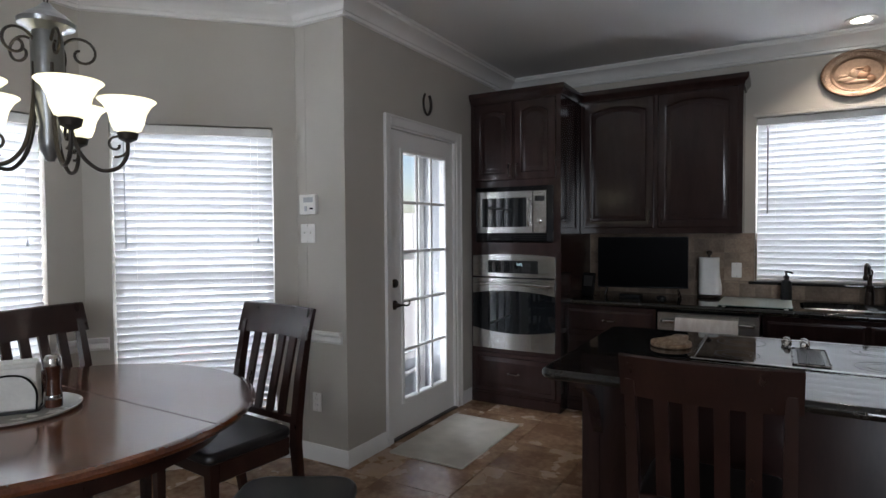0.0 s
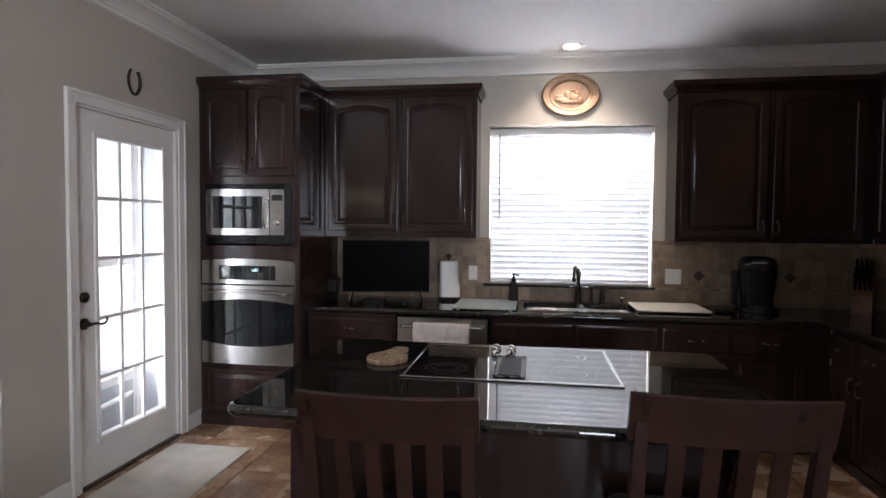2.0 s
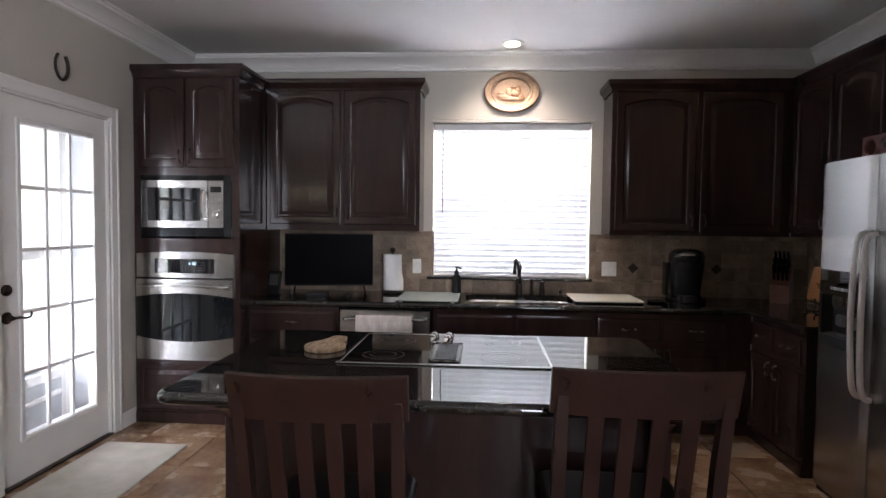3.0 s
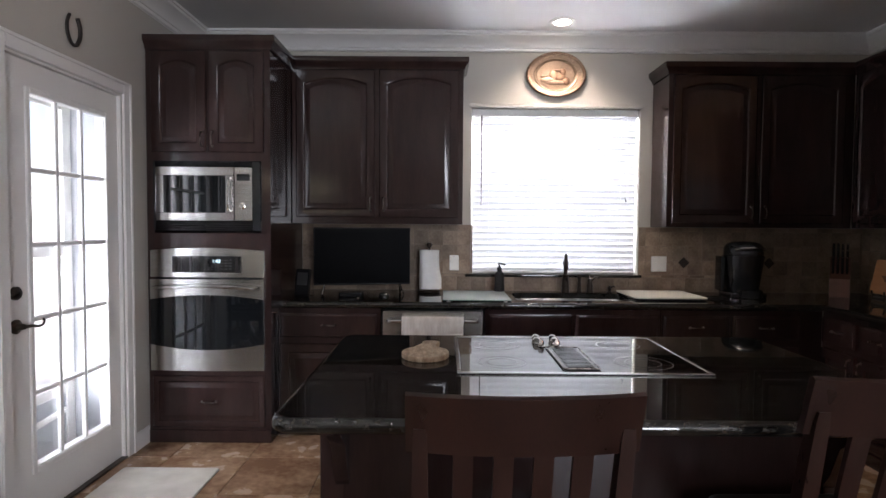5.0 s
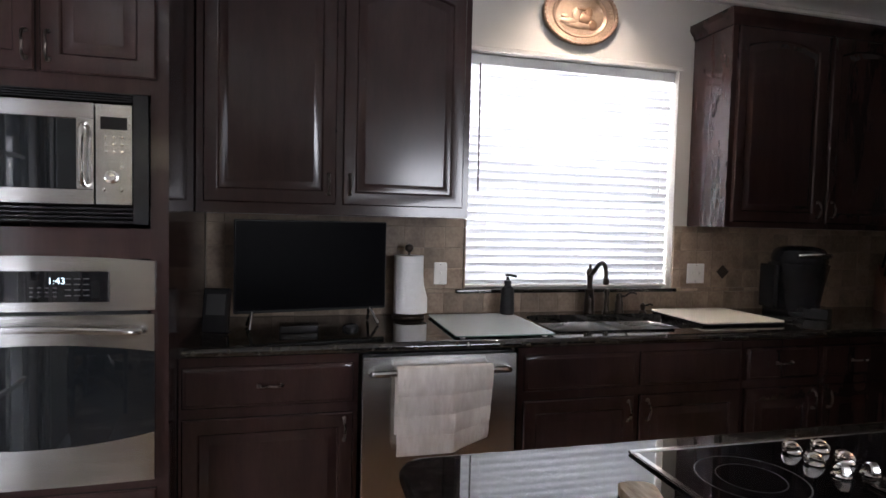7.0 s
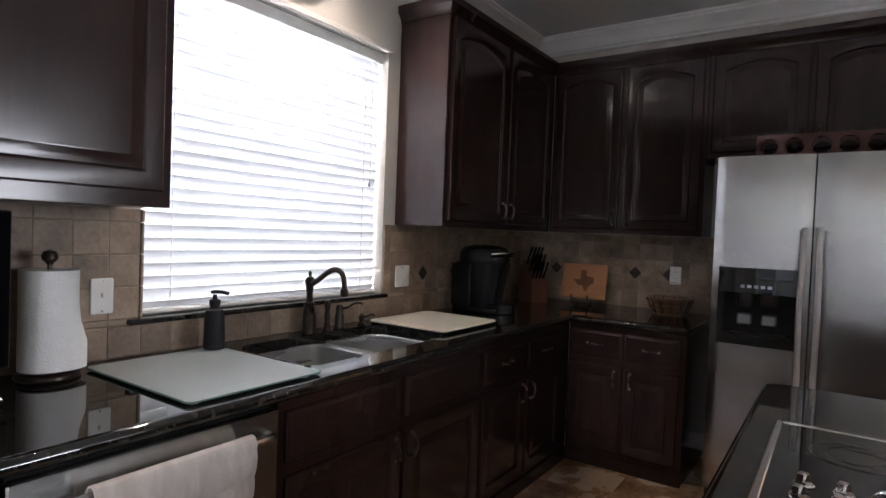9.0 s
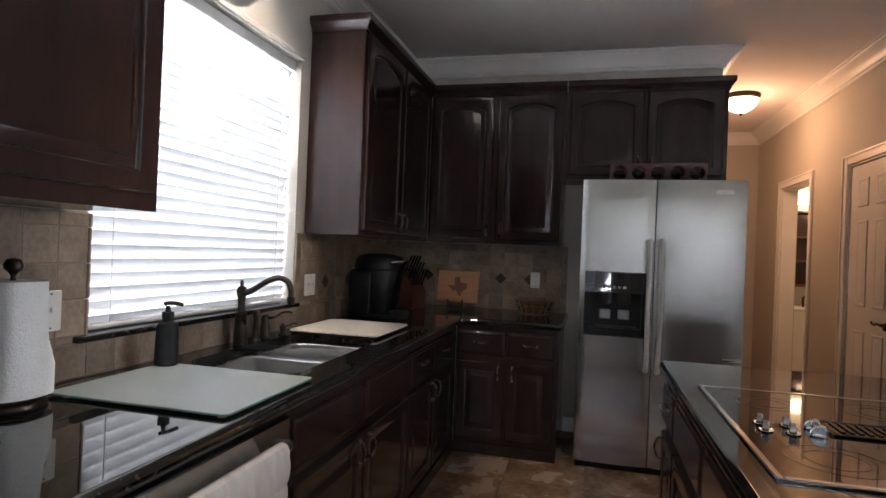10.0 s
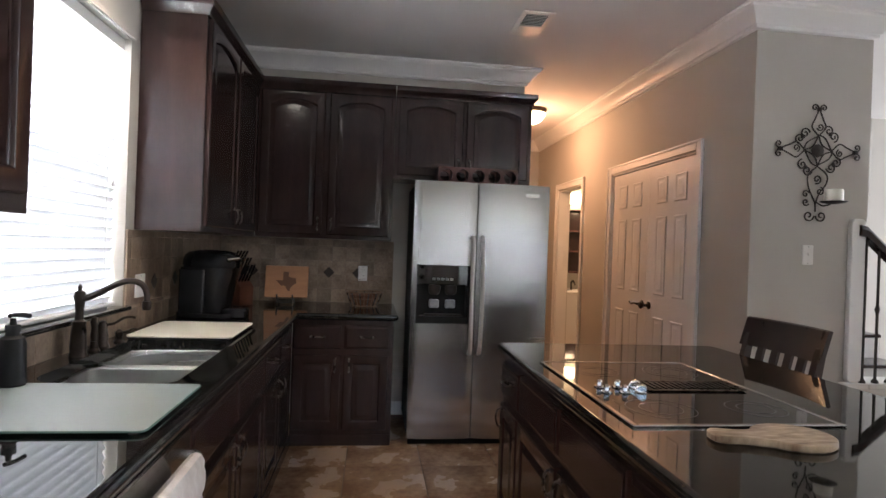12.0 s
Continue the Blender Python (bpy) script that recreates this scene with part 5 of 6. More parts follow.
for q in range(4):
    m4 = pose(0, 0, 0, 0, -90 * q)
    for a, b in (((38, 62), 1), ((20, 30), 1)):
        pet = [m4 @ Vector(p) for p in curve_points([(0, Y, 80 * U), (a[0] * U, Y, a[1] * U), (75 * U, Y, 0)], 8)]
        part("petal", tube(bmesh.new(), pet, K, 6), M_IRON, sc)
    for w in (-1, 1):
        dia = [m4 @ Vector((p[0], p[1], p[2])) for p in scroll((70 + w * 14) * U, (88 - w * 14) * U, 27 * U, 1.35, 45 + w * -125, w)]
        part("scroll", tube(bmesh.new(), dia, K, 6), M_IRON, sc)
    part("knot", turned(lathe(bmesh.new(), [(0.013, 0), (0.012, 0.007), (0.003, 0.010)], 6), m4 @ pose(66 * U, Y + 0.003, 86 * U, 90)), M_IRON, sc)
    if q != 2:
        for w in (-1, 1):
            arm = [m4 @ Vector(p) for p in curve_points([(w * 4 * U, Y, 78 * U), (w * 38 * U, Y, 118 * U), (w * 22 * U, Y, 160 * U), (w * 3 * U, Y, 205 * U)], 7)]
            part("arm", tube(bmesh.new(), arm, K, 6), M_IRON, sc)
            end = [m4 @ Vector(p) for p in scroll(w * 25 * U, 216 * U, 19 * U, 1.2, 90 + w * 100, -w)]
            part("scroll", tube(bmesh.new(), end, K, 6), M_IRON, sc)
        part("collar", turned(lathe(bmesh.new(), [(0.012, -0.010), (0.014, 0), (0.012, 0.010)], 8), m4 @ pose(0, Y, 208 * U)), M_IRON, sc)
        ins = [m4 @ Vector(p) for p in scroll(8 * U, 120 * U, 20 * U, 1.3, 200, 1)]
        part("scroll", tube(bmesh.new(), ins, K * 0.9, 6), M_IRON, sc)
wrought("stem", [(-4, -82), (-50, -125), (-45, -190), (-10, -260), (-4, -310)])
wrought("stem", [(4, -82), (52, -120), (52, -165), (15, -215), (-6, -270)])
volute(0, -145, 24, 1.4, 250, 1)
volute(18, -205, 22, 1.3, 80, -1)
volute(-60, -222, 19, 1.2, 20, 1)
volute(-58, -262, 19, 1.2, -30, -1)
volute(-40, -330, 30, 1.3, 0, -1)
volute(28, -330, 30, 1.3, 180, 1)
part("boss", turned(lathe(bmesh.new(), [(0.040, 0), (0.040, 0.006), (0.030, 0.012), (0.012, 0.013), (0.002, 0.018)], 8), pose(0, -0.014, 0, 90)), M_IRON, sc)
part("mount", turned(lathe(bmesh.new(), [(0.008, 0), (0.008, 0.0135)], 8), pose(0, -0.0002, 0, 90)), M_IRON, sc)
part("bracket", tube(bmesh.new(), curve_points([(0.0, -0.02, -0.300), (0.015, -0.05, -0.322), (0.04, -0.08, -0.315)], 5), K, 6), M_IRON, sc)
part("candle_tray", turned(lathe(bmesh.new(), [(0.012, -0.010), (0.055, -0.002), (0.070, 0.004), (0.068, 0.006), (0.05, 0.001), (0.004, 0.0)], 24), pose(0.045, -0.095, -0.305)), M_IRON, sc)
tagged(finish(turned(lathe(bmesh.new(), [(0.046, 0.0), (0.048, 0.004), (0.048, 0.064), (0.044, 0.072), (0.03, 0.066), (0.008, 0.062)], 24), facing("west", 2.10, 4.106, 1.965) @ pose(0.045, -0.095, -0.3025)), "pillar_candle", M_CANDLE, None, "short ivory pillar candle on the sconce tray"), category="candle")

# ceiling things
rl = thing("recessed_light", pose(1.22, 7.50, H), "lit recessed ceiling light in a white ring", "ceiling light")
part("trim_ring", lathe(bmesh.new(), [(0.062, -0.001), (0.062, -0.008), (0.088, -0.008), (0.092, -0.001)], 32), M_WHITE, rl, "white trim ring").data
part("bulb", lathe(bmesh.new(), [(0.001, -0.0205), (0.035, -0.019), (0.052, -0.013), (0.055, -0.0085), (0.001, -0.0085)], 24), M_BULB, rl, "lit bulb")
vn = thing("ceiling_vent", pose(2.60, 5.70, H), "white louvred ceiling air vent", "air vent")
part("frame", box(box(box(box(bmesh.new(), -0.19, 0.19, -0.10, -0.07, -0.008, -0.0005, 0.002), -0.19, 0.19, 0.07, 0.10, -0.008, -0.0005, 0.002), -0.19, -0.155, -0.07, 0.07, -0.008, -0.0005), 0.03, 0.19, -0.07, 0.07, -0.0105, -0.0005), M_WHITE, vn)
# Flat black sheet under the ceiling, painted-in shade between the louvres; no hollow behind.
part("backing", bx(-0.155, 0.03, -0.07, 0.07, -0.002, -0.0005), M_BLACK, vn, "black sheet standing in for shade inside the duct")
for k in range(8):
    part("slat", turned(box(bmesh.new(), -0.0045, 0.0045, -0.069, 0.069, -0.0008, 0.0008), pose(-0.143 + k * 0.0225, 0, -0.0075, 0, -38)), M_WHITE, vn)

hl = thing("hall_ceiling_lamp", pose(4.75, 5.09, H), "lit alabaster bowl ceiling lamp with bronze rim in the hall", "ceiling lamp")
part("canopy", lathe(bmesh.new(), [(0.15, -0.0005), (0.155, -0.015), (0.14, -0.035), (0.12, -0.045)], 28), M_BRONZE, hl, "bronze canopy")
part("shade", lathe(bmesh.new(), [(0.14, -0.046), (0.135, -0.07), (0.10, -0.12), (0.05, -0.15), (0.002, -0.158)], 28), M_HALLSH, hl, "lit amber glass bowl")
part("finial", lathe(bmesh.new(), [(0.012, -0.1585), (0.014, -0.17), (0.006, -0.18), (0.003, -0.19)], 12), M_BRONZE, hl)

# chandelier over the table
CHX, CHY = -1.416, 3.86
ch = thing("chandelier", pose(CHX, CHY, 0.03), "grey iron five-arm chandelier with lit alabaster bell shades", "chandelier")
part("column", lathe(bmesh.new(), [(0.012, 1.62), (0.03, 1.66), (0.035, 1.70), (0.03, 1.74), (0.05, 1.84), (0.05, 2.02), (0.045, 2.06), (0.085, 2.08), (0.088, 2.095), (0.06, 2.12), (0.03, 2.14), (0.012, 2.16)], 20), M_PEWTER, ch, "grey pewter column")
part("ceiling_canopy", lathe(bmesh.new(), [(0.02, H - 0.09), (0.05, H - 0.07), (0.065, H - 0.042), (0.065, H - 0.0305)], 20), M_IRON, ch)
for k in range(16):
    z = 2.175 + k * 0.0328
    part("chain_link", turned(tube(bmesh.new(), [(0.012 * math.cos(radians(a)), 0, 0.022 * math.sin(radians(a))) for a in range(0, 361, 30)], 0.003, 5), pose(0, 0, z, 0, 0, 90 * (k % 2))), M_IRON, ch)
for k in range(5):
    a = 60 + 72 * k
    m = pose(0, 0, 0, 0, 0, a)
    part("arm", turned(tube(bmesh.new(), curve_points([(0.045, 0, 1.95), (0.05, 0, 1.82), (0.08, 0, 1.67), (0.14, 0, 1.60), (0.20, 0, 1.605), (0.232, 0, 1.65), (0.237, 0, 1.705)], 6), 0.007, 8), m), M_IRON, ch)
    part("scroll", turned(tube(bmesh.new(), [(p[0], 0, p[2]) for p in scroll(0.10, 2.00, 0.065, 1.25, 200, -1)], 0.005, 6), m), M_IRON, ch)
    part("scroll", turned(tube(bmesh.new(), [(p[0], 0, p[2]) for p in scroll(0.20, 1.69, 0.045, 1.3, 260, 1)], 0.005, 6), m), M_IRON, ch)
    part("cup", turned(lathe(bmesh.new(), [(0.0080, 1.7000), (0.0300, 1.7120), (0.0360, 1.7350), (0.0300, 1.7380)], 18, 0.237), m), M_IRON, ch)
    sh = part("shade", turned(lathe(bmesh.new(), [(0.0255, 1.7385), (0.0450, 1.7450), (0.0558, 1.7700), (0.0631, 1.8050), (0.0793, 1.8350), (0.0973, 1.8520), (0.0955, 1.8550), (0.0756, 1.8390), (0.0586, 1.8070), (0.0513, 1.7700), (0.0405, 1.7500), (0.0009, 1.7450)], 28, 0.237, cap=False), m), M_SHADE, ch, "lit alabaster bell shade")


# ---- furniture ----
def dining_chair(label, group):
    """Seat centre over the origin, back towards -y."""
    c = thing("dining_chair", pose(0, 0, 0), label, "chair", group)
    part("seat", slab(bmesh.new(), -0.225, 0.225, -0.19, 0.245, 0.445, 0.49, 0.05, 0.02), M_LEATHER, c, "padded black leather seat")
    part("seat_frame", box(bmesh.new(), -0.205, 0.205, -0.18, 0.183, 0.365, 0.4445, 0.004), M_CHAIR, c)
    for s in (-1, 1):
        part("leg", loft(bmesh.new(), [[(s * 0.19 + a * w, 0.205 + b * w, z) for a, b in ((-1, -1), (1, -1), (1, 1), (-1, 1))] for w, z in ((0.015, 0), (0.021, 0.4445))]), M_CHAIR, c)
        rear = bmesh.new()
        rows = []
        for z, y, w in ((0.0, -0.26, 0.017), (0.2, -0.225, 0.019), (0.40, -0.205, 0.021), (0.50, -0.21, 0.021), (0.70, -0.24, 0.020), (0.88, -0.280, 0.017), (0.905, -0.287, 0.014)):
            rows.append([(s * 0.215 + a * w * 0.9, y + b * w, z) for a, b in ((-1, -1), (1, -1), (1, 1), (-1, 1))])
        loft(rear, rows)
        part("leg", rear, M_CHAIR, c)
    tr = bmesh.new()
    rows = []
    for k in range(15):
        a = 2 * k / 14 - 1
        x, bow = a * 0.245, 0.032 * (a * a - 1)
        yb, yt = -0.262 + bow, -0.302 + bow
        th_ = 0.011
        rows.append([(x, yb - th_, 0.85), (x, yb + th_, 0.85), (x, yt + th_, 0.978), (x, yt, 0.983), (x, yt - th_, 0.978)])
    loft(tr, rows)
    part("top_rail", tr, M_CHAIR, c)
    for k in range(4):
        x = -0.125 + k * 0.25 / 3
        bow = 0.028 * ((x / 0.245) ** 2 - 1)
        rows = []
        for z, y in ((0.52, -0.203), (0.62, -0.212 + bow * 0.5), (0.74, -0.232 + bow), (0.852, -0.262 + bow)):
            rows.append([(x - 0.021, y - 0.007, z), (x + 0.021, y - 0.007, z), (x + 0.021, y + 0.007, z), (x - 0.021, y + 0.007, z)])
        part("back_slat", loft(bmesh.new(), rows), M_CHAIR, c)
    part("back_rail", box(bmesh.new(), -0.20, 0.20, -0.222, -0.198, 0.49, 0.525, 0.004), M_CHAIR, c)
    return c


# origin is 0.30 in front of the top of the back
c0 = dining_chair("dark cherry slat-back chair with black seat at the island", "chairs at the island")
CHS = Matrix.Diagonal((1.02, 1.0, 1.03, 1))
c0.matrix_basis = pose(0.577, 4.960, 0, 0, 0, 1) @ CHS
c1 = copy_thing(c0, pose(1.475, 5.038, 0, 0, 0, 1) @ Matrix.Diagonal((1.03, 1.0, 1.018, 1)))
for x, y, a, lb in ((-1.37, 4.53, 175.5, "dark cherry slat-back chair with black seat by the bay window"), (-2.03, 4.225, 277, "dark cherry slat-back chair with black seat by the west window")):
    cc = copy_thing(c0, pose(x, y, 0, 0, 0, a) @ CHS)
    tagged(cc, label=lb, group="chairs round the table")
stl = thing("stool", pose(-0.66, 4.21, 0, 0, 0, 30), "low dark cherry stool with padded black leather seat", "stool")
part("seat", slab(bmesh.new(), -0.21, 0.21, -0.21, 0.21, 0.44, 0.49, 0.09, 0.022), M_LEATHER, stl, "padded black leather seat")
part("frame", box(bmesh.new(), -0.18, 0.18, -0.18, 0.18, 0.38, 0.4395, 0.004), M_CHAIR, stl)
for sx in (-1, 1):
    for sy in (-1, 1):
        part("leg", box(bmesh.new(), sx * 0.16 - 0.018, sx * 0.16 + 0.018, sy * 0.16 - 0.018, sy * 0.16 + 0.018, 0, 0.3795, 0.004), M_CHAIR, stl)

tab = thing("round_table", pose(-1.55, 3.87, 0), "round cherry veneer dining table with dark rounded edge", "dining table")
part("tabletop", lathe(bmesh.new(), [(0.70, 0.722), (0.725, 0.724), (0.738, 0.732), (0.742, 0.744), (0.735, 0.755), (0.718, 0.76), (0.714, 0.76), (0.001, 0.76)], 72), M_TABLE, tab)
part("leaf_seam", bx(-0.73, 0.73, 0.205, 0.208, 0.7602, 0.7606), M_CHAIR, tab, "thin dark leaf seam")
part("apron", lathe(bmesh.new(), [(0.60, 0.64), (0.62, 0.64), (0.62, 0.7215), (0.60, 0.7215), (0.60, 0.64)], 48, cap=False), M_CHAIR, tab)
part("pedestal", lathe(bmesh.new(), [(0.16, 0.06), (0.17, 0.12), (0.10, 0.20), (0.085, 0.32), (0.12, 0.45), (0.11, 0.56), (0.16, 0.64), (0.20, 0.7215)], 32), M_CHAIR, tab)
for k in range(4):
    part("foot", turned(loft(bmesh.new(), [[(x, -w, z0_), (x, w, z0_), (x, w, z1_), (x, -w, z1_)] for x, w, z0_, z1_ in ((0.10, 0.035, 0.06, 0.16), (0.28, 0.032, 0.03, 0.10), (0.42, 0.03, 0.0, 0.05))]), pose(0, 0, 0, 0, 0, 45 + 90 * k)), M_CHAIR, tab)

TT = 0.7605
TRX, TRY = -1.60, 3.81
tray = tagged(finish(turned(lathe(bmesh.new(), [(0.175, 0.0), (0.20, 0.006), (0.205, 0.014), (0.20, 0.016), (0.185, 0.010), (0.001, 0.009)], 48), pose(TRX, TRY, TT)), "lazy_susan", M_PLATE, None, "round grey ceramic turntable tray on the dining table"), category="tray")
nh = thing("napkin_holder", pose(TRX + 0.02, TRY - 0.02, TT + 0.0095, 0, 0, 55), "black wire napkin holder full of white napkins", "napkin holder")
part("base", slab(bmesh.new(), -0.09, 0.09, -0.05, 0.05, 0, 0.008, 0.02, 0.003), M_BLACK, nh)
for s in (-1, 1):
    part("side", tube(bmesh.new(), curve_points([(-0.08, s * 0.045, 0.008), (-0.08, s * 0.045, 0.08), (-0.04, s * 0.045, 0.13), (0.04, s * 0.045, 0.13), (0.08, s * 0.045, 0.08), (0.08, s * 0.045, 0.008)], 5), 0.004, 6), M_BLACK, nh)
nk = thing("napkins", nh.matrix_basis @ pose(0, 0, 0.0085), "stack of folded white paper napkins in the holder", "napkins")
for k in range(5):
    h = 0.175 - 0.012 * abs(k - 2)
    part("napkin", box(bmesh.new(), -0.082, 0.082, -0.038 + k * 0.016, -0.025 + k * 0.016, 0, h, 0.005), M_NAPKIN, nk)
for dx, dy in ((0.085, 0.085), (-0.10, -0.04)):
    g = thing("pepper_grinder", pose(TRX + dx, TRY + dy, TT + 0.0095), "dark walnut and steel grinder on the tray", "pepper grinder", "grinders on the tray")
    part("body", lathe(bmesh.new(), [(0.028, 0), (0.029, 0.02), (0.023, 0.07), (0.021, 0.11), (0.026, 0.15)], 20), M_WALNUT, g)
    part("cap", lathe(bmesh.new(), [(0.027, 0.1502), (0.028, 0.175), (0.022, 0.188), (0.004, 0.19)], 20), M_STEEL, g, "steel cap")
    part("band", lathe(bmesh.new(), [(0.0292, 0.03), (0.0297, 0.032), (0.0285, 0.045), (0.0262, 0.045)], 20), M_STEEL, g, "steel band")

# door mat
dm = thing("door_mat", pose(0, 0, 0), "pale beige woven mat on the tiles at the patio door", "mat")
part("mat_body", slab(bmesh.new(), -1.345, -0.815, 5.73, 6.60, 0.0005, 0.012, 0.02, 0.005), M_MAT, dm)

# ---- worktop things ----
tv = thing("television", pose(-0.158, 7.505, CT, 0, 0, 11), "small black flat television on two chrome feet", "television")
part("bezel", box(bmesh.new(), -0.336, 0.336, -0.004, 0.02, 0.068, 0.470, 0.004), M_BEZEL, tv)
part("screen", bx(-0.330, 0.330, -0.0055, -0.0042, 0.080, 0.464), M_TVSCREEN, tv, "dark glossy screen")
part("rear_housing", box(bmesh.new(), -0.22, 0.22, 0.0202, 0.055, 0.11, 0.36, 0.01), M_BLACK, tv)
for s in (-1, 1):
    part("foot", tube(bmesh.new(), [(s * 0.26, 0.01, 0.08), (s * 0.280, -0.065, 0.007)], 0.007, 8), M_CHROME, tv, "chrome foot")
    part("foot", tube(bmesh.new(), [(s * 0.26, 0.012, 0.08), (s * 0.275, 0.075, 0.007)], 0.007, 8), M_CHROME, tv, "chrome foot")
bxx = thing("media_box", pose(-0.22, 7.40, CT), "small black media box under the television", "media player")
part("case", slab(bmesh.new(), -0.08, 0.08, -0.05, 0.05, 0.0005, 0.03, 0.01, 0.003), M_BLACK, bxx)
rm = thing("computer_mouse", pose(0.0, 7.42, CT), "small black rounded remote puck under the television", "remote")
part("case", lathe(bmesh.new(), [(0.035, 0), (0.036, 0.01), (0.025, 0.022), (0.004, 0.025)], 20, ry=0.7), M_BLACK, rm)
rf = thing("framed_clock", pose(-0.555, 7.36, CT, 0, 0, -14), "small black table weather clock leaning by the oven unit", "clock")
part("frame", turned(box(bmesh.new(), -0.055, 0.055, 0, 0.022, 0.0, 0.185, 0.006), pose(0, 0, 0.004, -10)), M_BLACK, rf)
part("display", turned(bx(-0.038, 0.038, -0.0015, -0.0003, 0.075, 0.16), pose(0, 0, 0.004, -10)), M_SLATE, rf, "grey display")
part("stand", box(bmesh.new(), -0.045, 0.045, 0.0, 0.075, 0.0, 0.0035, 0.001), M_BLACK, rf)

pt = thing("paper_towel_holder", pose(0.305, 7.69, CT), "white paper towel roll on a bronze stand", "paper towels")
part("base", lathe(bmesh.new(), [(0.078, 0), (0.082, 0.006), (0.08, 0.014), (0.07, 0.018), (0.074, 0.024), (0.01, 0.026)], 32), M_BRONZE, pt, "bronze base")
part("post", lathe(bmesh.new(), [(0.006, 0.026), (0.006, 0.322)], 10), M_BRONZE, pt)
part("knob", lathe(bmesh.new(), [(0.008, 0.3222), (0.009, 0.326), (0.02, 0.336), (0.022, 0.347), (0.016, 0.36), (0.003, 0.365)], 18), M_BRONZE, pt, "bronze ball knob")
roll = bmesh.new()
n = 40
rows = []
for z in (0.027, 0.05, 0.10, 0.16, 0.22, 0.308):
    lp = []
    for k in range(n):
        a = 2 * math.pi * k / n
        flap = 0.022 * max(0, math.cos(a + 0.4)) ** 4 * max(0, 1 - max(0, z - 0.10) / 0.08)
        r = 0.073 + flap
        lp.append((r * math.cos(a), r * math.sin(a), z))
    rows.append(lp)
loft(roll, rows)
part("roll", roll, M_PAPER, pt, "white embossed paper roll")

so = thing("soap_bottle", pose(0.820, 7.67, CT), "matt black soap bottle with pump by the sink", "soap dispenser")
part("bottle", lathe(bmesh.new(), [(0.034, 0.0125), (0.038, 0.018), (0.036, 0.06), (0.034, 0.13), (0.03, 0.148), (0.018, 0.156), (0.016, 0.166)], 24), M_MATT, so)
part("base_ring", lathe(bmesh.new(), [(0.036, 0.0), (0.038, 0.004), (0.035, 0.0122)], 24), M_MATT, so)
part("collar", lathe(bmesh.new(), [(0.019, 0.1662), (0.019, 0.185), (0.009, 0.187), (0.007, 0.205)], 18), M_MATT, so)
part("pump", tube(bmesh.new(), curve_points([(-0.012, 0.003, 0.212), (0, 0, 0.214), (0.02, -0.012, 0.212), (0.04, -0.024, 0.206)], 4), 0.0065, 8), M_MATT, so)

gb = thing("glass_cutting_board", pose(0.630, 7.425, CT), "frosted green glass cutting board on the worktop", "cutting board")
for sx in (-1, 1):
    for sy in (-1, 1):
        part("foot", turned(lathe(bmesh.new(), [(0.012, 0), (0.012, 0.006)], 12), pose(sx * 0.185, sy * 0.235, 0.0004)), M_WHITE, gb)
part("plate", slab(bmesh.new(), -0.225, 0.225, -0.275, 0.275, 0.0066, 0.0105, 0.02, 0.001), M_GBEDGE, gb)
part("frosting", slab(bmesh.new(), -0.222, 0.222, -0.272, 0.272, 0.0107, 0.0117, 0.018, 0.0005), M_GBOARD, gb, "frosted top")
cb = thing("plastic_cutting_board", pose(1.925, 7.487, CT, 0, 0, 0), "cream plastic cutting board with dark edge by the sink", "cutting board")
part("board", slab(bmesh.new(), -0.242, 0.242, -0.222, 0.222, 0.002, 0.013, 0.03, 0.004), M_BLACK, cb, "dark lower board")
part("top_board", slab(bmesh.new(), -0.245, 0.245, -0.225, 0.225, 0.0132, 0.021, 0.032, 0.003), M_CREAM, cb)

ck = thing("coffee_maker", pose(2.555, 7.60, CT, 0, 0, -8) @ Matrix.Diagonal((1.0, 1.12, 1.07, 1)), "glossy black single-serve coffee maker on the worktop", "coffee maker")
part("base", slab(bmesh.new(), -0.125, 0.125, -0.16, 0.14, 0.0005, 0.03, 0.07, 0.008), M_BLACK, ck)
cb_ = bmesh.new()
loft(cb_, [[(f * 0.122 * math.copysign(abs(math.cos(a)) ** 0.7, math.cos(a)), g + h_ * math.copysign(abs(math.sin(a)) ** 0.7, math.sin(a)), z) for a in [2 * math.pi * (k + 0.5) / 32 for k in range(32)]] for f, g, h_, z in ((0.80, 0.01, 0.115, 0.0305), (0.84, 0.008, 0.120, 0.06), (0.92, 0.0, 0.130, 0.16), (0.99, -0.010, 0.145, 0.262), (0.99, -0.010, 0.145, 0.2698))])
part("tower", cb_, M_BLACK, ck)
part("water_tank", slab(bmesh.new(), -0.150, -0.1215, -0.03, 0.10, 0.0305, 0.262, 0.012, 0.006), M_BLACK, ck, "dark water tank")
hd = bmesh.new()
rows = []
for f, z in ((0.96, 0.2702), (1.0, 0.285), (0.99, 0.31), (0.93, 0.335), (0.80, 0.352), (0.5, 0.363), (0.1, 0.366)):
    rows.append([(0.125 * f * math.cos(a), -0.015 + 0.15 * f * math.sin(a), z) for a in [2 * math.pi * i / 28 for i in range(28)]])
loft(hd, rows)
part("head", hd, M_BLACK, ck)
part("handle", tube(bmesh.new(), curve_points([(-0.095, -0.125, 0.312), (-0.055, -0.163, 0.318), (0, -0.175, 0.320), (0.055, -0.163, 0.318), (0.095, -0.125, 0.312)], 5), 0.009, 8, flat=1.6), M_STEEL, ck, "silver lid handle")
part("drip_tray", lathe(bmesh.new(), [(0.075, 0.0005), (0.080, 0.006), (0.080, 0.05), (0.074, 0.056), (0.002, 0.055)], 24, 0, -0.135), M_BLACK, ck)
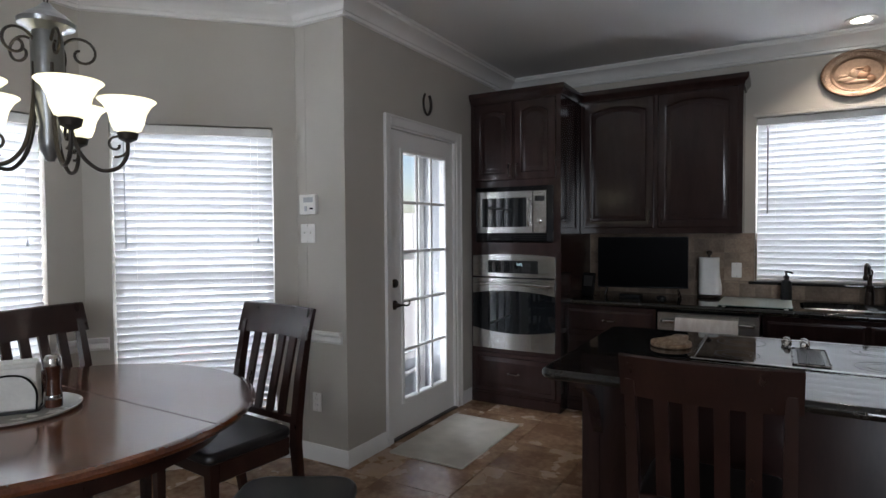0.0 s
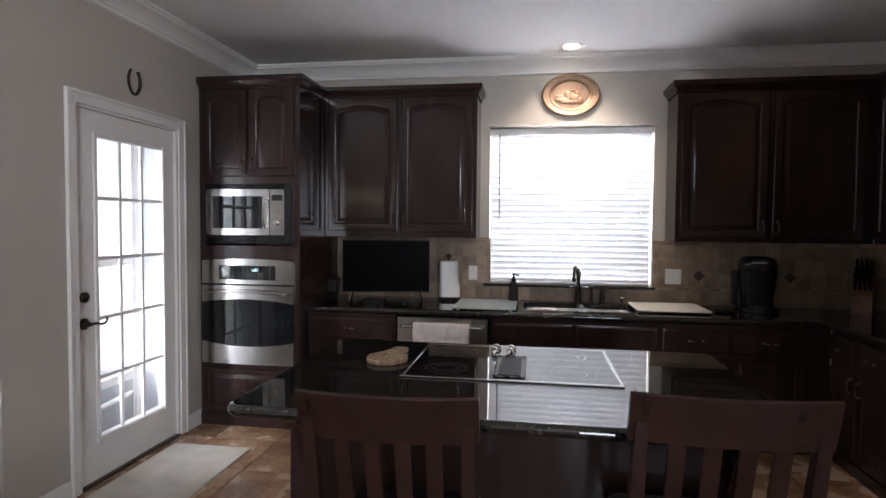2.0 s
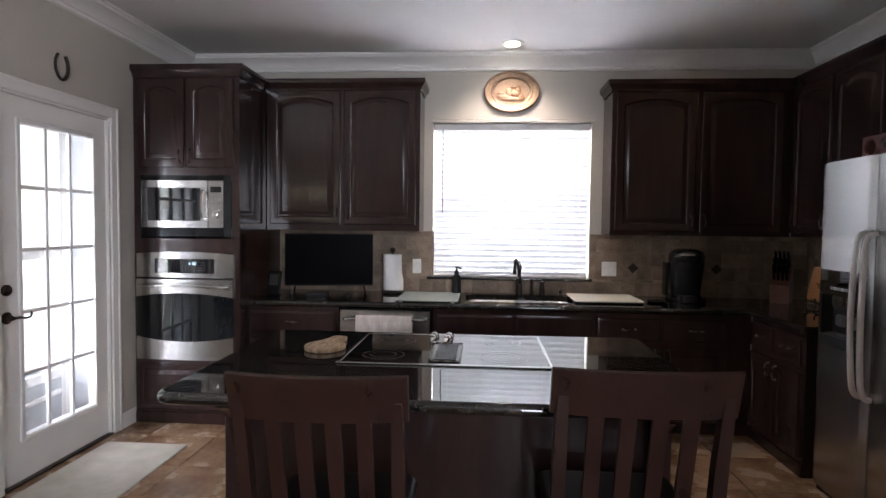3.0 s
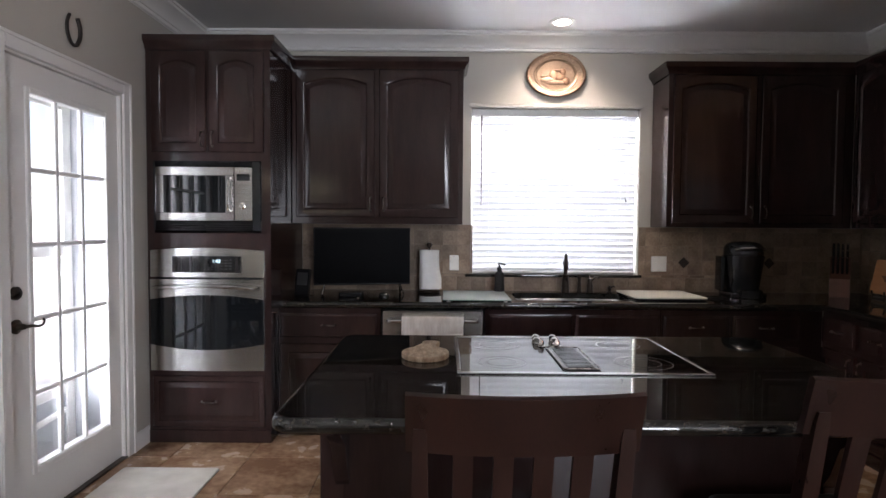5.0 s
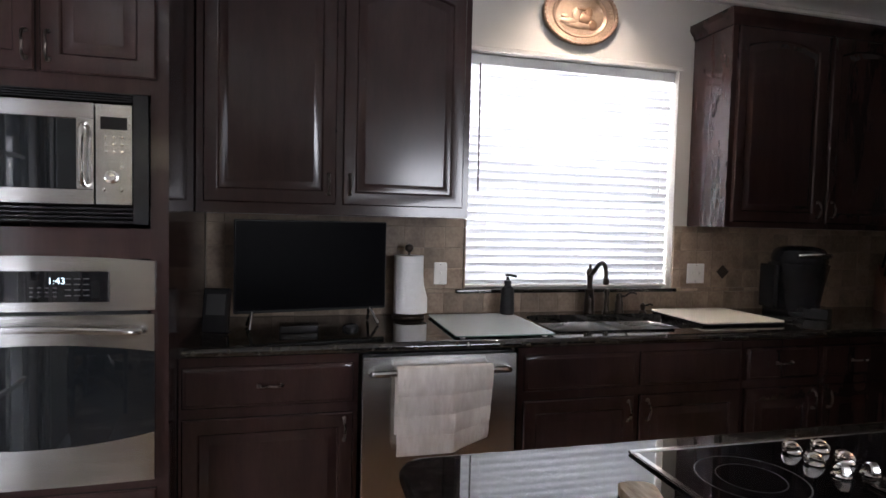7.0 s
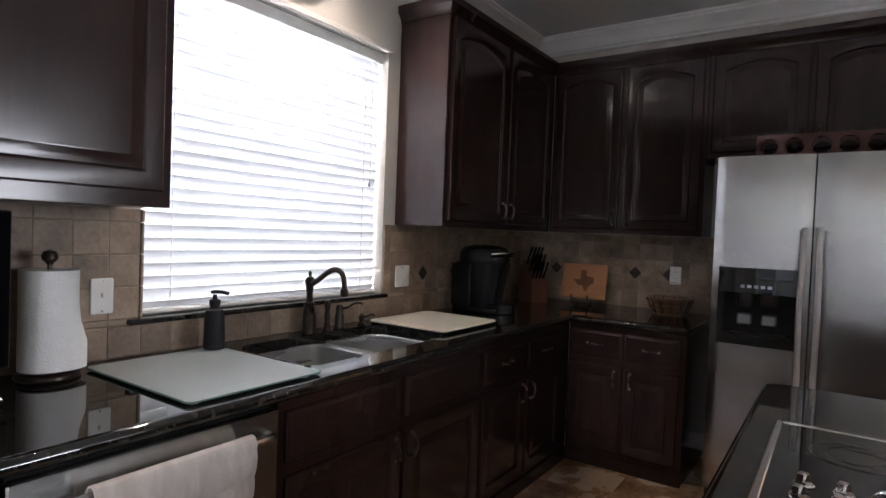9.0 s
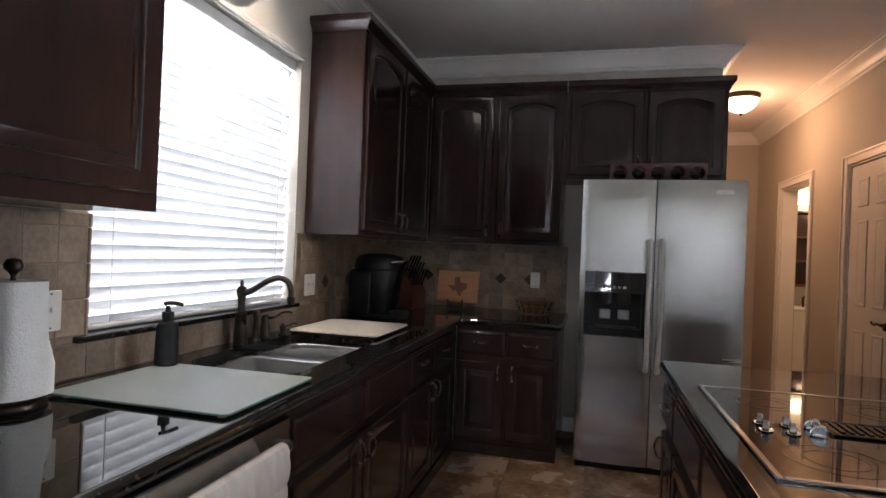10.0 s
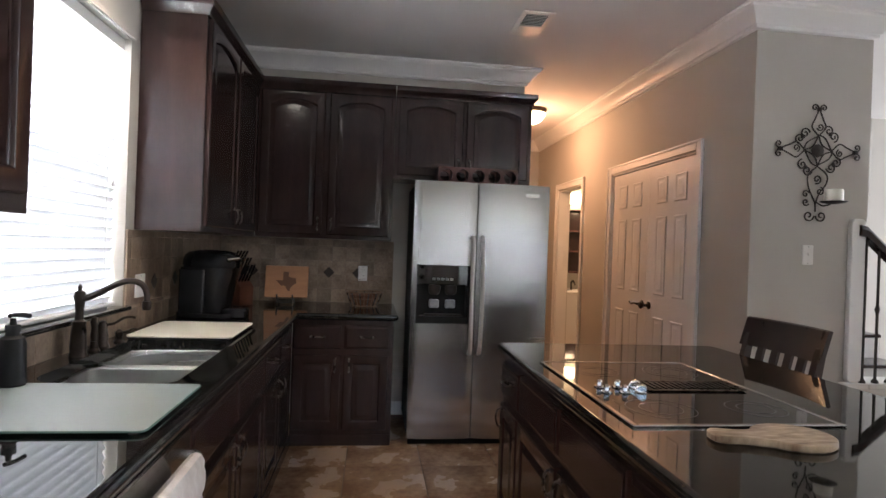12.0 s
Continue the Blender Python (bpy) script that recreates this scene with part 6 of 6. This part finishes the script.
pc = thing("coffee_pod_dish", pose(2.28, 7.40, CT), "small dark dish beside the coffee maker", "dish")
part("dish", lathe(bmesh.new(), [(0.05, 0.0005), (0.062, 0.008), (0.064, 0.014), (0.05, 0.008), (0.002, 0.006)], 24), M_BLACK, pc)

kb = thing("knife_block", pose(3.26, 7.60, CT, 0, 0, -35) @ Matrix.Diagonal((1.1, 1.1, 1.3, 1)), "dark cherry knife block full of black-handled knives", "knife block")
blk = bmesh.new()
loft(blk, [[(x, y, z) for y, z in ((-0.09, 0.0005), (0.07, 0.0005), (0.07, 0.16), (0.03, 0.215), (-0.09, 0.10))] for x in (-0.055, 0.055)])
part("block", blk, M_KNIFEB, kb)
for i in range(4):
    for j in range(3):
        bx0, by0, bz0 = -0.038 + i * 0.025, 0.015 - j * 0.038, 0.205 - j * 0.037
        kn = part("knife_handle", tube(bmesh.new(), [(bx0, by0, bz0), (bx0, by0 - 0.032, bz0 + 0.045), (bx0, by0 - 0.062 + 0.004 * j, bz0 + 0.085)], 0.009, 8, flat=0.7), M_BLACK, kb, "black knife handle")
        part("rivet", turned(lathe(bmesh.new(), [(0.0045, 0), (0.0045, 0.003), (0.002, 0.004)], 8), pose(bx0, by0 - 0.062 + 0.004 * j - 0.002, bz0 + 0.085, 35)), M_STEEL, kn, "steel end cap")

tx = thing("wooden_board", facing("west", 3.34, 7.425, CT + 0.048) @ pose(0, 0, 0, -12), "light wooden board with a dark state outline on an easel", "decorative board")
part("board", box(bmesh.new(), 0, 0.31, 0, 0.018, 0.0, 0.235, 0.003), M_OAK, tx)
shape = [(0.36, 1.0), (0.62, 1.0), (0.62, 0.76), (0.80, 0.70), (0.97, 0.68), (1.0, 0.42), (0.86, 0.34), (0.72, 0.16), (0.70, 0.0), (0.58, 0.06), (0.50, 0.24), (0.40, 0.32), (0.30, 0.26), (0.20, 0.38), (0.02, 0.56), (0.36, 0.56)]
ts = bmesh.new()
vs = [ts.verts.new((0.075 + 0.15 * u, -0.0015, 0.045 + 0.145 * v)) for u, v in shape]
f = ts.faces.new(vs)
r = bmesh.ops.extrude_face_region(ts, geom=[f])
bmesh.ops.translate(ts, verts=[v for v in r["geom"] if isinstance(v, bmesh.types.BMVert)], vec=(0, 0.0012, 0))
part("state_outline", ts, M_OAKD, tx, "dark burnt state outline")
es = thing("easel", facing("west", 3.34, 7.27, CT), "small black wire easel holding the wooden board", "easel")
for s in (-0.055, 0.055):
    part("leg", tube(bmesh.new(), curve_points([(s, -0.055, 0.075), (s, -0.05, 0.05), (s, -0.03, 0.04), (s, 0.0, 0.042), (s, 0.03, 0.03), (s, 0.07, 0.006)], 4), 0.0055, 6), M_IRON, es)
    part("foot", tube(bmesh.new(), [(s, -0.045, 0.045), (s, -0.05, 0.006)], 0.0055, 6), M_IRON, es)
part("crossbar", tube(bmesh.new(), [(-0.055, -0.03, 0.035), (0.055, -0.03, 0.035)], 0.0055, 6), M_IRON, es)
part("crossbar", box(bmesh.new(), -0.055, 0.055, -0.05, -0.035, 0.012, 0.034, 0.003), M_IRON, es)

bk = thing("wire_basket", pose(3.33, 6.70, CT), "round brown wire basket with a thin hoop handle", "basket")
part("rim", tube(bmesh.new(), [(0.115 * math.cos(a), 0.135 * math.sin(a), 0.105) for a in [2 * math.pi * k / 32 for k in range(33)]], 0.005, 6), M_BASKET, bk)
part("base_ring", tube(bmesh.new(), [(0.08 * math.cos(a), 0.095 * math.sin(a), 0.006) for a in [2 * math.pi * k / 32 for k in range(33)]], 0.005, 6), M_BASKET, bk)
part("middle_ring", tube(bmesh.new(), [(0.1 * math.cos(a), 0.118 * math.sin(a), 0.06) for a in [2 * math.pi * k / 32 for k in range(33)]], 0.003, 6), M_BASKET, bk)
part("liner", lathe(bmesh.new(), [(0.068, 0.008), (0.095, 0.085), (0.093, 0.086), (0.066, 0.011), (0.001, 0.010)], 28, ry=1.17), M_OAKD, bk, "brown woven lining")
for k in range(26):
    a = 2 * math.pi * k / 26
    part("rib", tube(bmesh.new(), [(0.08 * math.cos(a), 0.095 * math.sin(a), 0.006), (0.102 * math.cos(a), 0.12 * math.sin(a), 0.06), (0.115 * math.cos(a), 0.135 * math.sin(a), 0.105)], 0.003 if k % 2 else 0.0045, 5), M_BASKET if k % 2 else M_PULL, bk)
part("hoop_handle", tube(bmesh.new(), curve_points([(0, -0.135, 0.105), (0, -0.12, 0.15), (0, -0.06, 0.19), (0, 0, 0.20), (0, 0.06, 0.19), (0, 0.12, 0.15), (0, 0.135, 0.105)], 5), 0.0015, 5), M_BASKET, bk)

ob_ = bmesh.new()
sm = [Vector((0.088 * math.cos(radians(a)), 0.100 * math.sin(radians(a)), 0)) for a in range(122, 425, 11)]
sm += curve_points([(0.036, 0.105, 0), (0.038, 0.14, 0), (0.052, 0.185, 0), (0.040, 0.205, 0), (0.0, 0.212, 0), (-0.016, 0.19, 0), (-0.020, 0.15, 0), (-0.036, 0.115, 0)], 3)
loft(ob_, [[(p.x * f, p.y * f, z) for p in sm] for f, z in ((0.96, 0.0005), (1, 0.004), (1, 0.017), (0.975, 0.020))])
tagged(finish(turned(ob_, pose(0.345, 5.597, CT, 0, 0, 0)), "serving_board", M_OLIVE, None, "small irregular olive wood serving board on the island"), category="cutting board")

# ---- bathroom beyond the doorway ----
vt = thing("bathroom_vanity", facing("west", 6.05, 4.33), "pale vanity with a white top at the bathroom end wall", "vanity")
part("body", bx(0, 1.3, 0, 0.52, 0.0, 0.80), M_TRIM, vt)
part("top", box(bmesh.new(), 0, 1.32, -0.01, 0.54, 0.801, 0.83, 0.006), M_WHITE, vt, "white top")
part("tap", tube(bmesh.new(), curve_points([(0.30, 0.30, 0.831), (0.30, 0.30, 0.93), (0.30, 0.22, 0.95), (0.30, 0.16, 0.91)], 4), 0.012, 8), M_BRONZE, vt, "bronze tap")
tf = thing("wall_shelf", facing("west", 6.40, 4.33, 1.05), "dark wooden wall shelf unit in the bathroom", "shelf")
part("back", bx(0, 0.9, 0.17, 0.195, 0, 0.85), M_WOOD, tf)
for z in (0.0, 0.28, 0.55, 0.83):
    part("shelf", bx(0, 0.9, 0.03, 0.1695, z, z + 0.02), M_RACK, tf)
bl = thing("bathroom_wall_lamp", facing("west", 6.60, 4.25, 2.04), "lit cream glass vanity lamp", "wall lamp")
part("backplate", bx(0, 0.7, -0.03, -0.001, -0.04, 0.04), M_BRONZE, bl)
part("shade", box(bmesh.new(), 0.03, 0.67, -0.17, -0.031, -0.06, 0.07, 0.02), M_HALLSH, bl, "lit cream glass shade")

# ---- stairs beyond the sconce wall ----
structure("stair_kerb", box(box(bmesh.new(), 2.105, 2.235, 1.0, 3.754, 0.0, 0.585), 2.045, 2.25, 1.0, 3.753, 0.5855, 0.618, 0.004), M_TRIM, "white kerb under the stair balusters")
structure("stair_kerb_end", box(bmesh.new(), 2.045, 2.0985, 3.7545, 3.91, 0.5855, 0.618, 0.004), M_TRIM, "white end of the stair kerb")
structure("stair_trim", turned(slab(bmesh.new(), -0.045, 0.045, -0.48, 0.48, 0, 0.035, 0.03, 0.006), facing("west", 2.099, 3.835, 1.10) @ pose(0, 0, 0, 90)), M_TRIM, "white rounded trim board where the railing meets the wall", True)
nw = thing("stair_railing", pose(0, 0, 0), "dark wooden handrail on black iron balusters by the stairs", "railing")
hr = bmesh.new()
loft(hr, [[(2.075 + a, y, z + b) for a, b in ((-0.03, -0.03), (0.03, -0.03), (0.034, 0.01), (0.02, 0.034), (-0.02, 0.034), (-0.034, 0.01))] for y, z in ((3.835, 1.51), (3.79, 1.50), (3.62, 1.36), (2.9, 0.95), (1.2, 0.95))])
part("handrail", hr, M_WOOD, nw, "dark wooden handrail")
for k in range(12):
    y = 3.775 - k * 0.085
    zt = 1.50 - max(0, 3.79 - y) * 0.60
    ba = part("baluster", box(bmesh.new(), 2.069, 2.081, y - 0.006, y + 0.006, 0.6185, zt - 0.02, 0.001), M_IRON, nw, "black iron baluster")
    part("shoe", lathe(bmesh.new(), [(0.020, 0.6186), (0.018, 0.632), (0.010, 0.642)], 10, 2.075, y), M_IRON, ba)
    if k % 2:
        part("knuckle", lathe(bmesh.new(), [(0.007, 1.02), (0.015, 1.05), (0.007, 1.08)], 8, 2.075, y), M_IRON, ba)
for k in range(7):
    st = thing("stair_step", pose(2.36 + 0.27 * k, 2.6, 0), "dark wooden stair tread over a white riser", "stair", "stair steps")
    part("riser", bx(0, 0.27, 0, 1.14, 0, 0.19 * (k + 1) - 0.03), M_TRIM, st)
    part("tread", box(bmesh.new(), -0.025, 0.27, 0, 1.14, 0.19 * (k + 1) - 0.0295, 0.19 * (k + 1), 0.006), M_WOOD, st)

# ---- outside ----
bm = bmesh.new()
box(bm, -600, 600, -600, 600, -0.3, -0.14)
structure("ground", bm, M_GRASS, "green lawn reaching the distance")
structure("patio", bx(-9.7, -1.60, 5.5, 12.9, -0.135, -0.03), M_CONC, "grey concrete patio slab")
fence = tagged(thing("fence", pose(0, 0, 0), "weathered board fence round the yard", "fence"))
for k in range(62):
    part("board", bx(-9.5 + k * 0.30, -9.5 + k * 0.30 + 0.285, 13.0, 13.02, -0.13, 1.75 + 0.01 * (k % 3)), M_FENCE, fence)
for k in range(40):
    part("board", bx(-9.8, -9.78, 1.0 + k * 0.30, 1.285 + k * 0.30, -0.13, 1.75 + 0.01 * (k % 3)), M_FENCE, fence)
sd_ = thing("storm_door", facing("east", WEST - 0.285, DY0 + 0.013, 0), "white framed storm door outside the patio door", "door")
SW = DY1 - DY0 - 0.026
for nm_, a, b, c, d in (("stile", 0, 0.07, 0.0, 2.06), ("stile", SW - 0.07, SW, 0.0, 2.06), ("rail", 0.0705, SW - 0.0705, 1.98, 2.06), ("rail", 0.0705, SW - 0.0705, 1.175, 1.23), ("rail", 0.0705, SW - 0.0705, 0.40, 0.46)):
    part(nm_, box(bmesh.new(), a, b, 0, 0.03, c, d, 0.004), M_WHITE, sd_)
part("kick_panel", bx(0.0705, SW - 0.0705, 0.008, 0.022, 0.002, 0.3995), M_POST, sd_, "grey lower panel")
p_ = part("pane", bx(0.0705, SW - 0.0705, 0.012, 0.015, 0.4605, 1.1745), M_GLASS, sd_)
p_.visible_shadow = False
p_ = part("pane", bx(0.0705, SW - 0.0705, 0.012, 0.015, 1.2305, 1.9795), M_GLASS, sd_)
p_.visible_shadow = False
part("closer_tube", tube(bmesh.new(), [(0.30, -0.03, 0.295), (0.72, -0.03, 0.325)], 0.016, 10), M_WHITE, sd_, "white pneumatic closer tube")
part("closer_rod", tube(bmesh.new(), [(0.15, -0.03, 0.284), (0.2995, -0.03, 0.295)], 0.006, 8), M_BLACK, sd_, "black closer rod")
part("latch", box(bmesh.new(), 0.12, 0.19, -0.045, -0.0005, 0.27, 0.30, 0.004), M_BLACK, sd_, "black latch")
bn = thing("garden_bench", pose(-3.9, 7.6, -0.03), "white wooden garden bench", "bench")
for k in range(4):
    part("seat_slat", box(bmesh.new(), -0.2 + k * 0.11, -0.11 + k * 0.11, -0.6, 0.6, 0.42, 0.445, 0.004), M_WHITE, bn)
for k in range(3):
    part("back_slat", box(bmesh.new(), -0.26, -0.235, -0.6, 0.6, 0.55 + k * 0.13, 0.64 + k * 0.13, 0.004), M_WHITE, bn)
for y in (-0.55, 0.55):
    part("leg", box(bmesh.new(), -0.234, -0.20, y - 0.03, y + 0.03, 0, 0.93, 0.004), M_WHITE, bn)
    part("leg", box(bmesh.new(), 0.16, 0.20, y - 0.03, y + 0.03, 0, 0.419, 0.004), M_WHITE, bn)


def potted_plant(m, r, h, label, seed):
    rnd = random.Random(seed)
    p = thing("potted_plant", m, label, "potted plant", "potted plants on the patio")
    part("pot", lathe(bmesh.new(), [(r * 0.65, 0), (r, r * 1.5), (r * 1.08, r * 1.5), (r * 1.08, r * 1.75), (r * 0.95, r * 1.75), (r * 0.9, r * 1.5), (0.002, r * 1.45)], 24), M_TERRA, p)
    b = bmesh.new()
    for k in range(150):
        a, d, z = rnd.uniform(0, 6.28), rnd.uniform(0, r * 1.9), r * 1.5 + h * rnd.random() ** 0.8
        d *= 0.35 + 0.65 * math.sin(min(1, (z - r * 1.5) / h) * 2.6 + 0.3)
        c = Vector((d * math.cos(a), d * math.sin(a), z))
        t = Vector((math.cos(a), math.sin(a), rnd.uniform(-0.4, 0.8))).normalized() * rnd.uniform(0.05, 0.11)
        s = t.cross(Vector((0, 0, 1))).normalized() * 0.018
        v = [b.verts.new(q) for q in (c, c + t * 0.5 + s, c + t, c + t * 0.5 - s)]
        b.faces.new(v)
    part("foliage", b, M_LEAF, p)
    for k in range(5):
        a = k * 1.26
        part("stem", tube(bmesh.new(), [(0, 0, r * 1.4), (r * 0.5 * math.cos(a), r * 0.5 * math.sin(a), r * 1.5 + h * 0.7)], 0.005, 5), M_LEAF, p)
    return p


for i, (x, y, r, h) in enumerate(((-3.3, 7.9, 0.17, 0.7), (-3.6, 6.9, 0.15, 0.5), (-4.6, 8.6, 0.2, 0.9), (-4.4, 6.6, 0.16, 0.6))):
    potted_plant(pose(x, y, -0.03), r, h, "terracotta pot with a leafy green plant", 10 + i)

hs_ = thing("neighbour_house", pose(-5.0, 17.0, -0.14), "pale sided two-storey house beyond the fence", "house")
hb = bmesh.new()
box(hb, 0, 14, 0, 8, 0, 5.6)
part("wall", hb, M_SIDING, hs_)
rf_ = bmesh.new()
loft(rf_, [[(-0.4, -0.5, 5.6), (14.4, -0.5, 5.6), (14.4, 8.5, 5.6), (-0.4, 8.5, 5.6)], [(2.5, 3.6, 8.0), (11.5, 3.6, 8.0), (11.5, 4.4, 8.0), (2.5, 4.4, 8.0)]])
part("roof", rf_, M_POST, hs_)
for x in (1.5, 4.4, 7.3, 10.2):
    for z in (0.9, 3.6):
        w = part("window", bx(x, x + 1.3, -0.04, -0.002, z, z + 1.3), M_WHITE, hs_)
        for a in (0, 1):
            for c in (0, 1):
                part("pane", bx(x + 0.06 + a * 0.61, x + 0.63 + a * 0.61, -0.045, -0.0405, z + 0.06 + c * 0.61, z + 0.63 + c * 0.61), M_POST, w)

# ---- stone tiles on the walls ----
sp_ = tagged(thing("backsplash", pose(0, 0, 0), "tumbled beige stone tile backsplash with bronze diamond inserts", "backsplash"), kind="structure")


def tile_mesh(w, h, d, mat, e=0.002):
    b = box(bmesh.new(), 0.001, w - 0.001, -d, 0, 0.001, h - 0.001, e)
    me = bpy.data.meshes.new("tile")
    bmesh.ops.recalc_face_normals(b, faces=b.faces)
    b.to_mesh(me)
    b.free()
    me.materials.append(mat)
    me.polygons.foreach_set("use_smooth", [True] * len(me.polygons))
    me.set_sharp_from_angle(angle=radians(30))
    return me


cache = {}


def tile_field(m, u0, u1, z0, z1, size, off=0.0):
    """Square tiles on a wall, cut where the field ends."""
    rnd = random.Random(int(u0 * 100 + z0 * 1000))
    r_, zb = -1, z0
    while zb < z1 - 0.012:
        r_ += 1
        hh = min(size, z1 - zb)
        zb += hh
        u = u0 - off % size
        while u < u1 - 0.01:
            a, b = max(u, u0), min(u + size, u1)
            u += size
            if b - a < 0.012:
                continue
            key = (round(b - a, 3), round(hh, 4))
            if key not in cache:
                cache[key] = tile_mesh(key[0], key[1], 0.010, M_STONE)
            t = new("tile", cache[key])
            t.parent = sp_
            t.matrix_basis = m @ pose(a, 0.0015 * rnd.random(), zb - hh)


nm = pose(0, NORTH - 0.003, 0)
em = facing("west", EAST - 0.003, NORTH - 0.012)
part("grout", box(box(box(bmesh.new(), -0.648, 0.611, NORTH - 0.0108, NORTH - 0.0006, CT, 1.363), 0.572, 1.874, NORTH - 0.0108, NORTH - 0.0006, CT, 0.974), 1.874, EAST - 0.001, NORTH - 0.0108, NORTH - 0.0006, CT, 1.353), M_STONEG, sp_)
part("grout", bx(EAST - 0.0108, EAST - 0.0006, 6.487, NORTH - 0.0108, CT, 1.355), M_STONEG, sp_)
tile_field(nm, -0.645, EAST - 0.014, CT + 0.002, 0.974, 0.1075, 0.027)
tile_field(nm, -0.645, 0.571, 0.9755, 0.996, 0.1075, 0.027)
tile_field(nm, 1.894, EAST - 0.014, 0.9755, 0.996, 0.1075, 0.06)
tile_field(nm, -0.645, 0.611, 0.9965, 1.362, 0.1075, 0.027)
tile_field(nm, 1.874, EAST - 0.014, 0.9965, 1.353, 0.1075, 0.06)
tile_field(em, 0.0, NORTH - 0.012 - 6.49, CT + 0.002, 0.974, 0.1075, 0.03)
tile_field(em, 0.0, NORTH - 0.012 - 6.49, 0.9755, 1.353, 0.1075, 0.03)
tile_field(facing("east", 0.617, 7.788), 0.0, 0.045, 0.996, 1.362, 0.1075)
dme = tile_mesh(0.062, 0.062, 0.004, M_DIAM, 0.0015)
for x in (2.212, 2.532, 2.852):
    t = tagged(new("insert", dme), label="dark bronze diamond insert")
    t.parent = sp_
    t.matrix_basis = pose(x, NORTH - 0.0135, 1.09) @ pose(0, 0, 0, 0, 45) @ pose(-0.031, 0, -0.031)
for y in (7.55, 6.98, 6.76):
    t = tagged(new("insert", dme), label="dark bronze diamond insert")
    t.parent = sp_
    t.matrix_basis = facing("west", EAST - 0.0135, y, 1.10) @ pose(0, 0, 0, 0, 45) @ pose(-0.031, 0, -0.031)

# ---- floor tiles ----
fl = bpy.data.objects["floor"]
TS = 0.457
fcache = {}
rnd = random.Random(5)
ix = 0
x = -3.0
while x < 6.4:
    y = -1.0
    while y < 7.8:
        w, d = TS, TS
        near = x < 3.6
        inside = (x + TS > -2.62 and x < 3.58 and y > 0.8) or (x >= 3.4 and 4.1 < y < 5.4) or (2.0 < x < 6.4 and 2.6 < y < 5.4)
        if inside:
            if TS not in fcache:
                b = box(bmesh.new(), 0.0018, TS - 0.0018, 0.0018, TS - 0.0018, -0.0075, 0.0, 0.002)
                me = bpy.data.meshes.new("tile")
                bmesh.ops.recalc_face_normals(b, faces=b.faces)
                b.to_mesh(me)
                b.free()
                me.materials.append(M_FLOOR)
                fcache[TS] = me
            t = new("tile", fcache[TS])
            t.parent = fl
            t.matrix_basis = pose(x, y, 0.0)
        y += TS
    x += TS
